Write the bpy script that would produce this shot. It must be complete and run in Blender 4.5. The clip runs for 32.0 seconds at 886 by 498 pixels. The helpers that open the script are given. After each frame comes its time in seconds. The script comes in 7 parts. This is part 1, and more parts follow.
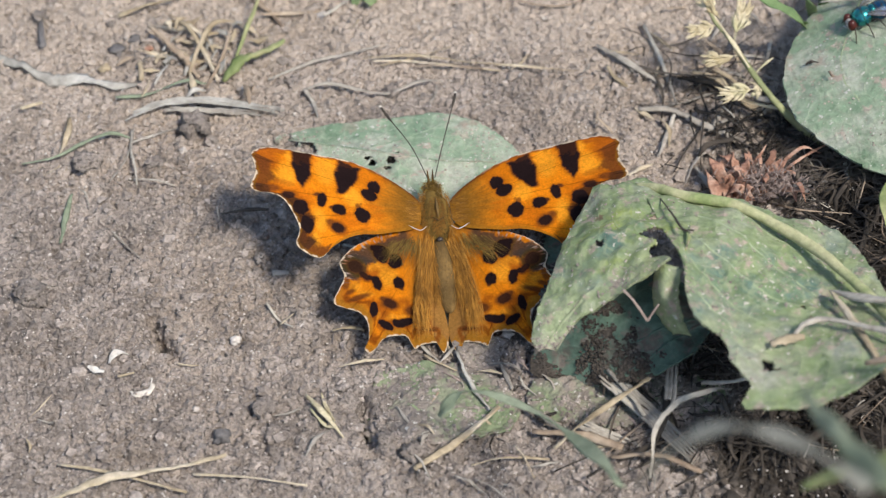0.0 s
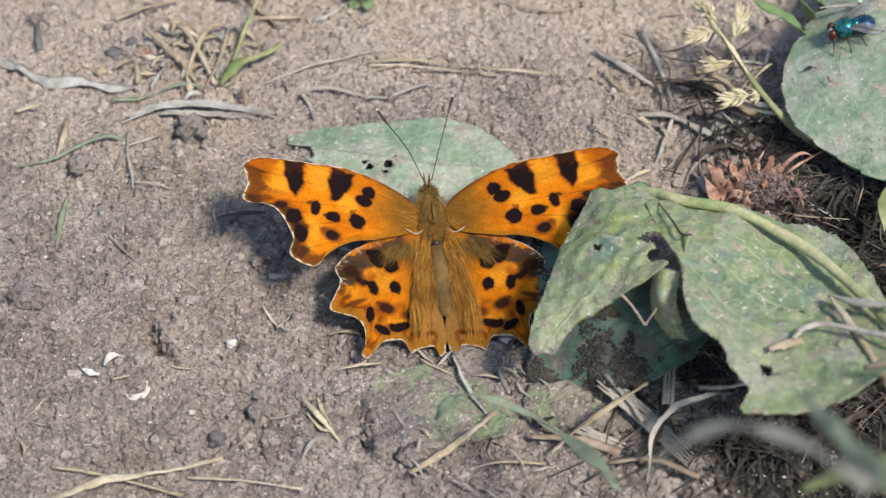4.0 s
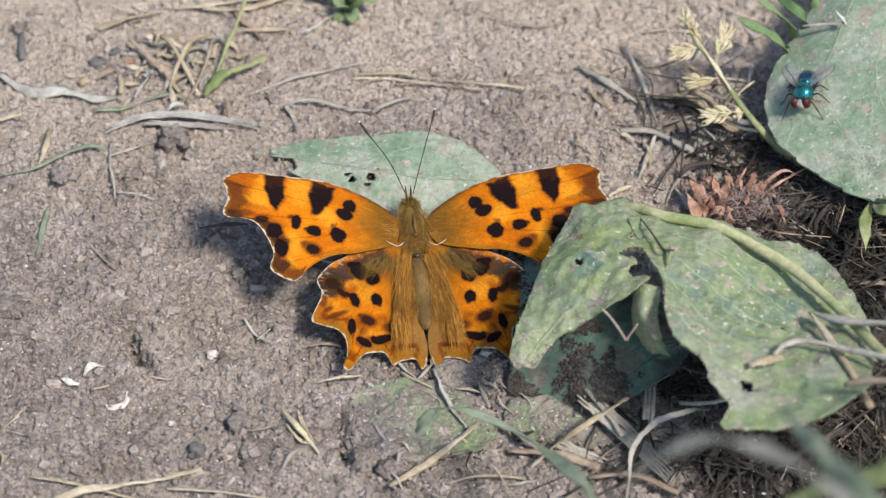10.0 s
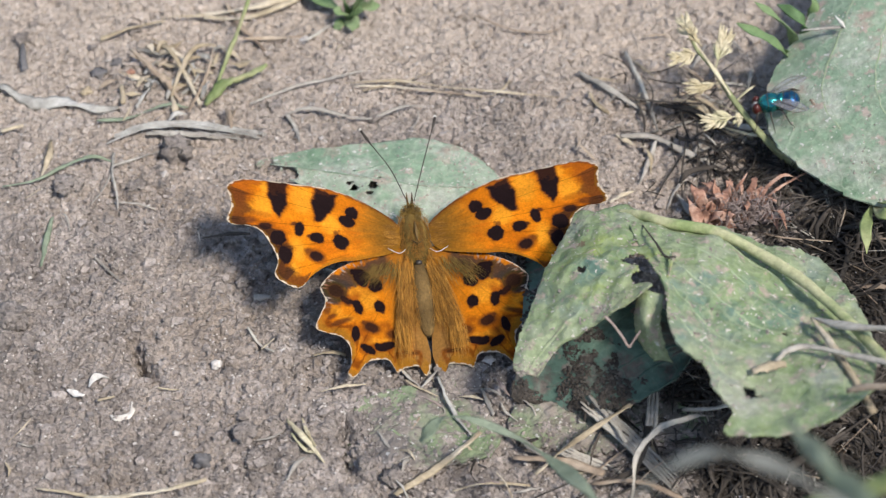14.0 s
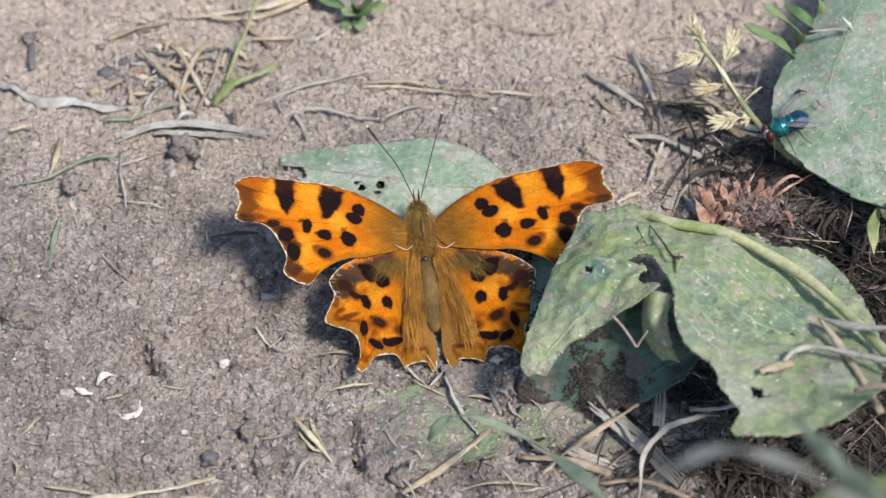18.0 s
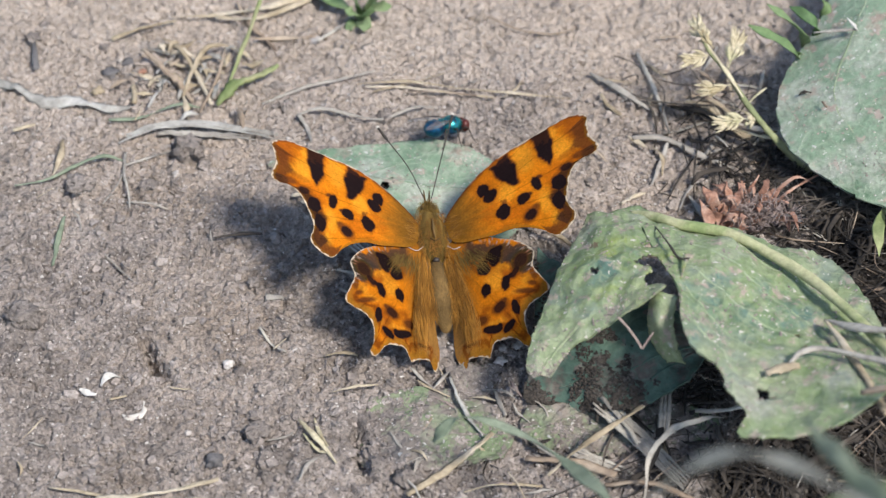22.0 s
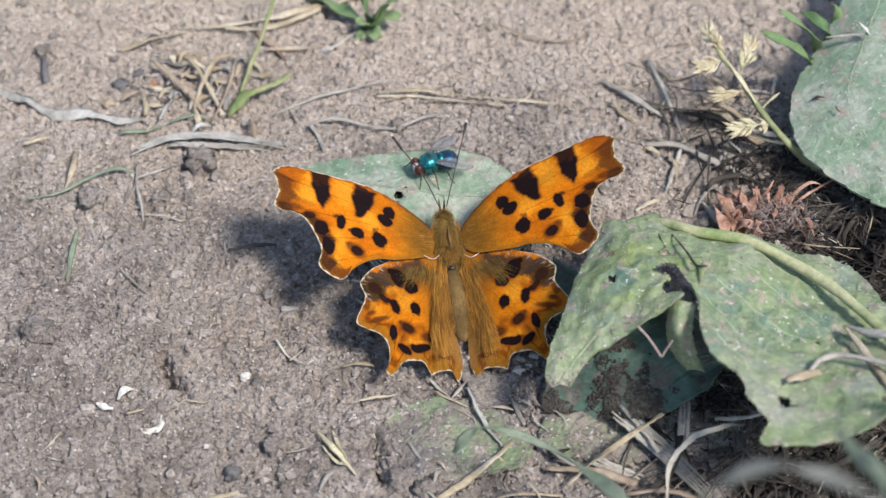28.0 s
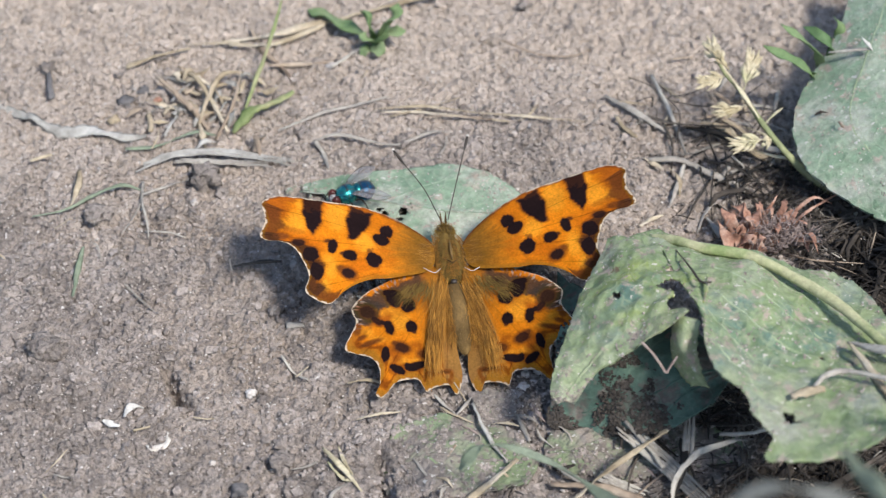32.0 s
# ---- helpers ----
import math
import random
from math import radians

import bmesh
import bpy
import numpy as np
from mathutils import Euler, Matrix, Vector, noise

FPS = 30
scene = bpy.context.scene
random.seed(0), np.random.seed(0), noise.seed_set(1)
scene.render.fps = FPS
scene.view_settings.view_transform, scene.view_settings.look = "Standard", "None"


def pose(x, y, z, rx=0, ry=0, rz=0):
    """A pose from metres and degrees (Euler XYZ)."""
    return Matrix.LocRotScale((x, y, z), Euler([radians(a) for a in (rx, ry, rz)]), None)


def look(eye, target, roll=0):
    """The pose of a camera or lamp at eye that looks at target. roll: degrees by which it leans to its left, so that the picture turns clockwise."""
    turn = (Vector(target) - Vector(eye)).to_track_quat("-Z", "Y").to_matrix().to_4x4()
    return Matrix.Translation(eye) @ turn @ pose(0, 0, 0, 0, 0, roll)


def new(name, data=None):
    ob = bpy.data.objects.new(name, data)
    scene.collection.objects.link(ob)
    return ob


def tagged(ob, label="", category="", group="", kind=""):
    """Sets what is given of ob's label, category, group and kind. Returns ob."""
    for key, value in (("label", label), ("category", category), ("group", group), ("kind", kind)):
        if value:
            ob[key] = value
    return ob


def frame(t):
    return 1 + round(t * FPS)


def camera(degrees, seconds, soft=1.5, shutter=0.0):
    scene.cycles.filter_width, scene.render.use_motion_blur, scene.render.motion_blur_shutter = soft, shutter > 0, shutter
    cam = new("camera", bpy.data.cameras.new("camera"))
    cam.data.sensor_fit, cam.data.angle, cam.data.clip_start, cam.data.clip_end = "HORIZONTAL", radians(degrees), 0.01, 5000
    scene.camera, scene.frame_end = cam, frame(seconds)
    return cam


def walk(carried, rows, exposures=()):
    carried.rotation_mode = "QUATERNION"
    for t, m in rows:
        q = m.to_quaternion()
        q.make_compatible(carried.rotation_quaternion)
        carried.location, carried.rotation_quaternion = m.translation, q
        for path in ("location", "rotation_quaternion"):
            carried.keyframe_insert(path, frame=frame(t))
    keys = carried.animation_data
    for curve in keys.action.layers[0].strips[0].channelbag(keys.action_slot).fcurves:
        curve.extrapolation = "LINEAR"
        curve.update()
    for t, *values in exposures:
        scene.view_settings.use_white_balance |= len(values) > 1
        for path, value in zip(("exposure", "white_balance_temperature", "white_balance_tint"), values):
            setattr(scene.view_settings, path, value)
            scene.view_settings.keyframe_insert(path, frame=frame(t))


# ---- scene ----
# A butterfly basking on dry trodden soil beside dusty leaves; lengths below are in millimetres unless said.
MM = 0.001

# ---- camera ----
cam = camera(25.0, 32.0, soft=1.3)
cam.data.dof.use_dof, cam.data.dof.focus_distance, cam.data.dof.aperture_fstop = True, 0.243, 32.0
walk(cam, [
    (0, pose(0.00031, -0.17522, 0.18273, 43.150, 1.029, -0.093)),
    (0.5, pose(0.00023, -0.17551, 0.18304, 43.237, 0.986, -0.081)),
    (1, pose(-0.00061, -0.17574, 0.18269, 43.356, 0.814, -0.107)),
    (1.5, pose(-0.00083, -0.17566, 0.18232, 43.386, 0.798, 0.001)),
    (2, pose(-0.00111, -0.17562, 0.18222, 43.438, 0.709, 0.044)),
    (2.5, pose(-0.00065, -0.17558, 0.18181, 43.536, 0.800, 0.027)),
    (4.5, pose(0.00011, -0.17523, 0.18137, 43.515, 0.670, -0.048)),
    (5, pose(0.00034, -0.17488, 0.18214, 43.531, 0.636, -0.205)),
    (5.5, pose(0.00026, -0.17493, 0.18240, 43.694, 0.547, -0.311)),
    (6, pose(-0.00034, -0.17541, 0.18189, 43.843, 0.381, -0.258)),
    (6.5, pose(-0.00034, -0.17537, 0.18140, 43.852, 0.298, -0.190)),
    (7, pose(-0.00037, -0.17533, 0.18148, 43.841, 0.192, -0.116)),
    (7.5, pose(-0.00005, -0.17542, 0.18141, 43.891, 0.154, -0.055)),
    (8, pose(0.00011, -0.17566, 0.18149, 43.959, 0.082, 0.022)),
    (8.5, pose(0.00014, -0.17549, 0.18174, 43.974, 0.026, 0.019)),
    (9, pose(0.00000, -0.17547, 0.18171, 44.000, -0.000, 0.000)),
    (9.5, pose(-0.00069, -0.17565, 0.18118, 44.024, -0.126, -0.021)),
    (10, pose(-0.00014, -0.17569, 0.18106, 44.000, -0.079, 0.051)),
    (10.5, pose(-0.00032, -0.17552, 0.18096, 44.002, -0.027, -0.015)),
    (11, pose(0.00008, -0.17548, 0.18153, 43.959, 0.065, -0.139)),
    (11.5, pose(-0.00011, -0.17544, 0.18201, 43.953, 0.122, -0.213)),
    (12, pose(-0.00084, -0.17557, 0.18157, 43.985, 0.067, -0.202)),
    (12.5, pose(-0.00084, -0.17567, 0.18146, 43.994, 0.123, -0.184)),
    (13, pose(-0.00109, -0.17562, 0.18140, 43.951, 0.116, -0.213)),
    (13.5, pose(-0.00086, -0.17530, 0.18162, 43.923, 0.229, -0.281)),
    (14, pose(-0.00048, -0.17526, 0.18266, 43.894, 0.281, -0.335)),
    (14.5, pose(-0.00032, -0.17559, 0.18255, 43.997, 0.215, -0.229)),
    (16.5, pose(-0.00098, -0.17555, 0.18216, 43.990, 0.200, -0.229)),
    (17, pose(-0.00081, -0.17573, 0.18249, 43.962, 0.239, -0.197)),
    (17.5, pose(-0.00097, -0.17566, 0.18286, 43.906, 0.186, -0.237)),
    (18, pose(-0.00104, -0.17586, 0.18258, 44.002, 0.231, -0.161)),
    (18.5, pose(-0.00093, -0.17570, 0.18254, 43.959, 0.199, -0.121)),
    (19, pose(-0.00148, -0.17554, 0.18242, 43.919, 0.225, -0.149)),
    (19.5, pose(-0.00138, -0.17553, 0.18236, 43.919, 0.204, -0.136)),
    (20, pose(-0.00121, -0.17542, 0.18251, 43.926, 0.252, -0.171)),
    (20.5, pose(-0.00105, -0.17548, 0.18290, 43.969, 0.267, -0.247)),
    (21, pose(-0.00144, -0.17563, 0.18268, 43.988, 0.226, -0.214)),
    (21.5, pose(-0.00196, -0.17558, 0.18267, 43.975, 0.165, -0.171)),
    (22, pose(-0.00189, -0.17540, 0.18243, 43.977, 0.140, -0.159)),
    (22.5, pose(-0.00171, -0.17522, 0.18262, 44.016, 0.163, -0.080)),
    (23, pose(-0.00126, -0.17512, 0.18303, 44.024, 0.130, -0.050)),
    (23.5, pose(-0.00124, -0.17525, 0.18289, 44.143, 0.228, -0.170)),
    (24, pose(-0.00207, -0.17534, 0.18284, 44.118, 0.262, -0.296)),
    (24.5, pose(-0.00289, -0.17516, 0.18275, 44.012, 0.252, -0.307)),
    (25, pose(-0.00371, -0.17514, 0.18288, 43.972, 0.307, -0.423)),
    (25.5, pose(-0.00354, -0.17491, 0.18293, 43.983, 0.379, -0.371)),
    (27.5, pose(-0.00449, -0.17452, 0.18256, 43.996, 0.400, -0.619)),
    (28, pose(-0.00453, -0.17439, 0.18263, 44.052, 0.435, -0.716)),
    (28.5, pose(-0.00405, -0.17377, 0.18374, 44.005, 0.580, -0.826)),
    (29, pose(-0.00431, -0.17406, 0.18346, 44.162, 0.503, -0.822)),
    (29.5, pose(-0.00525, -0.17405, 0.18382, 44.139, 0.462, -0.863)),
    (30, pose(-0.00538, -0.17426, 0.18334, 44.222, 0.401, -0.777)),
    (30.5, pose(-0.00532, -0.17393, 0.18364, 44.182, 0.509, -0.800)),
    (31, pose(-0.00491, -0.17396, 0.18410, 44.191, 0.544, -0.835)),
    (31.5, pose(-0.00509, -0.17391, 0.18440, 44.157, 0.520, -0.849)),
    (32, pose(-0.00497, -0.17412, 0.18400, 44.253, 0.579, -0.822)),
], exposures=[(0, 0.48, 6850, 10), (9, 0.52, 6750, 10), (19, 0.55, 6550, 10), (28, 0.56, 6480, 10), (32, 0.56, 6450, 10)])

# ---- light ----
SUN = Vector((8.4, -8.6, 17.0)).normalized()
sun = new("sun", bpy.data.lights.new("sun", "SUN"))
sun.data.energy, sun.data.angle, sun.data.color = 3.7, radians(11.0), (1.0, 0.95, 0.88)
sun.matrix_world = look(SUN * 5, (0, 0, 0))
world = bpy.data.worlds.new("sky")
scene.world = world
world.use_nodes = True
sky = world.node_tree.nodes.new("ShaderNodeTexSky")
sky.sky_type, sky.sun_disc = "NISHITA", False
sky.sun_elevation = math.asin(SUN.z)
sky.sun_rotation = math.atan2(SUN.x, SUN.y)
world.node_tree.links.new(sky.outputs[0], world.node_tree.nodes["Background"].inputs[0])
world.node_tree.nodes["Background"].inputs[1].default_value = 0.15


# ---- materials ----
def material(name, stops, scale, rough=0.85, bump=0.3, fine=8.0, spread=(0.35, 0.65), metal=0.0, attr="", sheen=0.0,
             patches=None, speck=None, through_light=0.0, distance=0.0003, mask=None, island=0.0,
             cells=None, net=None, grains=(0.72, 1.22)):
    """Two scales of noise over real size; stops: two or three colours. patches: (colour, scale, low, high).
    attr: a vertex colour that sets the base colour, on which the grain only plays. cells: (scale, depth) of rounded lumps.
    net: (scale, colour, width, depth) of a mesh of fine veins."""
    m = bpy.data.materials.new(name)
    m.use_nodes = True
    nt = m.node_tree
    b = nt.nodes["Principled BSDF"]
    tc = nt.nodes.new("ShaderNodeTexCoord")
    info = nt.nodes.new("ShaderNodeObjectInfo")
    shift = nt.nodes.new("ShaderNodeVectorMath")
    shift.operation = "MULTIPLY_ADD"
    shift.inputs[1].default_value = (1, 1, 1)
    nt.links.new(tc.outputs["Object"], shift.inputs[0])
    nt.links.new(info.outputs["Random"], shift.inputs[2])

    def noise_node(s, detail=4.0, roughness=0.6):
        n = nt.nodes.new("ShaderNodeTexNoise")
        n.inputs["Scale"].default_value, n.inputs["Detail"].default_value, n.inputs["Roughness"].default_value = s, detail, roughness
        nt.links.new(shift.outputs[0], n.inputs["Vector"])
        return n

    def mixed(kind, fac, a, c):
        x = nt.nodes.new("ShaderNodeMix")
        x.data_type, x.blend_type = "RGBA", kind
        for sock, v in ((x.inputs[0], fac), (x.inputs[6], a), (x.inputs[7], c)):
            if isinstance(v, (int, float)):
                sock.default_value = v
            elif isinstance(v, tuple):
                sock.default_value = (*v, 1)
            else:
                nt.links.new(v, sock)
        return x.outputs[2]

    def ramp(src, low, high, colours):
        r = nt.nodes.new("ShaderNodeValToRGB")
        nt.links.new(src, r.inputs[0])
        els = r.color_ramp.elements
        while len(els) < len(colours):
            els.new(0.5)
        for k, c in enumerate(colours):
            els[k].position, els[k].color = low + (high - low) * k / (len(colours) - 1), (*c, 1)
        return r.outputs[0]

    big = noise_node(scale)
    small = noise_node(scale * fine, 6.0, 0.7)
    colour = ramp(big.outputs[0], *spread, stops)
    if attr:
        at = nt.nodes.new("ShaderNodeAttribute")
        at.attribute_name = attr
        colour = mixed("MULTIPLY", 1.0, at.outputs["Color"], ramp(big.outputs[0], *spread, stops))
    if patches:
        for pc, ps, lo, hi in patches:
            pn = noise_node(ps, 5.0, 0.65)
            colour = mixed("MIX", ramp(pn.outputs[0], lo, hi, ((0, 0, 0), (1, 1, 1))), colour, pc)
    if island:
        geo = nt.nodes.new("ShaderNodeNewGeometry")
        lo, hi = 1 - island, 1 + island * 0.8
        colour = mixed("MULTIPLY", 1.0, colour, ramp(geo.outputs["Random Per Island"], 0.0, 1.0, ((lo, lo, lo), (hi, hi, hi))))
    for kind, tone in mask or ():
        at = nt.nodes.new("ShaderNodeAttribute")
        at.attribute_name = kind
        colour = mixed("MIX", at.outputs["Fac"], colour, tone)
    veins = None
    if net:
        bent = nt.nodes.new("ShaderNodeVectorMath")
        bent.operation = "MULTIPLY_ADD"
        bent.inputs[1].default_value = (0.0022, 0.0022, 0.0022)
        nt.links.new(noise_node(net[0] * 1.3, 2.0).outputs["Color"], bent.inputs[0])
        nt.links.new(shift.outputs[0], bent.inputs[2])
        vo = nt.nodes.new("ShaderNodeTexVoronoi")
        vo.feature = "DISTANCE_TO_EDGE"
        vo.inputs["Scale"].default_value = net[0]
        nt.links.new(bent.outputs[0], vo.inputs["Vector"])
        veins = ramp(vo.outputs["Distance"], 0.0, net[2], ((1, 1, 1), (0, 0, 0)))
        faint = mixed("MULTIPLY", 1.0, veins, (0.55, 0.55, 0.55))
        colour = mixed("MIX", faint, colour, net[1])
    grain = ramp(small.outputs[0], 0.3, 0.7, ((grains[0],) * 3, (grains[1],) * 3))
    colour = mixed("MULTIPLY", 1.0, colour, grain)
    if speck:
        sn = noise_node(speck[1], 2.0, 0.5)
        colour = mixed("MIX", ramp(sn.outputs[0], speck[2], speck[2] + 0.04, ((0, 0, 0), (1, 1, 1))), colour, speck[0])
    nt.links.new(colour, b.inputs["Base Color"])
    b.inputs["Roughness"].default_value, b.inputs["Metallic"].default_value = rough, metal
    b.inputs["Specular IOR Level"].default_value = 0.3
    if sheen:
        b.inputs["Sheen Weight"].default_value = sheen
    if through_light:
        t = nt.nodes.new("ShaderNodeBsdfTranslucent")
        nt.links.new(colour, t.inputs[0])
        mx = nt.nodes.new("ShaderNodeMixShader")
        mx.inputs[0].default_value = through_light
        nt.links.new(b.outputs[0], mx.inputs[1])
        nt.links.new(t.outputs[0], mx.inputs[2])
        nt.links.new(mx.outputs[0], nt.nodes["Material Output"].inputs[0])
    if bump:
        bp = nt.nodes.new("ShaderNodeBump")
        bp.inputs["Strength"].default_value, bp.inputs["Distance"].default_value = bump, distance
        nt.links.new(small.outputs[0], bp.inputs["Height"])
        last = bp
        if cells or net:
            lumps = nt.nodes.new("ShaderNodeBump")
            lumps.inputs["Strength"].default_value, lumps.inputs["Distance"].default_value = 1.0, cells[1] if cells else net[3]
            if cells:
                vo = nt.nodes.new("ShaderNodeTexVoronoi")
                vo.feature = "SMOOTH_F1"
                vo.inputs["Scale"].default_value, vo.inputs["Detail"].default_value, vo.inputs["Smoothness"].default_value = cells[0], 2.0, 0.3
                nt.links.new(shift.outputs[0], vo.inputs["Vector"])
                lumps.invert = True
                nt.links.new(vo.outputs["Distance"], lumps.inputs["Height"])
            else:
                nt.links.new(veins, lumps.inputs["Height"])
            nt.links.new(bp.outputs[0], lumps.inputs["Normal"])
            last = lumps
        nt.links.new(last.outputs[0], b.inputs["Normal"])
    return m


# the last mask tone is dark humus, lowered further to paint shade under the plants
SOIL = material("dry soil", ((0.175, 0.150, 0.132), (0.310, 0.268, 0.238), (0.440, 0.384, 0.344)), 130, 0.95, 1.0, 11, (0.3, 0.7),
                patches=[((0.40, 0.325, 0.26), 22, 0.5, 0.72)], speck=((0.62, 0.58, 0.54), 1500, 0.69), distance=0.0009, cells=(620, 0.0008), grains=(0.56, 1.40),
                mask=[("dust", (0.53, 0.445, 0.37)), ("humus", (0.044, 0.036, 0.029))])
CRUMB = material("soil crumbs", ((0.180, 0.154, 0.136), (0.300, 0.259, 0.230), (0.415, 0.362, 0.324)), 350, 0.95, 1.0, 5, (0.3, 0.7), island=0.22, distance=0.0005, grains=(0.62, 1.36),
                 mask=[("dust", (0.53, 0.445, 0.37))])
# humus crumbs, their colour lowered to match the painted shade
CRUMB_DARK = material("humus crumbs darkened as shade", ((0.026, 0.022, 0.019), (0.055, 0.047, 0.040), (0.095, 0.082, 0.070)), 350, 0.95, 0.8, 5, (0.3, 0.7), island=0.4)
CLOD = material("soil clod", ((0.215, 0.184, 0.162), (0.390, 0.338, 0.300)), 250, 0.95, 1.0, 8, distance=0.0008, cells=(800, 0.0005))
STONE_DARK = material("dark stone", ((0.09, 0.085, 0.085), (0.15, 0.14, 0.135)), 300, 0.7, 0.4, 6)
STONE_PALE = material("pale stone", ((0.42, 0.38, 0.34), (0.58, 0.54, 0.50)), 300, 0.7, 0.4, 6)
SHELL = material("shell", ((0.48, 0.44, 0.38), (0.64, 0.61, 0.56)), 300, 0.45, 0.2, 6)
LEAF = material("dusty green leaf", ((0.135, 0.200, 0.088), (0.205, 0.265, 0.130), (0.255, 0.305, 0.180)), 90, 0.75, 0.6, 14, (0.3, 0.7), distance=0.0004,
                patches=[((0.34, 0.35, 0.275), 150, 0.50, 0.66), ((0.25, 0.30, 0.08), 60, 0.52, 0.68), ((0.105, 0.175, 0.135), 75, 0.52, 0.64), ((0.34, 0.28, 0.23), 420, 0.56, 0.63),
                         ((0.16, 0.115, 0.07), 170, 0.665, 0.69), ((0.30, 0.305, 0.245), 35, 0.50, 0.8)],
                speck=((0.46, 0.44, 0.38), 1500, 0.655), through_light=0.12, net=(420, (0.27, 0.31, 0.19), 0.10, 0.00004))
LEAF_BLUE = material("grey-green leaf", ((0.170, 0.255, 0.165), (0.240, 0.320, 0.220)), 80, 0.75, 0.6, 14, (0.3, 0.7), distance=0.0004,
                     patches=[((0.35, 0.375, 0.305), 150, 0.46, 0.60), ((0.31, 0.25, 0.20), 130, 0.58, 0.66), ((0.36, 0.30, 0.25), 420, 0.57, 0.64), ((0.115, 0.19, 0.115), 90, 0.58, 0.70)],
                     speck=((0.50, 0.49, 0.44), 1500, 0.66), through_light=0.12, net=(380, (0.29, 0.345, 0.25), 0.10, 0.00003))
LEAF_DUST = material("trodden dusty leaf", ((0.14, 0.19, 0.10), (0.21, 0.25, 0.15)), 80, 0.8, 0.7, 14, (0.3, 0.7),
                     patches=[((0.255, 0.222, 0.190), 95, 0.43, 0.56), ((0.20, 0.172, 0.148), 300, 0.48, 0.58)],
                     speck=((0.5, 0.48, 0.44), 1600, 0.66), through_light=0.1, cells=(700, 0.0004))
# soil patches are real cover; the greens are lowered to paint the torn leaf's shade
LEAF_SOILED_SHADE = material("soil-covered leaf darkened as shade", ((0.055, 0.100, 0.075), (0.085, 0.135, 0.105)), 80, 0.85, 0.6, 14, (0.3, 0.7),
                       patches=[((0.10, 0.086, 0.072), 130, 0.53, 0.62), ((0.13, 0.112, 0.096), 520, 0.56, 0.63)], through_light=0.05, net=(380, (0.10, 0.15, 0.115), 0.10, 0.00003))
VEIN = material("leaf vein", ((0.24, 0.30, 0.17), (0.31, 0.36, 0.24)), 200, 0.7, 0.2, 6, through_light=0.1)
FRESH = material("fresh green blade", ((0.16, 0.215, 0.075), (0.26, 0.30, 0.13), (0.36, 0.345, 0.19)), 120, 0.6, 0.2, 10, through_light=0.25)
BLADE = material("grey-green grass blade", ((0.17, 0.21, 0.14), (0.27, 0.31, 0.22)), 120, 0.7, 0.2, 10, through_light=0.2)
LENS_GREY = material("dull grey dry blade", ((0.17, 0.17, 0.145), (0.25, 0.25, 0.215)), 120, 0.8, 0.3, 10, through_light=0.1)
STEM = material("pale green stalk", ((0.25, 0.28, 0.13), (0.39, 0.38, 0.22), (0.20, 0.25, 0.10)), 110, 0.6, 0.3, 14)
STEM_GREEN = material("dull green stalk", ((0.12, 0.145, 0.06), (0.20, 0.215, 0.105), (0.28, 0.26, 0.14)), 90, 0.65, 0.3, 14)
FRESH_DARK = material("dark green seedling leaf", ((0.085, 0.15, 0.06), (0.15, 0.225, 0.095), (0.20, 0.26, 0.13)), 120, 0.65, 0.25, 10, through_light=0.15)
STRAW = material("dry straw", ((0.28, 0.22, 0.14), (0.43, 0.355, 0.245), (0.55, 0.48, 0.37)), 120, 0.75, 0.9, 10, through_light=0.1)
STRAW_PALE = material("bleached grass blade", ((0.216, 0.204, 0.180), (0.352, 0.336, 0.300), (0.464, 0.448, 0.408)), 120, 0.75, 0.6, 10, through_light=0.1)
STRAW_GREY = material("weathered grass", ((0.20, 0.185, 0.16), (0.33, 0.30, 0.26), (0.45, 0.42, 0.36)), 120, 0.8, 0.5, 10, through_light=0.1)
STRAW_BROWN = material("brown dead stalk", ((0.15, 0.11, 0.08), (0.28, 0.215, 0.155), (0.38, 0.31, 0.235)), 120, 0.8, 0.5, 10)
# near black: the shade in the gaps under the leaves is put into this colour
LITTER_SHADE = material("plant litter darkened as shade", ((0.018, 0.015, 0.012), (0.040, 0.033, 0.027), (0.085, 0.071, 0.058)), 90, 0.9, 0.6, 10, island=0.5)
RUST = material("rust-brown withered petal", ((0.20, 0.105, 0.075), (0.39, 0.215, 0.15), (0.50, 0.36, 0.285)), 380, 0.8, 0.5, 10, through_light=0.15)
WOOL = material("grey withered fluff", ((0.16, 0.12, 0.105), (0.33, 0.265, 0.24)), 400, 0.9, 0.6, 6)
HUSK = material("straw-yellow spikelet", ((0.42, 0.35, 0.21), (0.60, 0.53, 0.37), (0.46, 0.44, 0.26)), 200, 0.7, 0.3, 10, through_light=0.2)
WING = material("wing scales", ((0.86, 0.86, 0.86), (1.08, 1.08, 1.08)), 500, 0.75, 0.25, 7, (0.3, 0.7), attr="pattern", through_light=0.36, distance=0.0001)
WING.node_tree.nodes["Principled BSDF"].inputs["Specular IOR Level"].default_value = 0.06
FUR = material("olive-brown fur", ((0.105, 0.062, 0.011), (0.19, 0.115, 0.024)), 260, 0.9, 0.3, 8, island=0.45)
FUR_DARK = material("dark brown fur", ((0.045, 0.024, 0.008), (0.10, 0.056, 0.016)), 400, 0.9, 0.3, 5)
FUR_GOLD = material("golden-brown hair", ((0.18, 0.078, 0.010), (0.38, 0.175, 0.026)), 300, 0.85, 0.0, 5, island=0.6)
FUR_RED = material("red-brown fur", ((0.17, 0.07, 0.012), (0.30, 0.13, 0.02)), 300, 0.9, 0.0, 5, island=0.45)
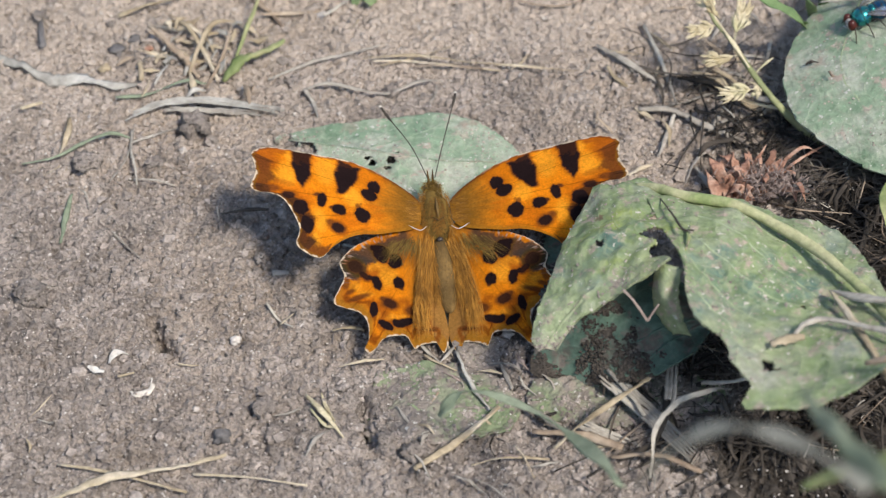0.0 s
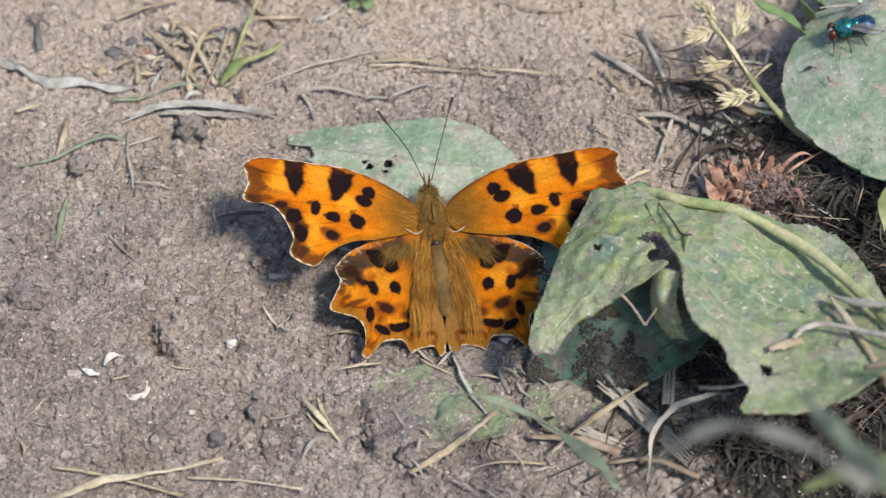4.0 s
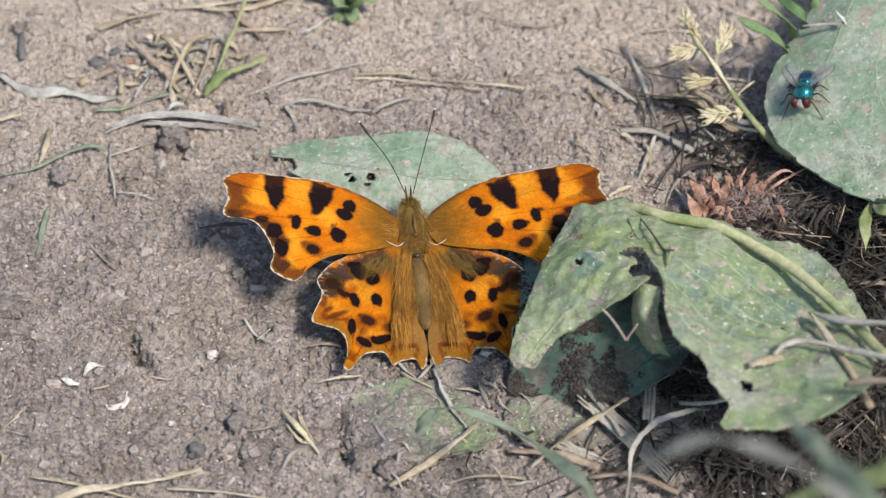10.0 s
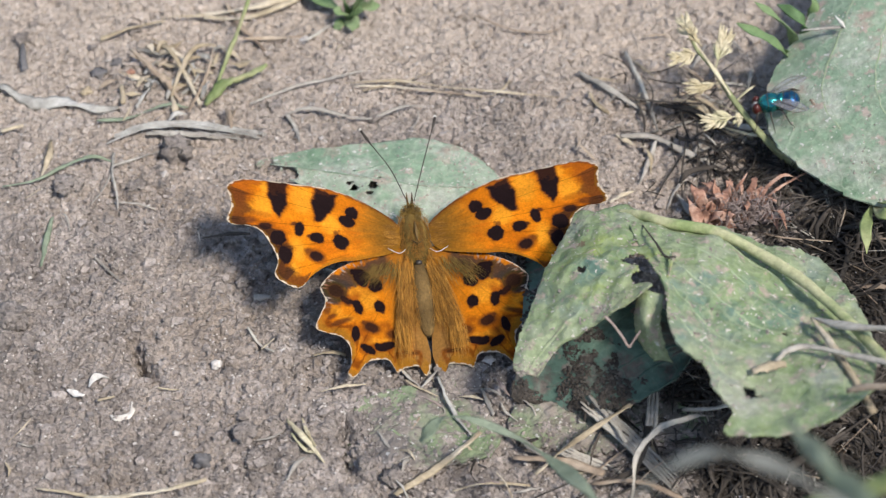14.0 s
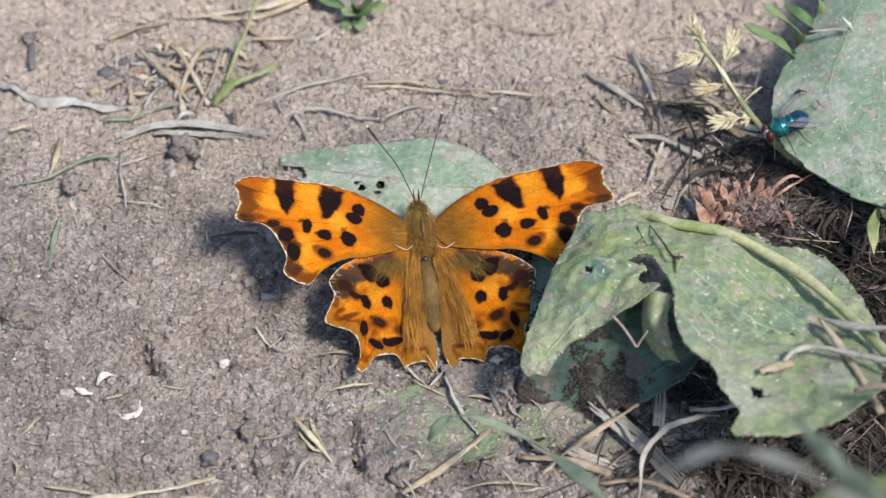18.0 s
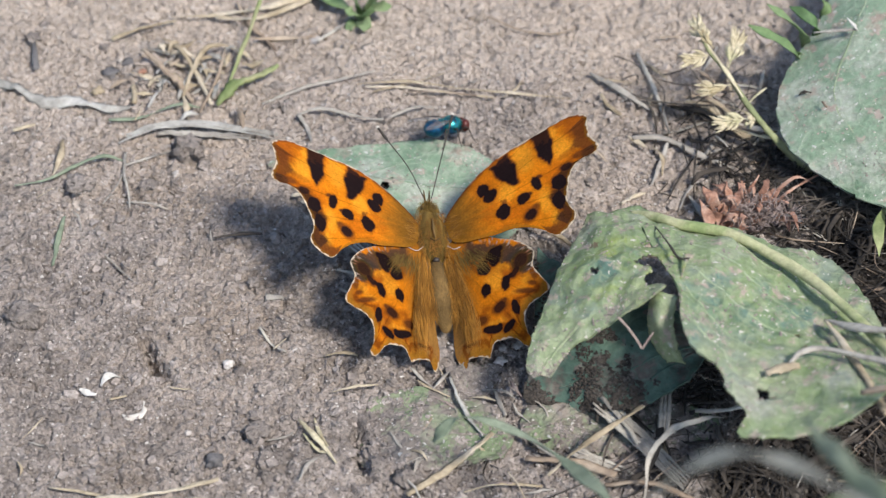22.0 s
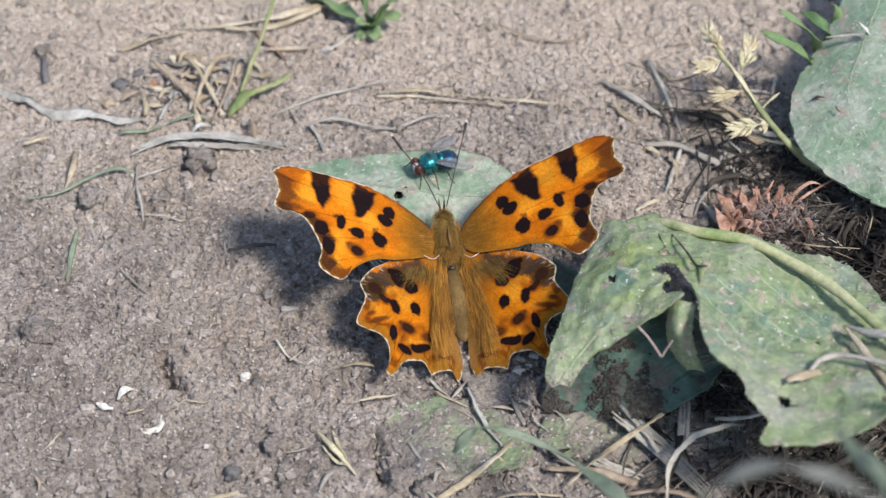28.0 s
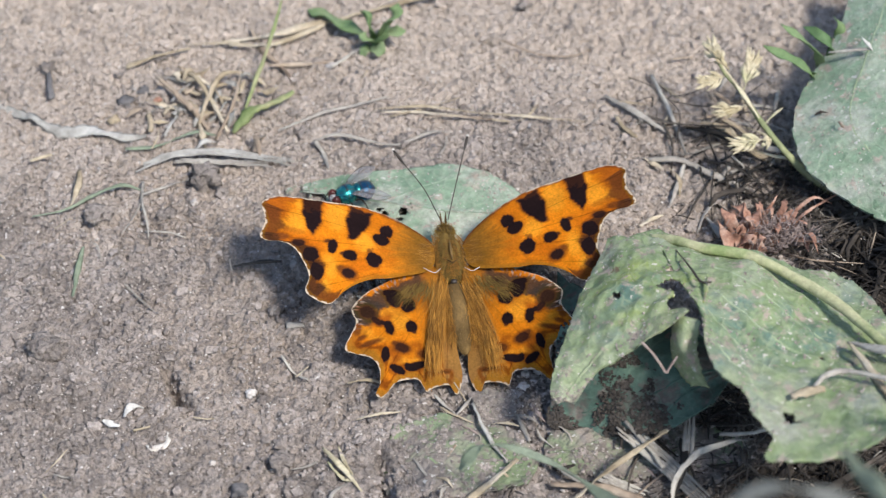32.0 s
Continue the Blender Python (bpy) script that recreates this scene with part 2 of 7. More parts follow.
FUR_PALE = material("grey-brown fur", ((0.078, 0.046, 0.013), (0.165, 0.100, 0.033)), 300, 0.9, 0.2, 5, island=0.45)
CHITIN = material("dark chitin", ((0.02, 0.015, 0.012), (0.05, 0.04, 0.03)), 900, 0.45, 0.1, 5)
EYE_BROWN = material("brown eye", ((0.05, 0.03, 0.015), (0.08, 0.05, 0.03)), 900, 0.3, 0.1, 5)
FLY_TEAL = material("metallic blue-green", ((0.012, 0.11, 0.16), (0.03, 0.25, 0.23), (0.015, 0.07, 0.17)), 500, 0.25, 0.25, 5, metal=0.85, distance=0.0001)
FLY_ABDOMEN = material("blue-green banded metal", ((0.012, 0.035, 0.11), (0.02, 0.12, 0.20), (0.012, 0.04, 0.15)), 500, 0.30, 0.25, 5, metal=0.85, distance=0.0001)
FLY_EYE = material("red-brown fly eye", ((0.040, 0.008, 0.006), (0.075, 0.015, 0.011)), 900, 0.35, 0.1, 5)
FLY_FACE = material("silvery face", ((0.10, 0.095, 0.09), (0.42, 0.40, 0.38)), 900, 0.5, 0.1, 5)


def wing_film():
    m = bpy.data.materials.new("clear fly wing")
    m.use_nodes = True
    nt = m.node_tree
    b = nt.nodes["Principled BSDF"]
    b.inputs["Base Color"].default_value = (0.24, 0.23, 0.23, 1)
    b.inputs["Roughness"].default_value = 0.25
    tc = nt.nodes.new("ShaderNodeTexCoord")
    n = nt.nodes.new("ShaderNodeTexNoise")
    n.inputs["Scale"].default_value = 900
    nt.links.new(tc.outputs["Object"], n.inputs["Vector"])
    r = nt.nodes.new("ShaderNodeMapRange")
    r.inputs[3].default_value, r.inputs[4].default_value = 0.16, 0.48
    nt.links.new(n.outputs[0], r.inputs[0])
    nt.links.new(r.outputs[0], b.inputs["Alpha"])
    return m


FLY_WING = wing_film()


# ---- builders ----
def mesh(name, verts, faces, mat, smooth=True, mats=None, slots=None):
    me = bpy.data.meshes.new(name)
    me.from_pydata([(v[0] * MM, v[1] * MM, v[2] * MM) for v in verts], [], faces)
    for k in mats or (mat,):
        me.materials.append(k)
    if slots is not None:
        me.polygons.foreach_set("material_index", slots)
    if smooth:
        me.polygons.foreach_set("use_smooth", [True] * len(me.polygons))
    me.update()
    return me


def part(name, verts, faces, mat, parent, label="", smooth=True):
    ob = new(name, mesh(name, verts, faces, mat, smooth))
    ob.parent = parent
    return tagged(ob, label)


def holder(name, at, label, category, group=""):
    ob = new(name)
    ob.location = Vector(at) * MM
    ob.empty_display_size = 0.002
    return tagged(ob, label, category, group)


def thing(name, verts, faces, mat, label, category, group="", kind="", smooth=True):
    """One mesh as a thing of its own, with its origin at the middle of its base."""
    a = np.array(verts, float)
    o = np.array([(a[:, 0].min() + a[:, 0].max()) / 2, (a[:, 1].min() + a[:, 1].max()) / 2, a[:, 2].min()])
    ob = new(name, mesh(name, (a - o).tolist(), faces, mat, smooth))
    ob.location = Vector(o) * MM
    return tagged(ob, label, category, group, kind)


def smooth_line(points, n):
    """n + 1 points on a Catmull-Rom curve through the given ones."""
    p = np.array(points, float)
    if len(p) == 2:
        return p[0] + (p[1] - p[0]) * np.linspace(0, 1, n + 1)[:, None]
    p = np.vstack([2 * p[0] - p[1], p, 2 * p[-1] - p[-2]])
    s = np.linspace(0, len(p) - 3, n + 1)
    i = np.minimum(s.astype(int), len(p) - 4)
    u = (s - i)[:, None]
    a, b, c, d = p[i], p[i + 1], p[i + 2], p[i + 3]
    return 0.5 * (2 * b + (c - a) * u + (2 * a - 5 * b + 4 * c - d) * u * u + (3 * b - a - 3 * c + d) * u**3)


def height(x, y):
    """The soil's height at a place."""
    v = Vector((x, y, 0.0))
    h = 0.9 * noise.noise(v / 26) + 0.45 * noise.noise(v / 9 + Vector((7, 3, 1)))
    near = 1.0 if abs(x) < 90 and abs(y) < 80 else 0.0
    if near:
        d = noise.voronoi(v / 3.4 + Vector((1.7, 0, 0)))[0]
        h += 1.5 * min(d[1] - d[0], 0.5) * max(0.15, 0.6 + noise.noise(v / 14 + Vector((0, 9, 4))))
        d = noise.voronoi(v / 1.5 + Vector((0, 4.1, 0)))[0]
        h += 1.15 * min(d[1] - d[0], 0.45)
        h += 0.52 * noise.noise(v / 2.1) + 0.50 * noise.noise(v / 1.05) + 0.30 * noise.noise(v / 0.6)
        for ax, ay, bx, by, deep, wide in CRACKS:
            if not (min(ax, bx) - 2 < x < max(ax, bx) + 2 and min(ay, by) - 2 < y < max(ay, by) + 2):
                continue
            dx, dy = bx - ax, by - ay
            s = max(0.0, min(1.0, ((x - ax) * dx + (y - ay) * dy) / (dx * dx + dy * dy)))
            q = math.hypot(x - ax - s * dx, y - ay - s * dy) + 0.5 * noise.noise(v / 1.5)
            if q < wide:
                h -= deep * (1 - q / wide) * (0.4 + 0.6 * math.sin(math.pi * min(1, s + 0.1)))
        # the bank of humus under the plants
        bank = max(0.0, min(1.0, (x - 30 + 0.30 * (y + 40) * (1 if y < 0 else 0)) / 22))
        h += 1.5 * bank * (0.6 + noise.noise(v / 7))
    return h


CRACKS = [(*(-38.4, -15.0), *(-35.1, -21.5), 4.0, 1.3), (*(-52.8, -20.3), *(-49.0, -23.4), 1.0, 0.8), (*(-42.0, -26.0), *(-38.0, -31.9), 0.7, 0.7),
          (*(-12.1, -28.1), *(-11.1, -36.0), 3.0, 1.3), (*(-11.1, -36.0), *(-8.6, -38.0), 1.2, 1.0), (*(-21.1, -9.8), *(-16.8, -12.6), 0.8, 0.8),
          (*(-24.7, -8.0), *(-21.1, -20.8), 0.5, 0.7), (*(-60.7, 38.2), *(-58.0, 33.4), 0.9, 0.8), (*(-37.7, 33.4), *(-30.9, 26.4), 0.9, 1.2),
          (*(-24.5, 15.3), *(-16.4, 9.5), 1.0, 1.0)]


def strand(points, widths, flat=0.35, sides=6, steps=0, wobble=0.12, seed=0, ground=False, fold=0.0, twist=1.0):
    """A sweep of a flattened ring along a smooth line: verts and faces. ground: x, y (and lift) over the soil."""
    rnd = random.Random(seed)
    if ground:
        points = [(p[0], p[1], height(p[0], p[1]) + (0.4 + p[2] if len(p) > 2 else 0.85)) for p in points]
    steps = steps or 6 * (len(points) - 1)
    line = smooth_line(points, steps)
    ws = np.interp(np.linspace(0, 1, steps + 1), np.linspace(0, 1, len(widths)), widths)
    verts, faces = [], []
    spin = rnd.uniform(-0.4, 0.4)
    for k in range(steps + 1):
        t = Vector(line[min(k + 1, steps)] - line[max(k - 1, 0)])
        if t.length < 1e-6:
            t = Vector((1, 0, 0))
        t.normalize()
        side = t.cross(Vector((0, 0, 1)))
        side = side.normalized() if side.length > 1e-3 else Vector((1, 0, 0))
        up = side.cross(t)
        tilt = (spin + 0.5 * math.sin(k * 0.5 + seed)) * twist
        a, b = side * math.cos(tilt) + up * math.sin(tilt), up * math.cos(tilt) - side * math.sin(tilt)
        c = Vector(line[k]) + side * rnd.uniform(-wobble, wobble) * ws[k] + up * rnd.uniform(-wobble, wobble) * ws[k] * 0.5
        for s in range(sides):
            ang = 2 * math.pi * s / sides
            v = c + a * (math.cos(ang) * ws[k] / 2) + b * ((math.sin(ang) * flat + fold * abs(math.cos(ang))) * ws[k] / 2)
            verts.append((v.x, v.y, v.z))
    for k in range(steps):
        for s in range(sides):
            faces.append((k * sides + s, k * sides + (s + 1) % sides, (k + 1) * sides + (s + 1) % sides, (k + 1) * sides + s))
    faces += [tuple(range(sides))[::-1], tuple(steps * sides + s for s in range(sides))]
    return verts, faces


def ball(c, r, n=10, m=7, lump=0.0, seed=0.0, axis=None):
    """An ellipsoid, its poles along y, lumpy if wanted."""
    verts, faces = [], []
    for i in range(m + 1):
        th = math.pi * i / m
        for j in range(n):
            ph = 2 * math.pi * j / n
            d = Vector((math.sin(th) * math.cos(ph), math.cos(th), math.sin(th) * math.sin(ph)))
            k = 1 + lump * noise.noise(d * 1.6 + Vector((seed, seed * 2, 0))) + 0.5 * lump * noise.noise(d * 4 + Vector((0, seed, 3)))
            verts.append((c[0] + d.x * r[0] * k, c[1] + d.y * r[1] * k, c[2] + d.z * r[2] * k))
    for i in range(m):
        for j in range(n):
            faces.append((i * n + j, i * n + (j + 1) % n, (i + 1) * n + (j + 1) % n, (i + 1) * n + j))
    return verts, faces


def join(*pieces):
    verts, faces = [], []
    for v, f in pieces:
        o = len(verts)
        verts += list(v)
        faces += [tuple(i + o for i in q) for q in f]
    return verts, faces


def sheet(curves, nu, nv, thick=0.18, ripple=0.25, grain=3.0, seed=0.0, tooth=0.0, teeth=14, gap=None, rib=0.0, ribs=6, veins=None):
    """A leaf's blade lofted over three or more lines, with both faces and a rim. gap(u, v, x, y): where it is torn."""
    lines = np.array([smooth_line(c, nu) for c in curves])
    grid = np.array([smooth_line(lines[:, k], nv) for k in range(nu + 1)])
    verts = []
    for i in range(nu + 1):
        for j in range(nv + 1):
            p = grid[i, j].copy()
            u, v = i / nu, j / nv
            q = Vector((p[0], p[1], seed))
            p[2] += ripple * noise.noise(q / (grain * 2.5)) + 0.35 * ripple * noise.noise(q / (grain * 0.6)) + 0.05 * ripple * noise.noise(q / (grain * 0.22))
            if rib:
                side = abs(v - 0.5) * 2
                w = (u * ribs - side * 0.8) % 1.0
                p[2] += rib * (math.exp(-((w - 0.5) / 0.07) ** 2) * (1 - side * 0.6) + 1.4 * math.exp(-(side / 0.06) ** 2))
            if tooth:
                for edge, inner in ((0, 1), (nv, nv - 1)):
                    if j == edge:
                        k = tooth * ((u * teeth) % 1.0) + tooth * noise.noise(Vector((u * 9, v, seed)))
                        p += (grid[i, inner] - grid[i, edge]) / (np.linalg.norm(grid[i, inner] - grid[i, edge]) + 1e-6) * k
            verts.append(p)
    verts = np.array(verts)
    drawn = []
    for line in veins or ():
        uv = smooth_line([(*q, 0) for q in line], 30)
        drawn.append([tuple(verts[int(round(q[0] * nu)) * (nv + 1) + int(round(q[1] * nv))]) for q in uv])
    faces = []
    for i in range(nu):
        for j in range(nv):
            if gap:
                u, v = (i + 0.5) / nu, (j + 0.5) / nv
                c = verts[i * (nv + 1) + j]
                if gap(u, v, c[0], c[1]):
                    continue
            a = i * (nv + 1) + j
            faces.append((a, a + 1, a + nv + 2, a + nv + 1))
    n = len(verts)
    under = verts.copy()
    under[:, 2] -= thick
    count = {}
    for q in faces:
        for a, b in zip(q, q[1:] + q[:1]):
            count[(a, b)] = 1
    rim = [(b, a, a + n, b + n) for (a, b) in count if (b, a) not in count]
    every = faces + [tuple(i + n for i in q[::-1]) for q in faces] + rim
    used = sorted({i for q in every for i in q})
    index = {old: k for k, old in enumerate(used)}
    both = np.vstack([verts, under])[used]
    whole = both.tolist(), [tuple(index[i] for i in q) for q in every]
    return (*whole, drawn) if veins else whole


def tear(cx, cy, r, seed=0.0):
    """A ragged hole round a place."""
    return lambda x, y: math.hypot(x - cx, y - cy) + 0.6 * r * noise.noise(Vector((x / r, y / r, seed))) < r


# ---- ground ----
def axis_marks(lo, hi, step):
    inner = list(np.arange(lo, hi + step / 2, step))
    out, d = [], step
    x = hi
    while x < 400000:
        d *= 1.28
        x += d
        out.append(x)
    low = [lo + hi - v for v in out][::-1]
    return low + inner + out


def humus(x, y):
    """How far the soil darkens to humus and painted shade: under the plants, with a ragged border."""
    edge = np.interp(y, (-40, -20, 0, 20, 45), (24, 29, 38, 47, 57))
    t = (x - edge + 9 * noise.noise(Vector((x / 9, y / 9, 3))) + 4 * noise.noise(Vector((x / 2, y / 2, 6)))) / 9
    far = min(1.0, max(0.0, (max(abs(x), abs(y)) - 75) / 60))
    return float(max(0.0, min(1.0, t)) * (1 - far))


def dust(x, y):
    """How far the soil is powdered with pale dust: towards the back, in drifts."""
    t = (y - 4) / 60 + 0.35 * noise.noise(Vector((x / 16, y / 16, 11))) + 0.15 * noise.noise(Vector((x / 4, y / 4, 12)))
    far = min(1.0, max(0.0, (max(abs(x), abs(y)) - 70) / 60))
    return float(max(0.0, min(0.72, t)) * (1 - far) + 0.25 * far)


def ground():
    xs, ys = axis_marks(-70, 66, 0.30), axis_marks(-48, 63, 0.30)
    verts = [(x, y, height(x, y) if abs(x) < 20000 and abs(y) < 20000 else 0.0) for y in ys for x in xs]
    w = len(xs)
    faces = [(r * w + c, r * w + c + 1, (r + 1) * w + c + 1, (r + 1) * w + c) for r in range(len(ys) - 1) for c in range(w - 1)]
    ob = new("ground", mesh("ground", verts, faces, SOIL))
    at = ob.data.attributes.new("dust", "FLOAT", "POINT")
    at.data.foreach_set("value", [dust(v[0], v[1]) for v in verts])
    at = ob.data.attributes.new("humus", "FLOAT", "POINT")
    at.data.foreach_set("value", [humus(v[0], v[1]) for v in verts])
    tagged(ob, "dry trodden grey-brown soil with crumbs and cracks", "soil", kind="structure")


ground()


def crumb_shapes():
    made = [ball((0, 0, 0), (1, 1, 0.85), 5, 4, 0.95, k * 3.7) for k in range(14)]
    return [np.array(v) for v, f in made], np.array(made[0][1])


SHAPES, QUADS = crumb_shapes()


def crumb_mesh(spots, mat, label, seed, name="soil_crumbs"):
    """One mesh of many crumbs; spots: (x, y, z, r)."""
    rnd = np.random.default_rng(seed)
    verts, faces, o, dusty = [], [], 0, []
    for k, (x, y, z, r) in enumerate(spots):
        a, sx, sy = rnd.uniform(0, 6.28), rnd.uniform(0.7, 1.4), rnd.uniform(0.7, 1.4)
        p = SHAPES[k % 14] * (r * sx, r * sy, r)
        c, t = math.cos(a), math.sin(a)
        verts.append(np.stack([p[:, 0] * c - p[:, 1] * t + x, p[:, 0] * t + p[:, 1] * c + y, p[:, 2] + z + (0.12 if r < 0.3 else -0.15) * r], 1))
        faces.append(QUADS + o)
        dusty += [dust(x, y)] * len(p)
        o += len(p)
    ob = new(name, mesh(name, np.concatenate(verts).tolist(), np.concatenate(faces).tolist(), mat, smooth=False))
    ob.data.attributes.new("dust", "FLOAT", "POINT").data.foreach_set("value", dusty)
    return tagged(ob, label, "soil", kind="stuff")


def crumbs():
    """Loose crumbs all over the soil, thick in drifts, dark ones where humus and shade are painted."""
    rnd = np.random.default_rng(5)
    pale, dark = [], []
    for k in range(62000):
        x, y = rnd.uniform(-72, 72), rnd.uniform(-52, 64)
        drift = noise.noise(Vector((x / 9, y / 9, 5))) + 0.5 * noise.noise(Vector((x / 3, y / 3, 8)))
        if rnd.random() > 0.80 + 0.9 * drift - 0.006 * y:
            continue
        r = 0.09 + 0.26 * rnd.random() ** 2.0 + (0.55 * rnd.random() if rnd.random() < 0.06 else 0.0)
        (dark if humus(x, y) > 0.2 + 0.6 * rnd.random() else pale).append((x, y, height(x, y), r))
    crumb_mesh(pale, CRUMB, "loose grey-brown crumbs of dry soil", 6)
    grit = []
    for k in range(4200):
        x, y = rnd.uniform(-70, 45), rnd.uniform(-46, 60)
        grit.append((x, y, height(x, y) + 0.12, rnd.uniform(0.05, 0.13)))
    crumb_mesh(grit, STONE_PALE, "pale grains of grit on the soil", 8, "grit")
    crumb_mesh(dark, CRUMB_DARK, "crumbs of humus under the plants, darkened further as shade", 7)


crumbs()


# ---- leaves ----
def leaf_on_soil():
    """The leaf that lies flat on the soil behind the butterfly."""
    h1, h2 = tear(*(-9.5, 9.8), 0.6, 1.0), tear(*(-20.6, 13.4), 1.2, 2.0)
    h3, h4 = tear(*(-11.9, 9.7), 0.5, 3.0), tear(*(-23.3, 14.2), 1.6, 5.0)
    h5, h6, h7 = tear(-8.7, 10.9, 0.32, 4.0), tear(-12.5, 10.6, 0.36, 6.0), tear(-9.9, 8.7, 0.4, 7.0)
    top = holder("plantain_leaf", ((-4.7, 11.4, 1.0)), "grey-green leaf lying flat on the soil, dusty and nibbled", "leaf", "leaves")
    o = Vector(top.location) / MM
    v, f, drawn = sheet([[(-24.7, 15.9, 1.2), (-18.2, 17.4, 1.6), (-10.7, 18.2, 2.0), (-3.3, 18.7, 2.2), (2.1, 16.9, 2.1), (6.5, 12.7, 1.6), (8.8, 8.0, 1.2)],
                  [(-24.9, 15.2, 1.2), (-18.7, 13.7, 1.8), (-10.5, 11.1, 2.3), (-3.2, 9.4, 2.4), (2.6, 9.1, 2.2), (7.0, 8.0, 1.8), (9.1, 6.9, 1.3)],
                  [(-24.6, 14.9, 0.9), (-19.0, 11.5, 1.1), (-13.3, 6.9, 1.3), (-7.4, 0.8, 1.3), (-0.3, -2.1, 1.3), (6.1, 0.8, 1.3), (9.3, 6.2, 1.2)]],
                 150, 84, 0.2, 0.5, 4.0, 3.0, 0.35, 11, lambda u, v, x, y: h1(x, y) or h2(x, y) or h3(x, y) or h4(x, y) or h5(x, y) or h6(x, y) or h7(x, y), 0.10, 7, [[(0.05, 0.5), (0.5, 0.5), (0.95, 0.5)], [(0.3, 0.42), (0.45, 0.2), (0.55, 0.08)]])
    part("blade", [tuple(np.subtract(p, o)) for p in v], f, LEAF_BLUE, top)
    for line in drawn:
        part("vein", *strand([tuple(np.subtract(p, o)) for p in line], [0.25, 0.3, 0.15], 0.35, 5, 40, 0.0, twist=0.0), LEAF_BLUE, top)


def leaf_raised():
    """The big torn leaf that stands over the soil beside the butterfly: blade, drooping lobe, curled shred."""
    top = holder("plantain_leaf", ((29.2, -26.8, 17.0)), "large torn green leaf coated with dust, raised off the soil", "leaf", "leaves")
    o = Vector(top.location) / MM
    sub = lambda v: [tuple(np.subtract(p, o)) for p in v]
    h1, h2, h3 = tear(*(32.1, -39.5), 1.1, 1.0), tear(*(37.2, -29.1), 0.35, 2.0), tear(*(23.0, -17.4), 0.8, 4.0)
    h4, h5 = tear(*(26.4, -38.2), 1.5, 6.0), tear(*(42.7, -38.4), 0.6, 8.0)
    v, f, drawn = sheet([[(20.2, -4.1, 11.0), (26.8, -6.2, 12.0), (32.8, -7.5, 12.5), (35.7, -10.8, 13.0), (40.0, -12.9, 14.0), (43.1, -14.3, 14.0), (45.5, -19.8, 15.0), (47.1, -25.9, 16.0), (46.6, -34.3, 18.0)],
                  [(22.0, -13.5, 16.0), (26.4, -15.4, 17.0), (30.6, -18.6, 17.5), (33.5, -21.6, 17.0), (36.5, -23.8, 16.5), (39.9, -26.8, 17.0), (41.7, -31.0, 18.0), (44.0, -35.1, 19.0), (45.4, -38.0, 20.0)],
                  [(23.3, -20.4, 18.5), (25.2, -23.5, 19.0), (27.5, -26.9, 19.0), (29.8, -29.4, 18.5), (32.4, -31.0, 18.0), (36.6, -32.6, 18.0), (39.1, -35.9, 19.0), (42.0, -39.6, 20.5), (44.5, -40.8, 21.5)],
                  [(24.6, -24.9, 20.0), (24.1, -29.5, 20.0), (24.6, -34.2, 20.5), (27.2, -36.6, 19.8), (27.8, -39.5, 19.5), (29.7, -43.4, 20.0), (28.6, -46.0, 20.5), (35.3, -47.0, 21.5), (40.3, -45.6, 22.5), (44.1, -42.8, 23.0)]],
                 170, 100, 0.25, 1.4, 3.2, 11.0, 0.4, 24, lambda u, v, x, y: h1(x, y) or h2(x, y) or h3(x, y) or h4(x, y) or h5(x, y), 0.07, 9,
                 [[(0.12, 0.30), (0.5, 0.34), (0.95, 0.45)], [(0.12, 0.48), (0.5, 0.52), (0.9, 0.6)], [(0.12, 0.66), (0.4, 0.7), (0.8, 0.78)], [(0.15, 0.15), (0.5, 0.18), (0.9, 0.3)], [(0.2, 0.82), (0.4, 0.86), (0.6, 0.9)]])
    part("blade", sub(v), f, LEAF, top)
    g1, g2, g3 = tear(*(19.2, -21.3), 0.75, 1.0), tear(*(15.4, -18.3), 0.5, 2.0), tear(*(24.0, -24.1), 1.9, 3.0)
    g7, g8, g9 = tear(*(21.5, -18.3), 1.2, 7.0), tear(*(22.8, -21.4), 2.1, 8.0), tear(*(19.3, -23.8), 0.8, 9.0)
    g4, g5, g6 = tear(*(22.2, -14.7), 0.75, 4.0), tear(*(23.5, -19.4), 1.7, 5.0), tear(*(17.4, -25.5), 0.9, 6.0)
    v, f = sheet([[(15.5, -5.5, 12.0), (13.4, -10.6, 13.0), (11.2, -16.1, 13.0), (9.4, -21.4, 12.5), (7.9, -26.0, 11.8), (7.4, -28.8, 11.2), (8.2, -29.9, 11.0)],
                  [(18.3, -6.1, 13.0), (17.1, -13.5, 15.5), (15.2, -18.9, 16.0), (12.8, -23.5, 14.8), (10.6, -26.6, 13.0), (8.9, -28.9, 11.8), (8.5, -29.9, 11.0)],
                  [(21.4, -4.0, 11.5), (21.6, -14.5, 16.5), (20.1, -21.3, 18.0), (17.4, -24.2, 17.0), (13.7, -25.9, 14.6), (10.8, -28.4, 12.6), (9.6, -29.8, 11.4)],
                  [(24.9, -5.5, 12.0), (26.0, -16.3, 17.0), (24.7, -22.5, 18.8), (20.8, -25.3, 18.2), (17.1, -26.2, 16.4), (12.7, -27.4, 13.4), (10.2, -30.0, 11.6)]],
                 120, 76, 0.25, 1.5, 2.6, 17.0, 0.4, 13, lambda u, v, x, y: g2(x, y) or g3(x, y) or g4(x, y) or g5(x, y) or g7(x, y) or g8(x, y), 0.10, 6)
    part("lobe", sub(v), f, LEAF, top, "drooping torn lobe of the leaf")
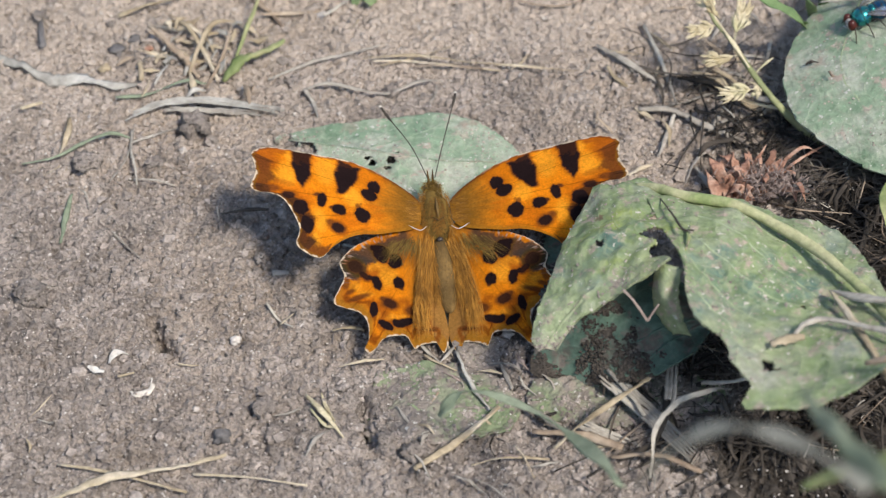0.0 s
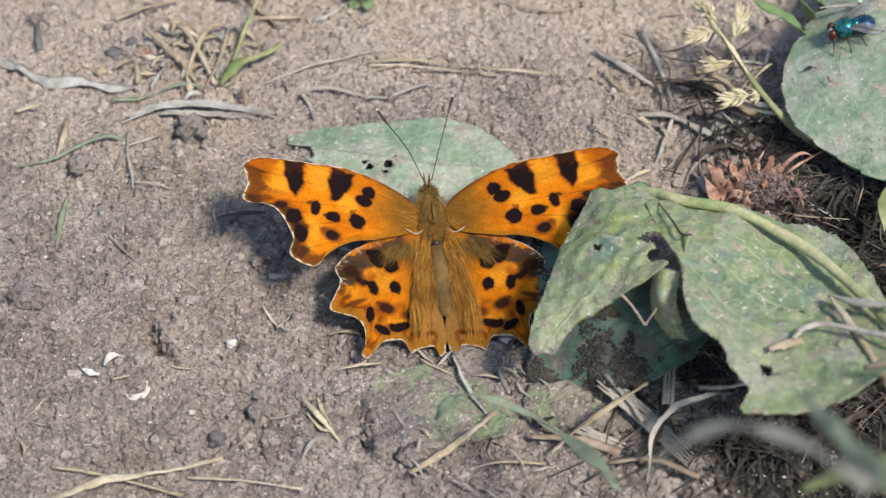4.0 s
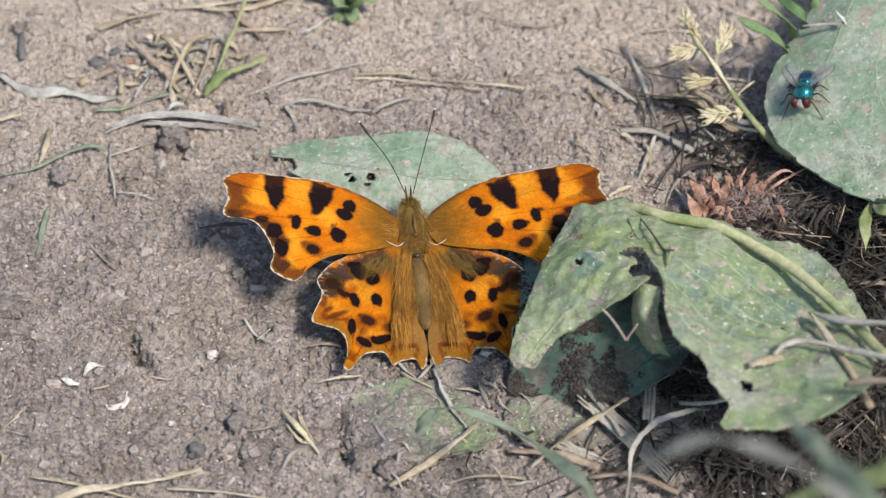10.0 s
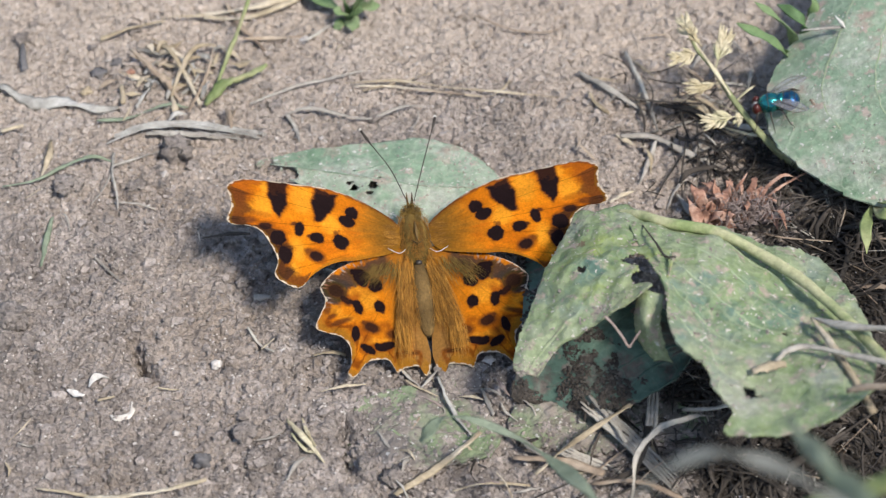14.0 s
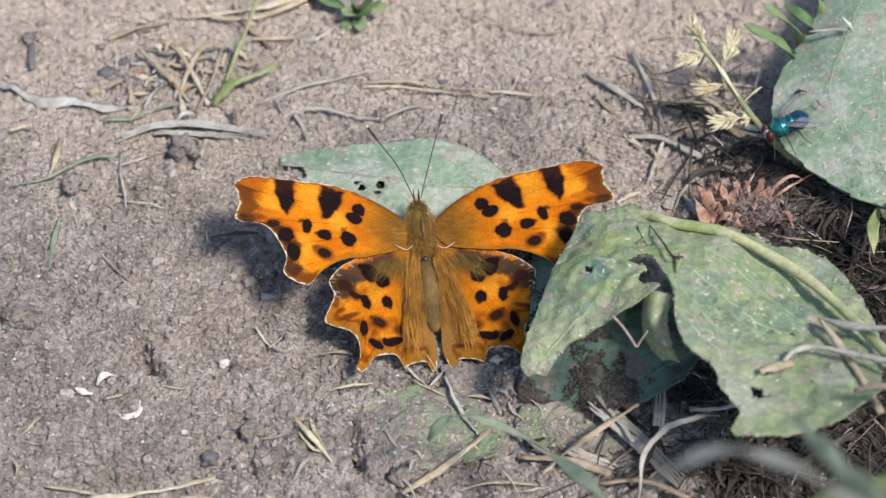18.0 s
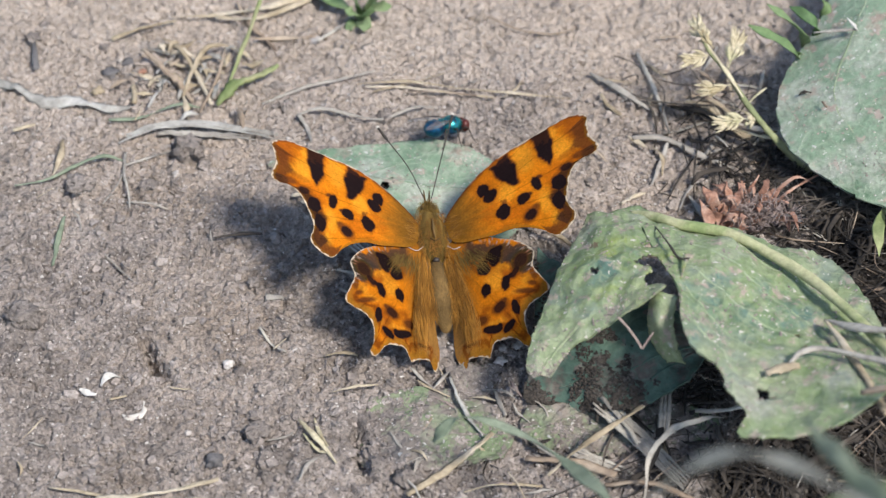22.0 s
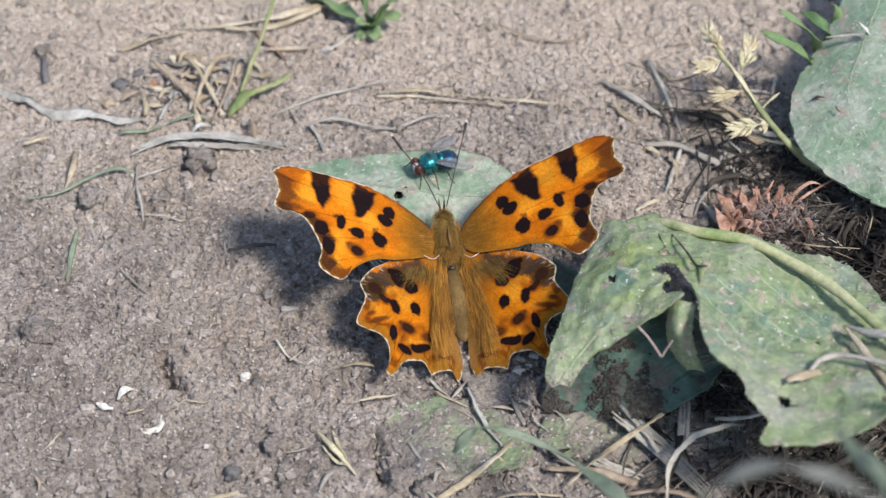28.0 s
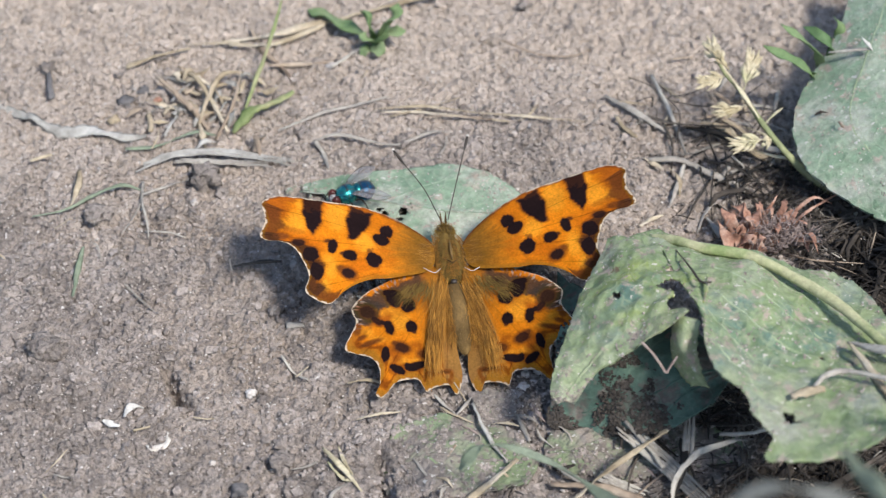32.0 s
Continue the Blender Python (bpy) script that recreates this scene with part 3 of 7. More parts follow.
    v, f = sheet([[(21.5, -23.4, 18.0), (21.0, -25.0, 15.0), (21.7, -26.6, 12.5), (23.3, -28.2, 11.0)],
                  [(22.7, -24.3, 18.5), (22.0, -26.8, 16.5), (23.1, -27.9, 14.0), (24.3, -28.9, 12.0)],
                  [(24.3, -25.2, 19.0), (24.0, -26.7, 16.0), (24.5, -27.9, 13.5), (25.4, -28.7, 11.5)]], 30, 12, 0.25, 0.7, 2.0, 23.0, 0.3, 8)
    part("shred", sub(v), f, LEAF, top, "curled yellowish shred")
    for line in drawn:
        part("vein", *strand([(p[0], p[1], p[2] - 0.10) for p in sub(line)], [0.36, 0.32, 0.14], 0.9, 7, 40, 0.0, twist=0.0), VEIN, top, "pale raised vein")


def leaf_under():
    """The lower leaf in the shade, half covered with soil; its colour is darkened for that shade."""
    top = holder("plantain_leaf", ((19.5, -22.2, 6.0)), "dark grey-green leaf in the shade, strewn with soil", "leaf", "leaves")
    o = Vector(top.location) / MM
    h = tear(*(16.6, -18.7), 1.0, 1.0)
    v, f, drawn = sheet([[(9.9, -2.8, 4.0), (13.8, -8.6, 6.0), (18.5, -13.2, 8.0), (23.0, -16.0, 9.0), (27.4, -19.6, 9.0)],
                  [(8.8, -18.7, 4.0), (12.9, -21.7, 6.5), (17.4, -22.6, 8.5), (22.5, -23.1, 9.0), (27.7, -23.1, 9.0)],
                  [(7.7, -24.5, 1.6), (12.6, -25.2, 2.5), (17.3, -26.5, 5.0), (22.4, -26.5, 7.0), (28.3, -24.8, 8.5)],
                  [(9.0, -26.0, 1.2), (12.6, -27.1, 1.5), (16.7, -28.5, 3.5), (21.0, -29.6, 5.5), (26.1, -28.2, 8.0)]],
                 80, 60, 0.25, 1.0, 2.5, 31.0, 0.4, 9, None, 0.06, 5, [[(0.95, 0.4), (0.6, 0.55), (0.2, 0.6)], [(0.95, 0.5), (0.7, 0.75), (0.5, 0.9)]])
    part("blade", [tuple(np.subtract(p, o)) for p in v], f, LEAF_SOILED_SHADE, top)
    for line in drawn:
        part("vein", *strand([tuple(np.subtract(p, o)) for p in line], [0.4, 0.35, 0.2], 0.3, 6, 40, 0.0, twist=0.0), LEAF_SOILED_SHADE, top)


def leaf_far():
    """The broad leaf on which the fly walks."""
    top = holder("plantain_leaf", ((52.0, 15.7, 9.0)), "broad dusty green leaf with a wavy edge, raised off the soil", "leaf", "leaves")
    o = Vector(top.location) / MM
    sub = lambda v: [tuple(np.subtract(p, o)) for p in v]
    v, f, drawn = sheet([[(54.7, 48.6, 12.0), (51.3, 39.2, 10.5), (48.4, 33.2, 9.0), (45.5, 29.1, 7.5), (42.8, 23.9, 6.6), (41.9, 18.4, 6.0), (42.7, 12.5, 5.8), (46.0, 7.6, 5.9), (50.0, 3.3, 6.4), (54.9, 0.4, 7.0), (59.2, -3.0, 8.0)],
                  [(60.1, 45.9, 15.0), (56.6, 36.6, 13.5), (53.6, 29.9, 12.2), (51.2, 25.0, 11.0), (49.3, 20.6, 10.0), (48.8, 16.3, 9.4), (50.1, 12.4, 9.0), (52.4, 8.2, 9.0), (55.4, 4.9, 9.2), (58.4, 2.0, 9.6), (61.3, -0.9, 10.0)],
                  [(67.0, 43.2, 17.0), (64.9, 34.7, 16.0), (63.2, 27.7, 15.0), (61.7, 22.1, 14.0), (60.6, 17.1, 13.5), (60.4, 13.4, 13.0), (60.5, 9.7, 13.0), (61.4, 6.5, 13.0), (62.3, 4.0, 13.0), (63.4, 2.0, 13.0), (64.4, -0.0, 13.0)]],
                 160, 90, 0.25, 0.5, 4.0, 41.0, 0.4, 15, None, 0.05, 8,
                 [[(0.05, 0.45), (0.4, 0.5), (0.95, 0.55)], [(0.1, 0.75), (0.5, 0.8), (0.9, 0.85)]])
    part("blade", sub(v), f, LEAF_BLUE, top)
    for line in drawn:
        part("vein", *strand([(p[0], p[1], p[2] - 0.11) for p in sub(line)], [0.36, 0.32, 0.14], 0.9, 7, 40, 0.0, twist=0.0), VEIN, top, "pale raised vein")


def leaf_trodden():
    """Leaf scraps trodden into the soil in front of the butterfly."""
    def scrap(curves, seed, nu, nv):
        lifted = [[(p[0], p[1], height(*p) + 0.7) for p in c] for c in curves]
        v, f, drawn = sheet(lifted, nu, nv, 0.3, 0.5, 2.5, seed, 0.4, 9, None, 0.05, 4, [[(0.03, 0.5), (0.5, 0.5), (0.97, 0.5)], [(0.2, 0.5), (0.4, 0.25), (0.5, 0.05)], [(0.3, 0.5), (0.5, 0.75), (0.6, 0.95)]])
        c = lifted[1][1]
        top = holder("leaf_scrap", (c[0], c[1], c[2] - 0.4), "scrap of green leaf trodden into dusty soil", "leaf", "leaf scraps")
        o = Vector(top.location) / MM
        part("blade", [tuple(np.subtract(p, o)) for p in v], f, LEAF_DUST, top)
        for line in drawn:
            part("vein", *strand([tuple(np.subtract(p, o)) for p in line], [0.35, 0.3, 0.15], 0.25, 5, 30, 0.0, twist=0.0), LEAF_DUST, top)

    scrap([[(-10.6, -24.7), (-5.6, -23.0), (-0.3, -23.4), (4.4, -26.0)], [(-12.0, -30.2), (-6.2, -29.4), (0.4, -30.2), (6.3, -30.2)],
           [(-11.3, -33.5), (-6.1, -35.6), (-0.3, -35.1), (4.9, -33.9)]], 51.0, 46, 30)
    scrap([[(-1.3, -19.9), (1.1, -19.0), (3.8, -19.9)], [(-0.9, -22.1), (1.4, -21.7), (4.1, -22.1)], [(-0.3, -23.8), (1.4, -24.3), (3.6, -23.6)]], 53.0, 20, 12)
    scrap([[(8.0, -26.0), (13.0, -26.2), (17.6, -27.3), (20.1, -28.1)], [(7.0, -29.0), (12.2, -29.4), (16.7, -30.6), (20.0, -31.0)],
           [(8.9, -31.9), (12.7, -32.7), (17.2, -33.5), (19.5, -33.1)]], 57.0, 36, 20)
    scrap([[(21.6, -26.0), (26.3, -25.6), (30.1, -26.8)], [(21.4, -29.0), (26.0, -29.0), (30.2, -29.4)], [(22.6, -31.5), (26.5, -31.5), (29.7, -31.2)]], 59.0, 26, 14)


def strewn(faces_from, count, mat, seed, label, lo=0.07, hi=0.2, where=None):
    """Crumbs of soil lying on the upper face of a leaf's parts."""
    rnd = random.Random(seed)
    spots = []
    pool = []
    for ob in faces_from:
        at = (ob.parent.location if ob.parent else Vector()) / MM
        co = np.empty(len(ob.data.vertices) * 3)
        ob.data.vertices.foreach_get("co", co)
        co = co.reshape(-1, 3)[: len(co) // 6] / MM + np.array(at)
        pool.append(co)
    pool = np.concatenate(pool)
    while len(spots) < count:
        x, y, z = pool[rnd.randrange(len(pool))]
        n = noise.noise(Vector((x / 5, y / 5, seed))) + 0.5 * noise.noise(Vector((x / 1.6, y / 1.6, seed)))
        if (where and not where(x, y)) or rnd.random() > 0.4 + 1.2 * n:
            count -= 0.2
            continue
        r = lo + (hi - lo) * rnd.random() ** 2
        spots.append((x + rnd.uniform(-0.1, 0.1), y + rnd.uniform(-0.1, 0.1), z - 0.2 * r, r))
    crumb_mesh(spots, mat, label, seed)


leaf_on_soil()
leaf_raised()
leaf_under()
leaf_far()
leaf_trodden()


def strew_leaves():
    blades = {}
    for ob in bpy.data.objects:
        if ob.parent and ob.name.split(".")[0] in ("blade", "lobe"):
            blades.setdefault(ob.parent.name, []).append(ob)
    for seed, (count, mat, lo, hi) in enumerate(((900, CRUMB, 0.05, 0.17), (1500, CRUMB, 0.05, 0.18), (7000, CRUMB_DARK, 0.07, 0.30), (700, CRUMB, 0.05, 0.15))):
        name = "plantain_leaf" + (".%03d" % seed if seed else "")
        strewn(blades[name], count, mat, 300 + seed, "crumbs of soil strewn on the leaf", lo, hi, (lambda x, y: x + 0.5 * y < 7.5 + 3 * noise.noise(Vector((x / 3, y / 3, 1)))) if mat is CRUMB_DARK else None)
    for seed in range(4):
        name = "leaf_scrap" + (".%03d" % seed if seed else "")
        strewn(blades[name], 520 if seed == 0 else 240, CRUMB, 310 + seed, "crumbs of soil strewn on the trodden leaf", 0.08, 0.36)


strew_leaves()


# ---- stalks, grass and straw ----
def straw(points, widths, mat, label, name="straw", group="straws", flat=0.35, seed=1, ground=True, wobble=0.1, sides=6, steps=0, fold=0.0):
    v, f = strand(points, widths, flat, sides, steps, wobble, seed, ground, fold)
    return thing(name, v, f, mat, label, "grass" if "grass" in name else name.split("_")[-1], group)


def splintered(points, n, wide, seed, label, mat=STRAW_GREY):
    """A broken stalk of fibres side by side with uneven ends."""
    rnd = random.Random(seed)
    a, b = Vector(points[0]), Vector(points[-1])
    across = (b - a).cross(Vector((0, 0, 1))).normalized()
    pieces = []
    for k in range(n):
        off = across * ((k / (n - 1) - 0.5) * wide)
        lo, hi = rnd.uniform(0, 0.12), rnd.uniform(0.86, 1.0)
        line = smooth_line(points, 20)[int(20 * lo):int(20 * hi) + 1]
        fan = rnd.uniform(-0.2, 0.25)
        pts = [tuple(Vector(p) + off * (1 + fan * i / len(line)) + Vector((0, 0, rnd.uniform(-0.1, 0.12)))) for i, p in enumerate(line)]
        pieces.append(strand(pts, [0.3, wide / n * 1.9, wide / n * 1.7, 0.2], 0.5, 6, len(pts) + 4, 0.06, seed + k, twist=0.3))
    v, f = join(*pieces)
    return thing("stalk", v, f, mat, label, "stalk", "dead stalks")


PALE, GREY, BROWN = "pale yellow dry straw lying on the soil", "grey weathered grass blade lying on the soil", "brown dead stalk lying on the soil"
# the flower stalk over the raised leaf
straw([(20.7, -5.6, 12.4), (23.5, -7.8, 14.0), (26.2, -9.9, 14.9), (31.5, -12.2, 15.7), (36.5, -16.3, 16.0), (40.6, -21.5, 16.9), (44.3, -29.2, 18.6), (47.2, -38.9, 22.0), (49.3, -49.4, 27.0)],
      [1.0, 1.4, 1.4, 1.4, 1.4, 1.3, 1.2, 1.2], STEM, "pale green grooved stalk leaning over the leaf", "stalk", "stalks", 0.8, 3, False, 0.02, 9, 50)
# straws behind the butterfly
straw([(-13.5, 30.8), (-6.5, 31.0), (0.5, 29.9), (8.2, 28.3), (15.4, 27.6)], [0.35, 0.6, 0.5, 0.5, 0.25], STRAW, PALE, seed=2)
straw([(-12.3, 29.9), (-7.3, 30.3), (-1.9, 29.2), (5.1, 27.6)], [0.2, 0.4, 0.4, 0.2], STRAW, PALE, seed=3)
straw([(-11.1, 28.7), (-6.1, 31.4), (-1.5, 32.5)], [0.2, 0.3, 0.15], STRAW, PALE, seed=4)
straw([(9.0, 31.0), (8.0, 29.2), (6.4, 27.3)], [0.2, 0.3, 0.15], STRAW, PALE, seed=5)
straw([(-6.5, 29.5), (-1.8, 29.0), (2.8, 28.0)], [0.3, 0.45, 0.3], STRAW_BROWN, BROWN, seed=6)
straw([(-60.6, 30.3), (-56.0, 28.0), (-51.3, 27.3), (-47.4, 26.4), (-44.1, 26.7)], [1.3, 1.9, 1.8, 1.3, 0.5], STRAW_PALE, "broad grey dry grass blade curling off the soil", "dry_grass", "dry blades", 0.2, 7, fold=0.3)
straw([(-65.8, 33.4), (-62.3, 31.3), (-60.2, 30.1)], [1.0, 1.3, 1.3], STRAW_PALE, GREY, "dry_grass", "dry blades", 0.2, 8)
splintered([(-45.0, 20.0, 1.0), (-40.3, 22.4, 1.3), (-34.3, 22.8, 1.4), (-27.5, 21.6, 1.2), (-21.4, 20.1, 0.8)], 4, 0.95, 9, "frayed grey blade of dry grass lying on the soil", STRAW_PALE)
straw([(-46.7, 23.7), (-42.6, 24.9), (-37.9, 27.1), (-34.8, 26.9)], [0.4, 0.8, 0.6, 0.3], BLADE, "greenish dry grass blade on the soil", "dry_grass", "dry blades", 0.22, 10)
splintered([(-39.9, 21.6, 1.0), (-33.4, 20.9, 1.2), (-25.9, 20.5, 0.8)], 3, 0.6, 11, "frayed grey blade of dry grass lying on the soil", STRAW_GREY)
straw([(-21.3, 24.7), (-20.0, 22.5), (-19.2, 18.4)], [0.7, 0.8, 0.3], STRAW_GREY, GREY, "dry_grass", "dry blades", 0.3, 12)
straw([(-21.3, 24.7), (-18.2, 25.3), (-14.0, 24.2), (-10.2, 23.7), (-5.5, 25.7), (-2.6, 25.5)], [0.4, 0.6, 0.5, 0.4, 0.5, 0.2], STRAW_GREY, GREY, "dry_grass", "dry blades", 0.3, 13)
straw([(-26.4, 27.6), (-20.4, 30.5), (-15.8, 32.0), (-11.2, 33.4)], [0.3, 0.5, 0.5, 0.2], STRAW_GREY, GREY, "dry_grass", "dry blades", 0.3, 14)
# the tuft of cut grass
straw([(*(-32.4, 27.3), 0.6), (*(-30.3, 29.6), 1.4), (*(-27.4, 31.0), 2.0), (*(-24.3, 32.9), 2.2)], [1.2, 2.1, 1.9, 0.6], FRESH, "cut yellow-green grass blade in the tuft", "dry_grass", "grass tuft", 0.45, 15)
straw([(*(-31.0, 31.6), 0.6), (*(-29.3, 37.0), 3), (*(-27.4, 42.9), 5), (*(-25.9, 49.4), 7)], [0.4, 0.7, 0.6, 0.15], FRESH, "narrow green grass blade standing up", "dry_grass", "grass tuft", 0.3, 16)
straw([(*(-43.5, 37.5), 1.6), (*(-40.8, 34.4), 1.4), (*(-37.8, 30.8), 0.7), (*(-35.8, 27.8), 0.4)], [0.5, 1.1, 1.0, 0.5], STRAW_BROWN, "rusty brown broken grass stem", "stalk", "grass tuft", 0.5, 17)
straw([(*(-37.2, 28.1), 0.5), (*(-36.2, 33.4), 1.2), (*(-34.2, 37.6), 1.6), (*(-30.4, 39.2), 0.8)], [0.4, 0.8, 0.7, 0.2], STRAW, "pale broken straw in the tuft", seed=18, group="grass tuft")
straw([(*(-33.3, 27.6), 0.5), (*(-35.3, 32.2), 1.6), (*(-38.1, 37.0), 1.5), (*(-40.8, 39.7), 0.6)], [0.5, 0.7, 0.7, 0.4], STRAW, "pale broken straw in the tuft", seed=19, group="grass tuft")
straw([(*(-40.8, 40.4), 0.4), (*(-38.3, 39.4), 0.5), (*(-36.4, 40.4), 0.4)], [0.8, 1.0, 0.5], STRAW, "flake of pale straw", seed=20, group="grass tuft", flat=0.2)
straw([(*(-34.8, 26.4), 0.5), (*(-32.7, 31.0), 1.8), (*(-31.9, 37.0), 2.0)], [0.3, 0.5, 0.2], STRAW_BROWN, BROWN, seed=21, group="grass tuft")
straw([(*(-44.2, 31.0), 0.5), (*(-43.5, 26.7), 0.5)], [0.7, 0.75], STRAW, "short white chip of straw", seed=22, flat=0.5)
# straws at the back
straw([(-48.3, 40.9), (-44.5, 42.1), (-39.6, 44.4)], [0.9, 1.1, 0.5], STRAW, PALE, seed=23)
straw([(-35.1, 45.9), (-29.3, 46.9), (-24.1, 48.6), (-14.8, 52.0), (-6.9, 54.3), (-1.2, 56.2)], [0.7, 1.2, 1.3, 1.2, 1.1, 0.6], STRAW, "long flat pale straw lying on the soil", seed=24)
straw([(-34.0, 44.9), (-27.6, 45.6), (-20.6, 48.9)], [0.5, 1.0, 0.7], STRAW, PALE, seed=25)
straw([(-40.4, 45.1), (-35.6, 45.4), (-30.8, 44.9)], [0.3, 0.45, 0.3], STRAW, PALE, seed=26)
straw([(-31.3, 49.2), (-29.2, 44.6), (-26.4, 40.9), (-25.1, 38.8)], [0.4, 0.9, 0.8, 0.3], STRAW_BROWN, BROWN, "stalk", "dead stalks", 0.5, 27)
straw([(-28.1, 40.4), (-24.2, 41.9), (-20.2, 41.6)], [0.4, 0.8, 0.4], STRAW_BROWN, BROWN, "stalk", "dead stalks", 0.4, 28)
straw([(-19.3, 39.7), (-16.7, 42.5), (-14.7, 44.1)], [0.3, 0.5, 0.3], STRAW_GREY, GREY, "dry_grass", "dry blades", 0.3, 29)
straw([(4.5, 44.4), (9.2, 42.1), (14.0, 41.1), (17.2, 42.5)], [0.2, 0.35, 0.3, 0.2], STRAW_BROWN, BROWN, "stalk", "dead stalks", 0.6, 30)
straw([(-59.1, 40.0), (-57.9, 34.0)], [0.8, 1.0], STONE_DARK, "dark splinter of wood on the soil", "wood_splinter", "splinters", 0.4, 31)
# wisps on the open soil
straw([(-57.7, 11.5), (-53.4, 12.3), (-50.0, 14.5), (-46.5, 15.9), (-43.6, 15.8)], [0.3, 0.35, 0.6, 0.6, 0.2], BLADE, "thin grey-green grass wisp on the soil", "dry_grass", "wisps", 0.3, 32)
straw([(-43.8, 17.5), (-43.5, 13.2), (-42.5, 9.5), (-42.0, 6.4)], [0.5, 0.4, 0.35, 0.2], STRAW_GREY, GREY, "dry_grass", "wisps", 0.4, 33)
straw([(-43.6, 14.2), (-44.5, 10.5), (-45.5, 7.1)], [0.4, 0.35, 0.15], STRAW_GREY, GREY, "dry_grass", "wisps", 0.4, 34)
straw([(-43.7, 14.8), (-40.6, 16.9), (-37.4, 18.4)], [0.3, 0.5, 0.2], STRAW_GREY, GREY, "dry_grass", "wisps", 0.4, 35)
straw([(-52.4, 19.7), (-52.2, 16.4), (-52.9, 13.0)], [0.7, 1.0, 0.3], STRAW, "flake of pale straw", seed=36, flat=0.25)
straw([(-50.3, 5.3), (-50.6, 1.8), (-50.9, -2.4)], [0.4, 0.9, 0.4], BLADE, "thin grey-green grass wisp on the soil", "dry_grass", "wisps", 0.3, 37)
straw([(-54.4, 8.8), (-52.4, 10.2)], [0.3, 0.2], STRAW, PALE, seed=38)
straw([(-42.6, 7.7), (-39.6, 7.3), (-37.2, 6.7)], [0.25, 0.3, 0.15], STRAW_GREY, GREY, seed=39)
straw([(-44.4, -1.4), (-42.3, -3.5), (-40.1, -6.0)], [0.2, 0.25, 0.12], STRAW_GREY, GREY, seed=40)
straw([(-59.3, 21.7), (-56.4, 22.6)], [0.6, 0.5], STRAW, PALE, seed=41)
straw([(-24.2, -13.4), (-22.7, -15.4), (-20.8, -17.6)], [0.3, 0.5, 0.3], STRAW_GREY, GREY, seed=42)
straw([(-22.4, -16.5), (-20.8, -15.8)], [0.3, 0.2], STRAW, PALE, seed=43)
straw([(-16.0, -17.7), (-13.8, -17.7), (-12.1, -17.9)], [0.4, 0.55, 0.3], STRAW, PALE, seed=44)
straw([(-14.9, -24.1), (-12.3, -23.6), (-9.6, -22.9)], [0.25, 0.4, 0.2], STRAW, PALE, seed=45)
straw([(-47.2, -42.3), (-40.2, -40.4), (-33.4, -38.5), (-27.3, -37.2)], [0.9, 1.2, 1.1, 0.5], STRAW, "thick pale straw lying on the soil", seed=46)
straw([(-46.7, -37.2), (-41.1, -38.8), (-31.4, -42.1)], [0.25, 0.45, 0.4], STRAW, PALE, seed=47)
straw([(-31.0, -39.5), (-25.0, -40.4), (-17.9, -41.7)], [0.3, 0.4, 0.3], STRAW, PALE, seed=48)
rnd = random.Random(31)
for k in range(40):
    cx, cy = (-35.8, 33.6)
    x, y, a, l = rnd.gauss(cx, 4.4), rnd.gauss(cy, 3.8), rnd.uniform(-1.4, 1.4), rnd.uniform(1.4, 5.0)
    dx, dy = math.cos(a) * l / 2, math.sin(a) * l / 2
    mat, label = ((STRAW, "pale broken straw in the tuft"), (STRAW_PALE, "bleached broken straw in the tuft"), (STRAW_PALE, "bleached broken straw in the tuft"), (STRAW, "pale broken straw in the tuft"), (STRAW_BROWN, "brown broken straw in the tuft"))[k % 5]
    straw([(x - dx, y - dy, rnd.uniform(0, 0.8)), (x, y, rnd.uniform(0.3, 1.6)), (x + dx, y + dy, rnd.uniform(0, 1.8))], [0.3, rnd.uniform(0.4, 1.3), 0.2], mat, label, "straw", "grass tuft", 0.22, 400 + k)
for k in range(26):
    x, y, a, l = rnd.uniform(-66, 30), rnd.uniform(-38, 55), rnd.uniform(-1.5, 1.5), rnd.uniform(1.5, 4.5)
    dx, dy = math.cos(a) * l / 2, math.sin(a) * l / 2
    mat, label = ((STRAW, PALE), (STRAW_GREY, GREY), (STRAW_BROWN, BROWN))[k % 3]
    straw([(x - dx, y - dy), (x + 0.3, y), (x + dx, y + dy)], [0.15, rnd.uniform(0.2, 0.4), 0.12], mat, label, "straw", "straws", 0.4, 240 + k)
straw([(*(7.8, 3.5), 1.6), (*(11.1, 1.1), 1.6), (*(14.3, -1.3), 1.6)], [0.7, 0.9, 0.6], STRAW, "pale stick lying beside the leaf", "stick", "sticks", 0.6, 270)
straw([(47.5, 29.5, 11.2), (50.0, 28.7, 12.2), (52.7, 28.0, 13.0)], [0.5, 0.55, 0.5], STRAW_GREY, "flat pale stick lying on the leaf", "stick", "sticks", 0.5, 271, False, 0.03)
straw([(51.8, 30.1, 13.2), (52.4, 28.7, 13.2), (52.7, 27.4, 13.3)], [0.4, 0.6, 0.4], SHELL, "white splinter lying on the leaf", "stick", "sticks", 0.4, 272, False, 0.03)
straw([(44.7, 20.3, 8.4), (45.5, 20.4, 8.8), (46.3, 20.0, 9.0)], [0.2, 0.5, 0.2], CHITIN, "dark speck of debris on the leaf", "debris", "debris", 0.5, 273, False, 0.2)
straw([(47.2, 17.4, 9.8), (47.6, 16.2, 9.9)], [0.3, 0.35], STRAW_BROWN, "dark speck of debris on the leaf", "debris", "debris", 0.5, 274, False, 0.1)
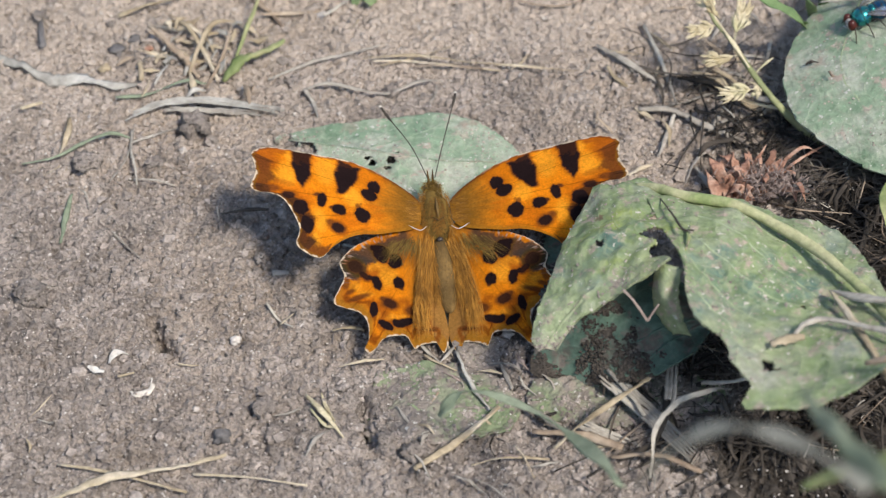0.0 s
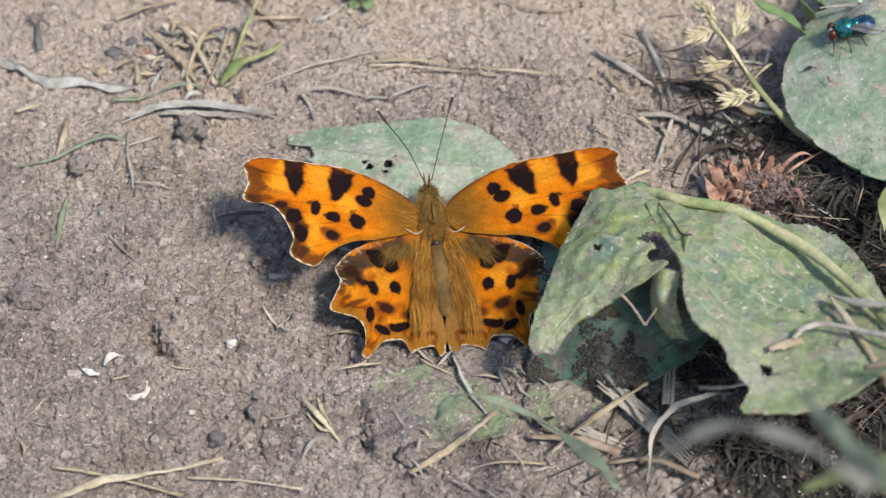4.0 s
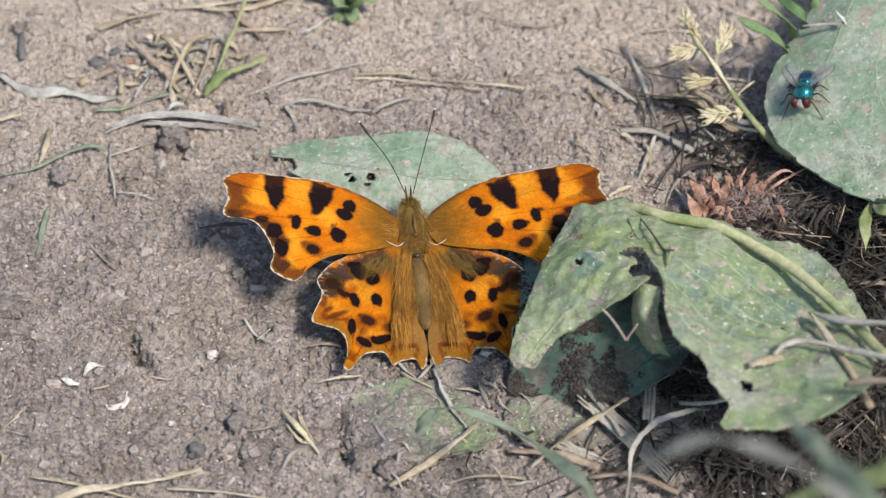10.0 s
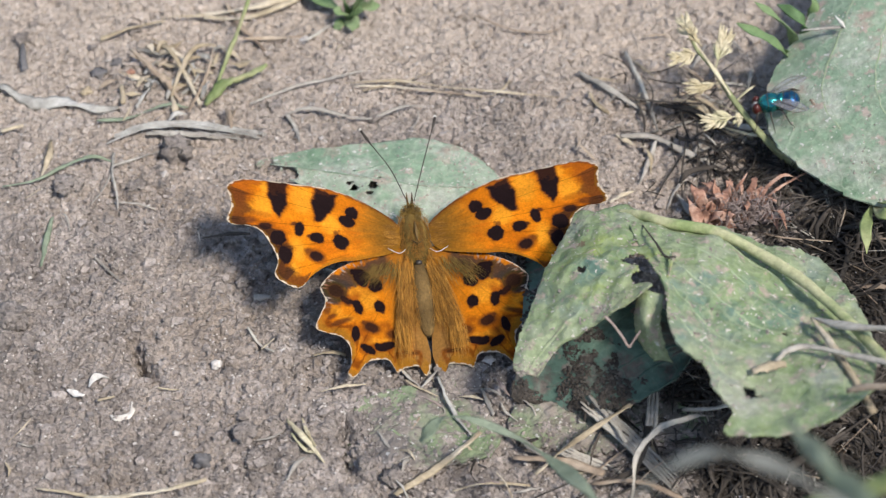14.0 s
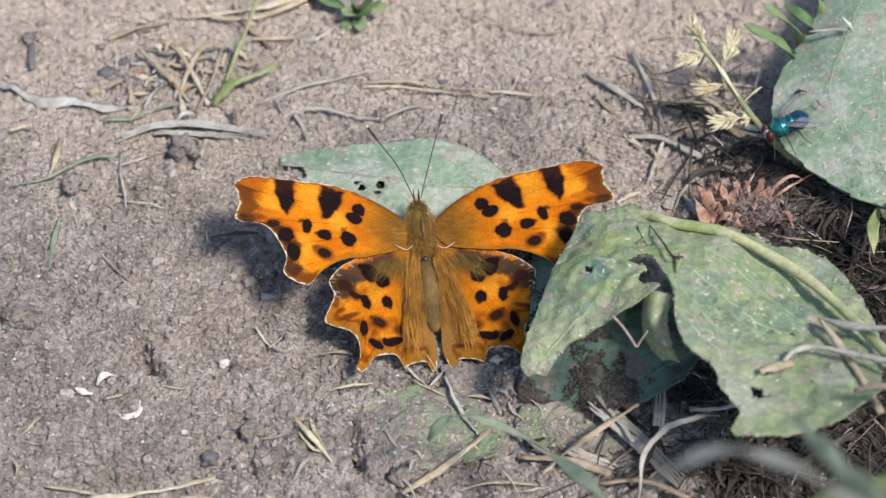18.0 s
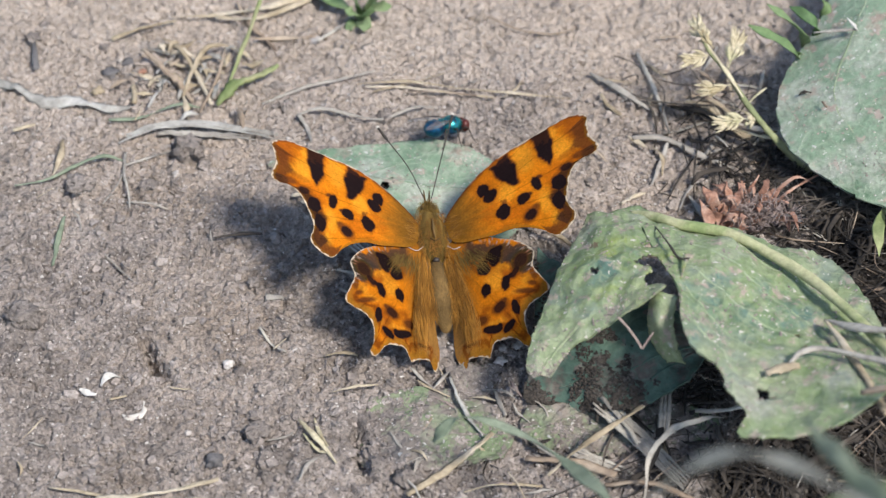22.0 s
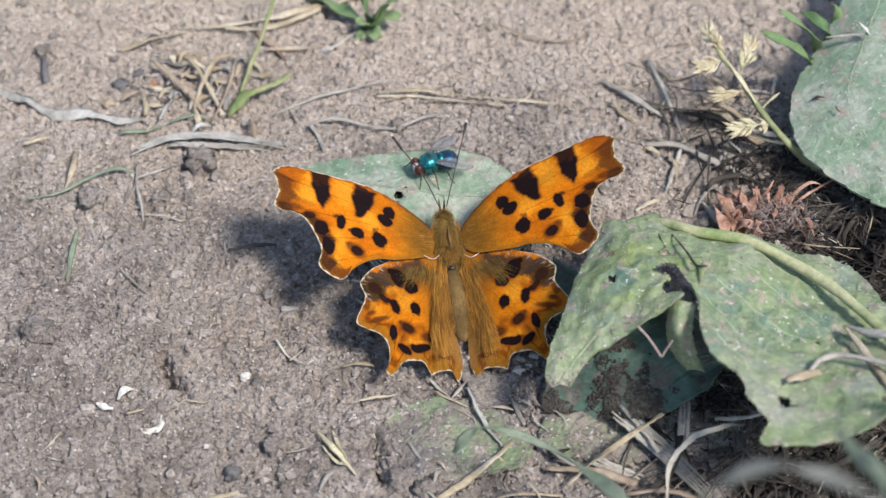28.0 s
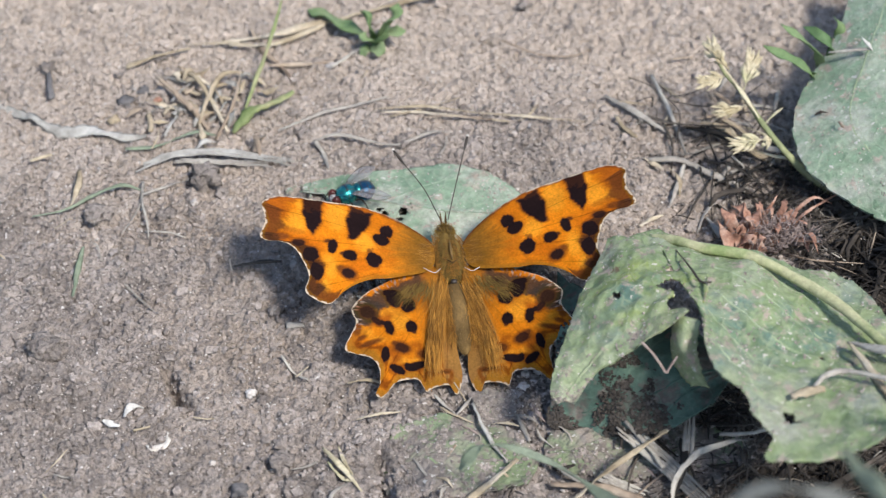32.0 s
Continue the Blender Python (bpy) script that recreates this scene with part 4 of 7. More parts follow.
straw([(17.6, -26.9, 17.5), (18.9, -27.4, 16.0), (20.3, -28.9, 14.5)], [0.35, 0.5, 0.3], WOOL, "short grey twig caught at the leaf's torn edge", "twig", "twigs", 0.6, 275, False, 0.06)
straw([(20.3, -28.9, 14.5), (21.0, -28.0, 15.0), (21.6, -27.4, 15.6)], [0.3, 0.35, 0.2], WOOL, "short grey twig caught at the leaf's torn edge", "twig", "twigs", 0.6, 276, False, 0.06)
straw([(23.0, -10.0, 15.0), (23.9, -16.3, 18.4), (24.7, -19.5, 19.4), (25.9, -19.9, 19.6)], [0.2, 0.3, 0.35, 0.3], CHITIN, "thin dark stem crossing the leaf's fold", "stalk", "dead stalks", 0.7, 277, False, 0.05)
# bits that show when the wings are raised
straw([(-21.4, 9.2, 0.9), (-19.0, 9.4, 1.2), (-16.3, 9.8, 1.0)], [0.5, 1.1, 0.7], STRAW, "pale chip of straw under the leaf's edge", seed=300, flat=0.3)
splintered([(-19.6, 8.4, 1.6), (-17.6, 7.4, 1.8), (-15.7, 6.0, 1.6)], 4, 1.8, 301, "pale splintered chip of straw beside the leaf", STRAW)
splintered([(-17.8, 3.8, 1.8), (-14.7, 1.3, 2.0), (-10.7, -2.9, 1.6)], 3, 0.9, 302, "thin pale splinter lying on the soil", STRAW_PALE)
splintered([(-15.9, 7.6, 1.6), (-12.2, 2.8, 1.7), (-8.5, -3.8, 1.2)], 7, 3.6, 303, "thick grey-brown dead stem lying on the soil", STRAW_GREY)
straw([(-15.2, -3.0), (-12.8, -4.2), (-11.7, -7.1), (-10.0, -9.0)], [0.3, 0.45, 0.4, 0.2], STRAW_GREY, GREY, seed=304)
straw([(-14.6, -6.6), (-12.9, -7.8), (-10.0, -9.4)], [0.3, 0.4, 0.2], STRAW_GREY, GREY, seed=305)
straw([(-23.8, -8.0), (-21.6, -8.2)], [0.9, 0.8], STRAW_GREY, "flat grey chip of bark on the soil", "bark_chip", "chips", 0.4, 306)
straw([(-31.4, 2.6), (-31.2, 1.4), (-31.0, 0.4)], [0.15, 0.25, 0.15], STRAW_GREY, GREY, seed=307)
straw([(-30.8, 1.2), (-27.4, 1.7), (-24.8, 2.3)], [0.3, 0.6, 0.3], LITTER_SHADE, "dark thin dead stalk in the shade", "stalk", "dead stalks", 0.6, 308)
# in front of the butterfly
straw([(-18.8, -27.9), (-16.7, -31.0), (-14.1, -34.3)], [0.3, 0.9, 0.2], HUSK, "bleached seed husk on the soil", "seed_husk", "husks", 0.3, 49)
straw([(-18.1, -30.2), (-16.4, -32.3), (-14.8, -33.2)], [0.2, 0.6, 0.2], HUSK, "bleached seed husk on the soil", "seed_husk", "husks", 0.3, 50)
straw([(-16.9, -27.9), (-16.2, -30.2), (-15.1, -32.7)], [0.2, 0.6, 0.2], HUSK, "bleached seed husk on the soil", "seed_husk", "husks", 0.3, 51)
straw([(-18.2, -37.6), (-17.3, -35.1), (-15.8, -33.5)], [0.4, 0.6, 0.3], STRAW_GREY, GREY, seed=52)
straw([(*(-6.0, -39.5), 0.6), (*(-1.2, -35.6), 1.0), (*(3.8, -31.5), 2.0)], [0.7, 1.0, 0.9], STRAW, "thick pale straw lying on the soil", seed=53)
straw([(-5.7, -20.1), (-4.2, -21.8), (-2.8, -23.4)], [0.3, 0.6, 0.4], STRAW_GREY, GREY, seed=54)
straw([(-1.1, -20.1), (-2.1, -21.8), (-3.1, -23.6)], [0.4, 0.5, 0.3], STRAW_GREY, GREY, seed=55)
straw([(*(-1.1, -21.7), 0.4), (*(-0.1, -25.3), 0.8), (*(1.1, -28.1), 0.8), (*(2.7, -30.9), 0.5)], [0.4, 0.6, 0.6, 0.3], STRAW_PALE, "grey weathered stalk lying on the soil", "stalk", "dead stalks", 0.5, 56)
straw([(4.1, -23.4), (4.8, -26.0), (5.4, -27.9)], [0.3, 0.7, 0.4], STRAW_GREY, GREY, seed=57)
straw([(8.1, -23.4), (8.5, -25.3), (9.0, -26.2)], [0.3, 0.5, 0.3], STRAW_GREY, GREY, seed=58)
straw([(12.1, -23.4), (11.0, -25.6), (10.3, -27.5)], [0.3, 0.5, 0.3], STRAW_GREY, GREY, seed=59)
splintered([(15.8, -27.2, 3.4), (18.1, -29.6, 3.2), (20.4, -32.1, 2.8), (23.4, -35.8, 2.4), (26.6, -39.7, 1.9)], 5, 1.9, 60, "broad splintered grey stalk lying on the soil")
splintered([(13.0, -33.4, 2.0), (15.8, -35.2, 2.0), (18.6, -36.6, 1.8)], 4, 1.2, 67, "splintered grey-white stalk lying on the soil")
splintered([(23.8, -27.3, 5.0), (23.5, -30.0, 3.6), (23.0, -32.6, 2.0)], 3, 0.9, 73, "thin splintered stalk in the shade")
straw([(*(16.4, -27.2), 3.0), (*(18.9, -30.7), 2.8), (*(20.3, -33.6), 2.2)], [0.5, 0.8, 0.5], STRAW_GREY, "splinter of a grey stalk", "stalk", "dead stalks", 0.5, 61)
straw([(*(9.9, -36.9), 1.0), (*(12.9, -34.8), 3), (*(16.5, -32.8), 4), (*(19.8, -30.6), 4.5), (*(21.1, -29.5), 4.5)], [0.5, 0.9, 0.8, 1.1, 0.4], STRAW, "tan twisted dry leaf strip", "dry_leaf", "dry leaves", 0.25, 62)
straw([(*(7.5, -34.0), 1.0), (*(12.9, -35.0), 1.4), (*(17.6, -37.4), 1.4)], [0.8, 1.3, 0.9], STRAW_BROWN, "grey-brown dead stalk lying on the soil", "stalk", "dead stalks", 0.5, 63)
straw([(*(5.9, -29.9), 1.0), (*(9.4, -32.8), 1.2), (*(11.3, -34.4), 1.0)], [0.5, 0.8, 0.4], STRAW_GREY, GREY, seed=64)
straw([(*(24.1, -25.7), 3.5), (*(23.3, -29.1), 2.5), (*(22.6, -33.2), 1.2)], [0.5, 0.5, 0.4], STRAW_GREY, "thin grey stalk leaning in the shade", "stalk", "dead stalks", 0.6, 65)
straw([(*(20.2, -42.7), 3), (*(21.0, -38.0), 5), (*(23.4, -35.2), 6), (*(27.4, -33.2), 6), (*(30.1, -32.0), 5)], [0.3, 0.7, 0.8, 0.6, 0.2], STRAW_GREY, "faded dry leaf strip bent into an arch", "dry_leaf", "dry leaves", 0.15, 66, wobble=0.2, fold=0.35)
straw([(*(26.7, -31.1), 5), (*(29.6, -31.4), 5.5), (*(32.6, -30.9), 5)], [0.5, 0.6, 0.4], STRAW_GREY, GREY, seed=67)
straw([(*(16.3, -38.1), 1), (*(21.3, -39.0), 1.4), (*(26.2, -40.8), 1)], [0.5, 1.0, 0.6], STRAW_BROWN, BROWN, "stalk", "dead stalks", 0.5, 68)
straw([(*(0.4, -38.9), 0.6), (*(4.2, -37.7), 0.8), (*(9.3, -37.9), 0.7)], [0.3, 0.5, 0.3], STRAW, PALE, seed=69)
rnd = random.Random(91)
for k in range(44):
    x, y, a, l = rnd.uniform(-8, 24), rnd.uniform(-42, -23), rnd.gauss(-0.9, 0.7), rnd.uniform(1.2, 5.5)
    dx, dy = math.cos(a) * l / 2, math.sin(a) * l / 2
    mat, label = ((STRAW_GREY, GREY), (WOOL, "thin brown-grey bit of dead stalk"), (STRAW, "faded dry straw on the soil"), (STRAW_GREY, GREY))[k % 4]
    straw([(x - dx, y - dy, rnd.uniform(0, 0.6)), (x + rnd.uniform(-0.5, 0.5), y, rnd.uniform(0.1, 0.9)), (x + dx, y + dy, rnd.uniform(0, 0.6))], [0.15, rnd.uniform(0.2, 0.6), 0.1], mat, label, "straw", "straws", 0.3, 460 + k, wobble=0.2)
# the bent blade in front
straw([(-2.8, -40.4, 12.2), (-2.2, -39.8, 13.0), (-1.0, -39.0, 14.0), (0.5, -38.7, 14.5), (4.0, -39.3, 14.0), (7.9, -42.2, 14.5), (11.2, -47.2, 17.0), (13.1, -53.0, 21.0), (14.5, -59.8, 26.0)],
      [1.5, 1.7, 1.3, 0.8, 1.0, 1.2, 1.7, 2.0, 2.0], BLADE, "bent grey-green grass blade arching over the soil", "dry_grass", "blades in front", 0.12, 70, False, 0.02, 8, 40, 0.3)
# twigs beside the plants
straw([(18.5, 32.8), (22.4, 28.7), (27.1, 24.4)], [0.7, 1.0, 0.5], STRAW_GREY, GREY, "dry_grass", "dry blades", 0.3, 71)
straw([(25.3, 37.6), (26.8, 31.0), (27.9, 25.3), (28.5, 20.8)], [0.5, 0.7, 0.6, 0.3], STRAW_GREY, "weathered dead stalk on the soil", "stalk", "dead stalks", 0.5, 72)
straw([(23.4, 19.7), (27.6, 19.9), (31.5, 17.3), (35.7, 14.0)], [0.6, 1.1, 1.0, 0.5], STRAW_GREY, "grey weathered stalk lying on the soil", "stalk", "dead stalks", 0.5, 73)
straw([(28.1, 19.5), (27.1, 15.9), (25.4, 11.1)], [0.4, 0.9, 0.3], STRAW_GREY, GREY, "dry_grass", "dry blades", 0.3, 74)
straw([(19.7, 28.7), (20.5, 25.9), (22.1, 23.6)], [0.5, 0.8, 0.4], STRAW, "flake of pale straw", seed=75, flat=0.25)
straw([(21.2, 7.9), (23.1, 9.5), (24.5, 10.2)], [0.6, 0.7, 0.3], STRAW, "flake of pale straw", seed=76, flat=0.3)
straw([(30.1, 9.5), (31.3, 6.4), (32.4, 4.6)], [0.7, 1.0, 0.6], STRAW_GREY, GREY, seed=77)
straw([(28.2, 40.6), (31.5, 41.6)], [0.4, 0.3], STRAW_BROWN, BROWN, seed=78)
straw([(31.1, 27.0), (34.8, 25.3), (38.2, 21.3), (41.1, 19.7)], [0.6, 1.1, 1.1, 0.6], STRAW, "faded dry leaf strip in the shade", "dry_leaf", "dry leaves", 0.2, 79)
straw([(*(39.0, 21.7), 1.5), (*(43.9, 17.7), 1.8), (*(48.2, 11.1), 1.8)], [0.8, 1.2, 0.8], STRAW_GREY, GREY, "dry_grass", "dry blades", 0.3, 80)
rnd = random.Random(64)
for k in range(34):
    cx, cy = (33.0, 26.4)
    x, y, a, l = rnd.gauss(cx, 7.0), rnd.gauss(cy, 7.5), rnd.gauss(-0.9, 0.7), rnd.uniform(3, 11)
    dx, dy = math.cos(a) * l / 2, math.sin(a) * l / 2
    mat, label = ((STRAW_GREY, GREY), (STRAW_GREY, GREY), (STRAW, "faded dry straw on the soil"), (STRAW_BROWN, BROWN))[k % 4]
    straw([(x - dx, y - dy, rnd.uniform(0, 0.5)), (x + rnd.uniform(-0.6, 0.6), y, rnd.uniform(0, 0.8)), (x + dx, y + dy, rnd.uniform(0, 0.5))], [0.2, rnd.uniform(0.3, 0.9), 0.15], mat, label, "dry_grass", "dry blades", 0.22, 340 + k)
# dead stems over the raised leaf
straw([(35.3, -35.6, 19.6), (36.3, -34.6, 20.1), (38.6, -33.8, 20.1), (41.3, -35.4, 21.1), (44.3, -37.8, 22.6), (47.7, -40.7, 24.6)], [0.5, 0.8, 0.7, 0.7, 0.8, 0.7], STRAW_GREY, "grey-brown withered stem curling over the leaf", "stalk", "dead stalks", 0.7, 81, False, 0.08)
straw([(32.5, -37.0, 19.8), (34.0, -36.8, 20.2), (36.1, -36.8, 20.7)], [0.9, 1.2, 0.7], STRAW, "pale strip of dry leaf", "dry_leaf", "dry leaves", 0.3, 82, False)
straw([(40.4, -27.9, 18.0), (41.5, -32.1, 19.0), (42.7, -38.4, 21.0), (43.7, -45.4, 23.0)], [0.5, 0.9, 1.0, 0.8], STRAW, "tan dry grass stem crossing the leaf", "stalk", "dead stalks", 0.6, 83, False, 0.05)
straw([(40.5, -27.4, 17.5), (43.3, -30.8, 20.0), (47.2, -33.5, 22.5), (50.5, -37.0, 25.5)], [0.6, 1.3, 1.3, 1.0], STRAW_GREY, "grey-brown dry grass stem crossing the leaf", "stalk", "dead stalks", 0.5, 84, False, 0.05)
straw([(41.0, -43.7, 24.5), (43.3, -44.8, 26.5), (46.6, -47.0, 28.5)], [0.6, 0.9, 0.9], STRAW_BROWN, "brown dry stem over the leaf", "stalk", "dead stalks", 0.6, 85, False, 0.05)
# blades close to the lens
straw([(12.2, -89.8, 66.0), (13.9, -91.0, 72.0), (16.3, -91.5, 75.0), (19.0, -92.8, 77.0), (21.3, -94.6, 78.0), (23.8, -97.4, 79.0), (25.7, -99.4, 79.0)],
      [0.6, 1.1, 1.3, 1.3, 1.2, 1.1, 1.0], LENS_GREY, "grey dry grass blade arching close to the lens", "dry_grass", "blades in front", 0.2, 86, False, 0.02, 8, 40)
straw([(26.2, -77.7, 62.0), (26.5, -83.4, 66.0), (27.2, -89.3, 70.0), (28.4, -95.7, 74.0)], [0.7, 1.4, 1.8, 2.0], BLADE, "blue-green grass blade close to the lens", "dry_grass", "blades in front", 0.2, 87, False, 0.02, 8, 30)
straw([(31.0, -81.6, 55.0), (33.0, -81.2, 58.0), (35.4, -80.5, 60.0)], [1.4, 1.6, 1.2], FRESH, "bright green grass blade close to the lens", "dry_grass", "blades in front", 0.25, 88, False, 0.02, 8, 24)
straw([(27.4, -77.9, 50.0), (30.3, -78.0, 52.0), (33.3, -79.3, 55.0), (36.6, -80.9, 58.0)], [0.8, 1.2, 1.2, 0.9], FRESH, "bright green grass blade close to the lens", "dry_grass", "blades in front", 0.25, 89, False, 0.02, 8, 24)


def grass_spike():
    top = holder("grass_spike", (*(47.2, 14.2), height(*(47.2, 14.2)) - 0.2), "flowering grass head with pale straw-yellow spikelets", "grass")
    o = Vector(top.location) / MM
    sub = lambda v: [tuple(np.subtract(p, o)) for p in v]
    v, f = strand([(32.2, 31.1, 11.4), (33.2, 26.7, 10.8), (35.4, 23.7, 9.5), (38.0, 19.5, 7.5), (41.3, 15.9, 5.0), (44.6, 14.0, 2.6), (47.3, 13.1, 0.8)],
                  [0.3, 0.5, 0.6, 0.8, 1.0, 1.3, 1.3], 0.8, 8, 40, 0.03, 90)
    part("stem", sub(v), f, STEM_GREEN, top, "green stem")
    v, f = strand([(32.9, 27.8, 11.1), (35.4, 23.4, 9.8), (37.4, 20.1, 8.2)], [0.4, 0.75, 0.5], 0.5, 7, 20, 0.04, 93)
    part("sheath", sub(v), f, HUSK, top, "pale dry sheath round the stem")
    for k, (p, q, e) in enumerate((((38.0, 19.5, 7.5), (39.6, 21.5, 7.5), (41.1, 23.4, 7.0)), ((40.2, 17.2, 5.6), (38.4, 20.5, 5.0), (35.8, 22.6, 4.5)), ((41.6, 15.9, 4.8), (39.7, 17.2, 4.0), (37.0, 19.6, 3.0)))):
        part("bract", *[x if n else sub(x) for n, x in enumerate(strand([p, q, e], [0.4, 0.7, 0.1], 0.3, 6, 10, 0.05, k))], HUSK, top, "dry bract")
    rnd = random.Random(12)
    for base, tip, n in (((33.2, 28.0, 10.9), (31.4, 31.6, 12.0), 8), ((33.9, 27.2, 10.8), (32.1, 29.0, 12.0), 6), ((35.9, 24.5, 9.8), (37.6, 28.8, 12.0), 8),
                         ((33.6, 26.1, 10.4), (29.5, 24.6, 10.5), 7), ((35.8, 21.8, 8.8), (31.5, 20.9, 9.0), 8), ((37.9, 17.5, 6.8), (33.3, 16.7, 6.5), 8),
                         ((38.8, 18.5, 6.8), (37.9, 16.8, 6.0), 5)):
        b, t = Vector(base), Vector(tip)
        d = t - b
        pieces = [strand([b - d * 0.1, b + d * 0.4, b + d * 0.8], [0.15, 0.2, 0.1], 0.8, 5, 6, 0.0, 1)]
        across = d.cross(Vector((0, 0.7, -0.7))).normalized()
        for k in range(n * 4):
            s = 0.10 + 0.64 * k / (n * 4)
            out = rnd.uniform(-1, 1) * (0.30 - 0.12 * s) * d.length
            p = b + d * s
            e = b + d * min(1.12, s + rnd.uniform(0.28, 0.48)) + across * out + Vector((0, 0, rnd.uniform(-0.5, 0.6)))
            pieces.append(strand([p, (p + e) / 2 + across * out * 0.25, e], [0.2, rnd.uniform(0.4, 0.75), 0.04], 0.3, 5, 5, 0.0, k))
        v, f = join(*pieces)
        part("spikelet", sub(v), f, HUSK, top)


grass_spike()


def sprout(at, blades, label, mat=FRESH, wide=1.0):
    top = holder("seedling", (*at, height(*at) - 0.2), label, "seedling", "seedlings")
    o = Vector(top.location) / MM
    for k, (pts, w) in enumerate(blades):
        v, f = strand(pts, [0.3, w * 0.8 * wide, w * wide, w * 0.8 * wide, 0.15], 0.16, 8, 16, 0.02, k, fold=0.25)
        part("leaf", [tuple(np.subtract(p, o)) for p in v], f, mat, top)


sprout((48.9, 34.6), [([(47.2, 32.6, 3.0), (44.6, 27.3, 10.0), (41.7, 27.6, 12.0), (38.6, 29.0, 13.0)], 2.2), ([(47.7, 33.8, 3.0), (46.4, 30.2, 10.0), (43.7, 31.9, 12.0), (41.5, 33.4, 13.0)], 1.8),
                      ([(48.1, 33.8, 3.0), (48.4, 31.4, 10.0), (46.4, 32.5, 12.0), (44.7, 34.0, 12.0)], 1.6), ([(47.6, 32.6, 3.0), (45.7, 28.9, 8.0), (44.1, 28.2, 10.0), (42.7, 29.5, 10.0)], 1.2),
                      ([(48.5, 33.8, 3.0), (50.0, 35.0, 10.0), (49.1, 36.1, 12.0)], 1.6)], "small seedling with narrow green leaves under the leaf's edge", FRESH_DARK)
sprout((55.5, 0.8), [([(53.6, 2.7, 5.0), (51.8, -2.8, 7.0), (51.4, -6.7, 6.0)], 1.6), ([(54.0, 2.7, 5.0), (53.9, -1.8, 8.0), (56.5, -2.6, 8.0)], 1.6), ([(54.1, 3.2, 5.0), (54.9, 0.1, 8.0), (57.6, -0.5, 8.0)], 1.4)],
       "small seedling with bright green leaves")
sprout((-13.6, 45.9), [([(-13.6, 45.4, 0.5), (-14.2, 43.6, 3.0), (-15.5, 43.6, 4.0)], 1.8), ([(-13.6, 45.4, 0.5), (-12.8, 42.4, 2.5), (-12.8, 41.1, 2.0)], 1.8), ([(-13.6, 45.6, 0.5), (-12.2, 42.9, 3.5), (-11.3, 43.0, 6.0)], 1.6),
                    ([(-13.6, 45.6, 0.5), (-11.5, 44.6, 3.0), (-8.9, 44.3, 4.0)], 2.4), ([(-13.6, 45.6, 0.5), (-14.2, 45.5, 5.0), (-15.3, 45.5, 7.0)], 1.8), ([(-13.6, 45.6, 0.5), (-10.6, 44.8, 6.0), (-9.8, 45.5, 8.0)], 1.8),
                    ([(-13.8, 45.4, 0.5), (-14.6, 43.1, 1.5), (-15.3, 42.3, 1.0)], 1.4), ([(-14.7, 44.8, 3.0), (-19.8, 50.2, 1.5), (-23.2, 53.1, 1.0)], 2.2)], "small seedling with rounded green leaves in bare soil", FRESH_DARK, 1.4)


def withered_flower():
    at = (37.7, 9.0)
    top = holder("withered_flower", (*at, height(*at) - 0.3), "withered rust-brown flower head with grey fluff", "flower")
    o = Vector(top.location) / MM
    sub = lambda v: [tuple(np.subtract(p, o)) for p in v]
    rnd = random.Random(4)
    ways = [(33.4, 3.6, 31.6, 6.4, 2.6), (34.6, 4.0, 34.3, 8.4, 2.4), (35.8, 3.6, 32.9, 4.0, 3.0), (36.4, 4.6, 36.6, 9.0, 2.0), (37.9, 5.2, 40.6, 7.4, 2.4), (37.1, 4.2, 38.8, 2.6, 2.6),
            (40.2, 4.6, 42.7, -0.6, 1.7), (34.1, 2.6, 37.0, 0.8, 2.8), (33.2, 2.4, 31.2, 3.4, 2.4), (35.2, 5.4, 31.8, 8.0, 1.6), (39.0, 3.4, 41.8, 4.6, 2.2), (36.0, 2.8, 34.2, 0.6, 2.4), (40.1, 6.0, 47.7, 10.4, 0.8), (38.4, 6.2, 39.4, 9.6, 1.4)]
    for k in range(46):
        x0, y0, x1, y1, w = ways[k % len(ways)]
        x0, y0, x1, y1 = x0 + rnd.gauss(0, 0.7), y0 + rnd.gauss(0, 0.6), x0 + (x1 - x0) * 0.8 + rnd.gauss(0, 0.7), y0 + (y1 - y0) * 0.8 + rnd.gauss(0, 0.7)
        mid = ((x0 + x1) / 2 + rnd.uniform(-0.5, 0.5), (y0 + y1) / 2 + rnd.uniform(-0.5, 0.5), 4.2 + rnd.uniform(-1.4, 1.0))
        w *= rnd.uniform(0.35, 0.75)
        v, f = strand([(x0, y0, 1.6), mid, (x1, y1, 4.0 + rnd.uniform(-2.2, 1.2))], [0.4, w, w * 0.8, 0.12], 0.2, 8, 12, 0.10, k, fold=0.25, twist=1.6)
        part("petal", sub(v), f, RUST, top)
    v, f = ball((38.6, 4.2, 1.5), (2.6, 2.0, 1.6), 16, 12, 0.7, 3.0)
    part("core", sub(v), f, WOOL, top, "grey withered core")
    pieces = []
    for k in range(420):
        b = Vector((38.0, 3.4, 3.4)) + Vector((rnd.gauss(0, 2.2), rnd.gauss(0, 1.3), rnd.uniform(-1, 1.6)))
        e = b + Vector((rnd.uniform(-1.2, 1.2), rnd.uniform(-1.2, 1.2), rnd.uniform(0.2, 1.2)))
        pieces.append(strand([b, (b + e) / 2 + Vector((0.2, 0, 0.2)), e], [0.12, 0.14, 0.05], 0.8, 4, 4, 0.0, k))
    v, f = join(*pieces)
    part("fluff", sub(v), f, WOOL, top, "grey fluff")


withered_flower()


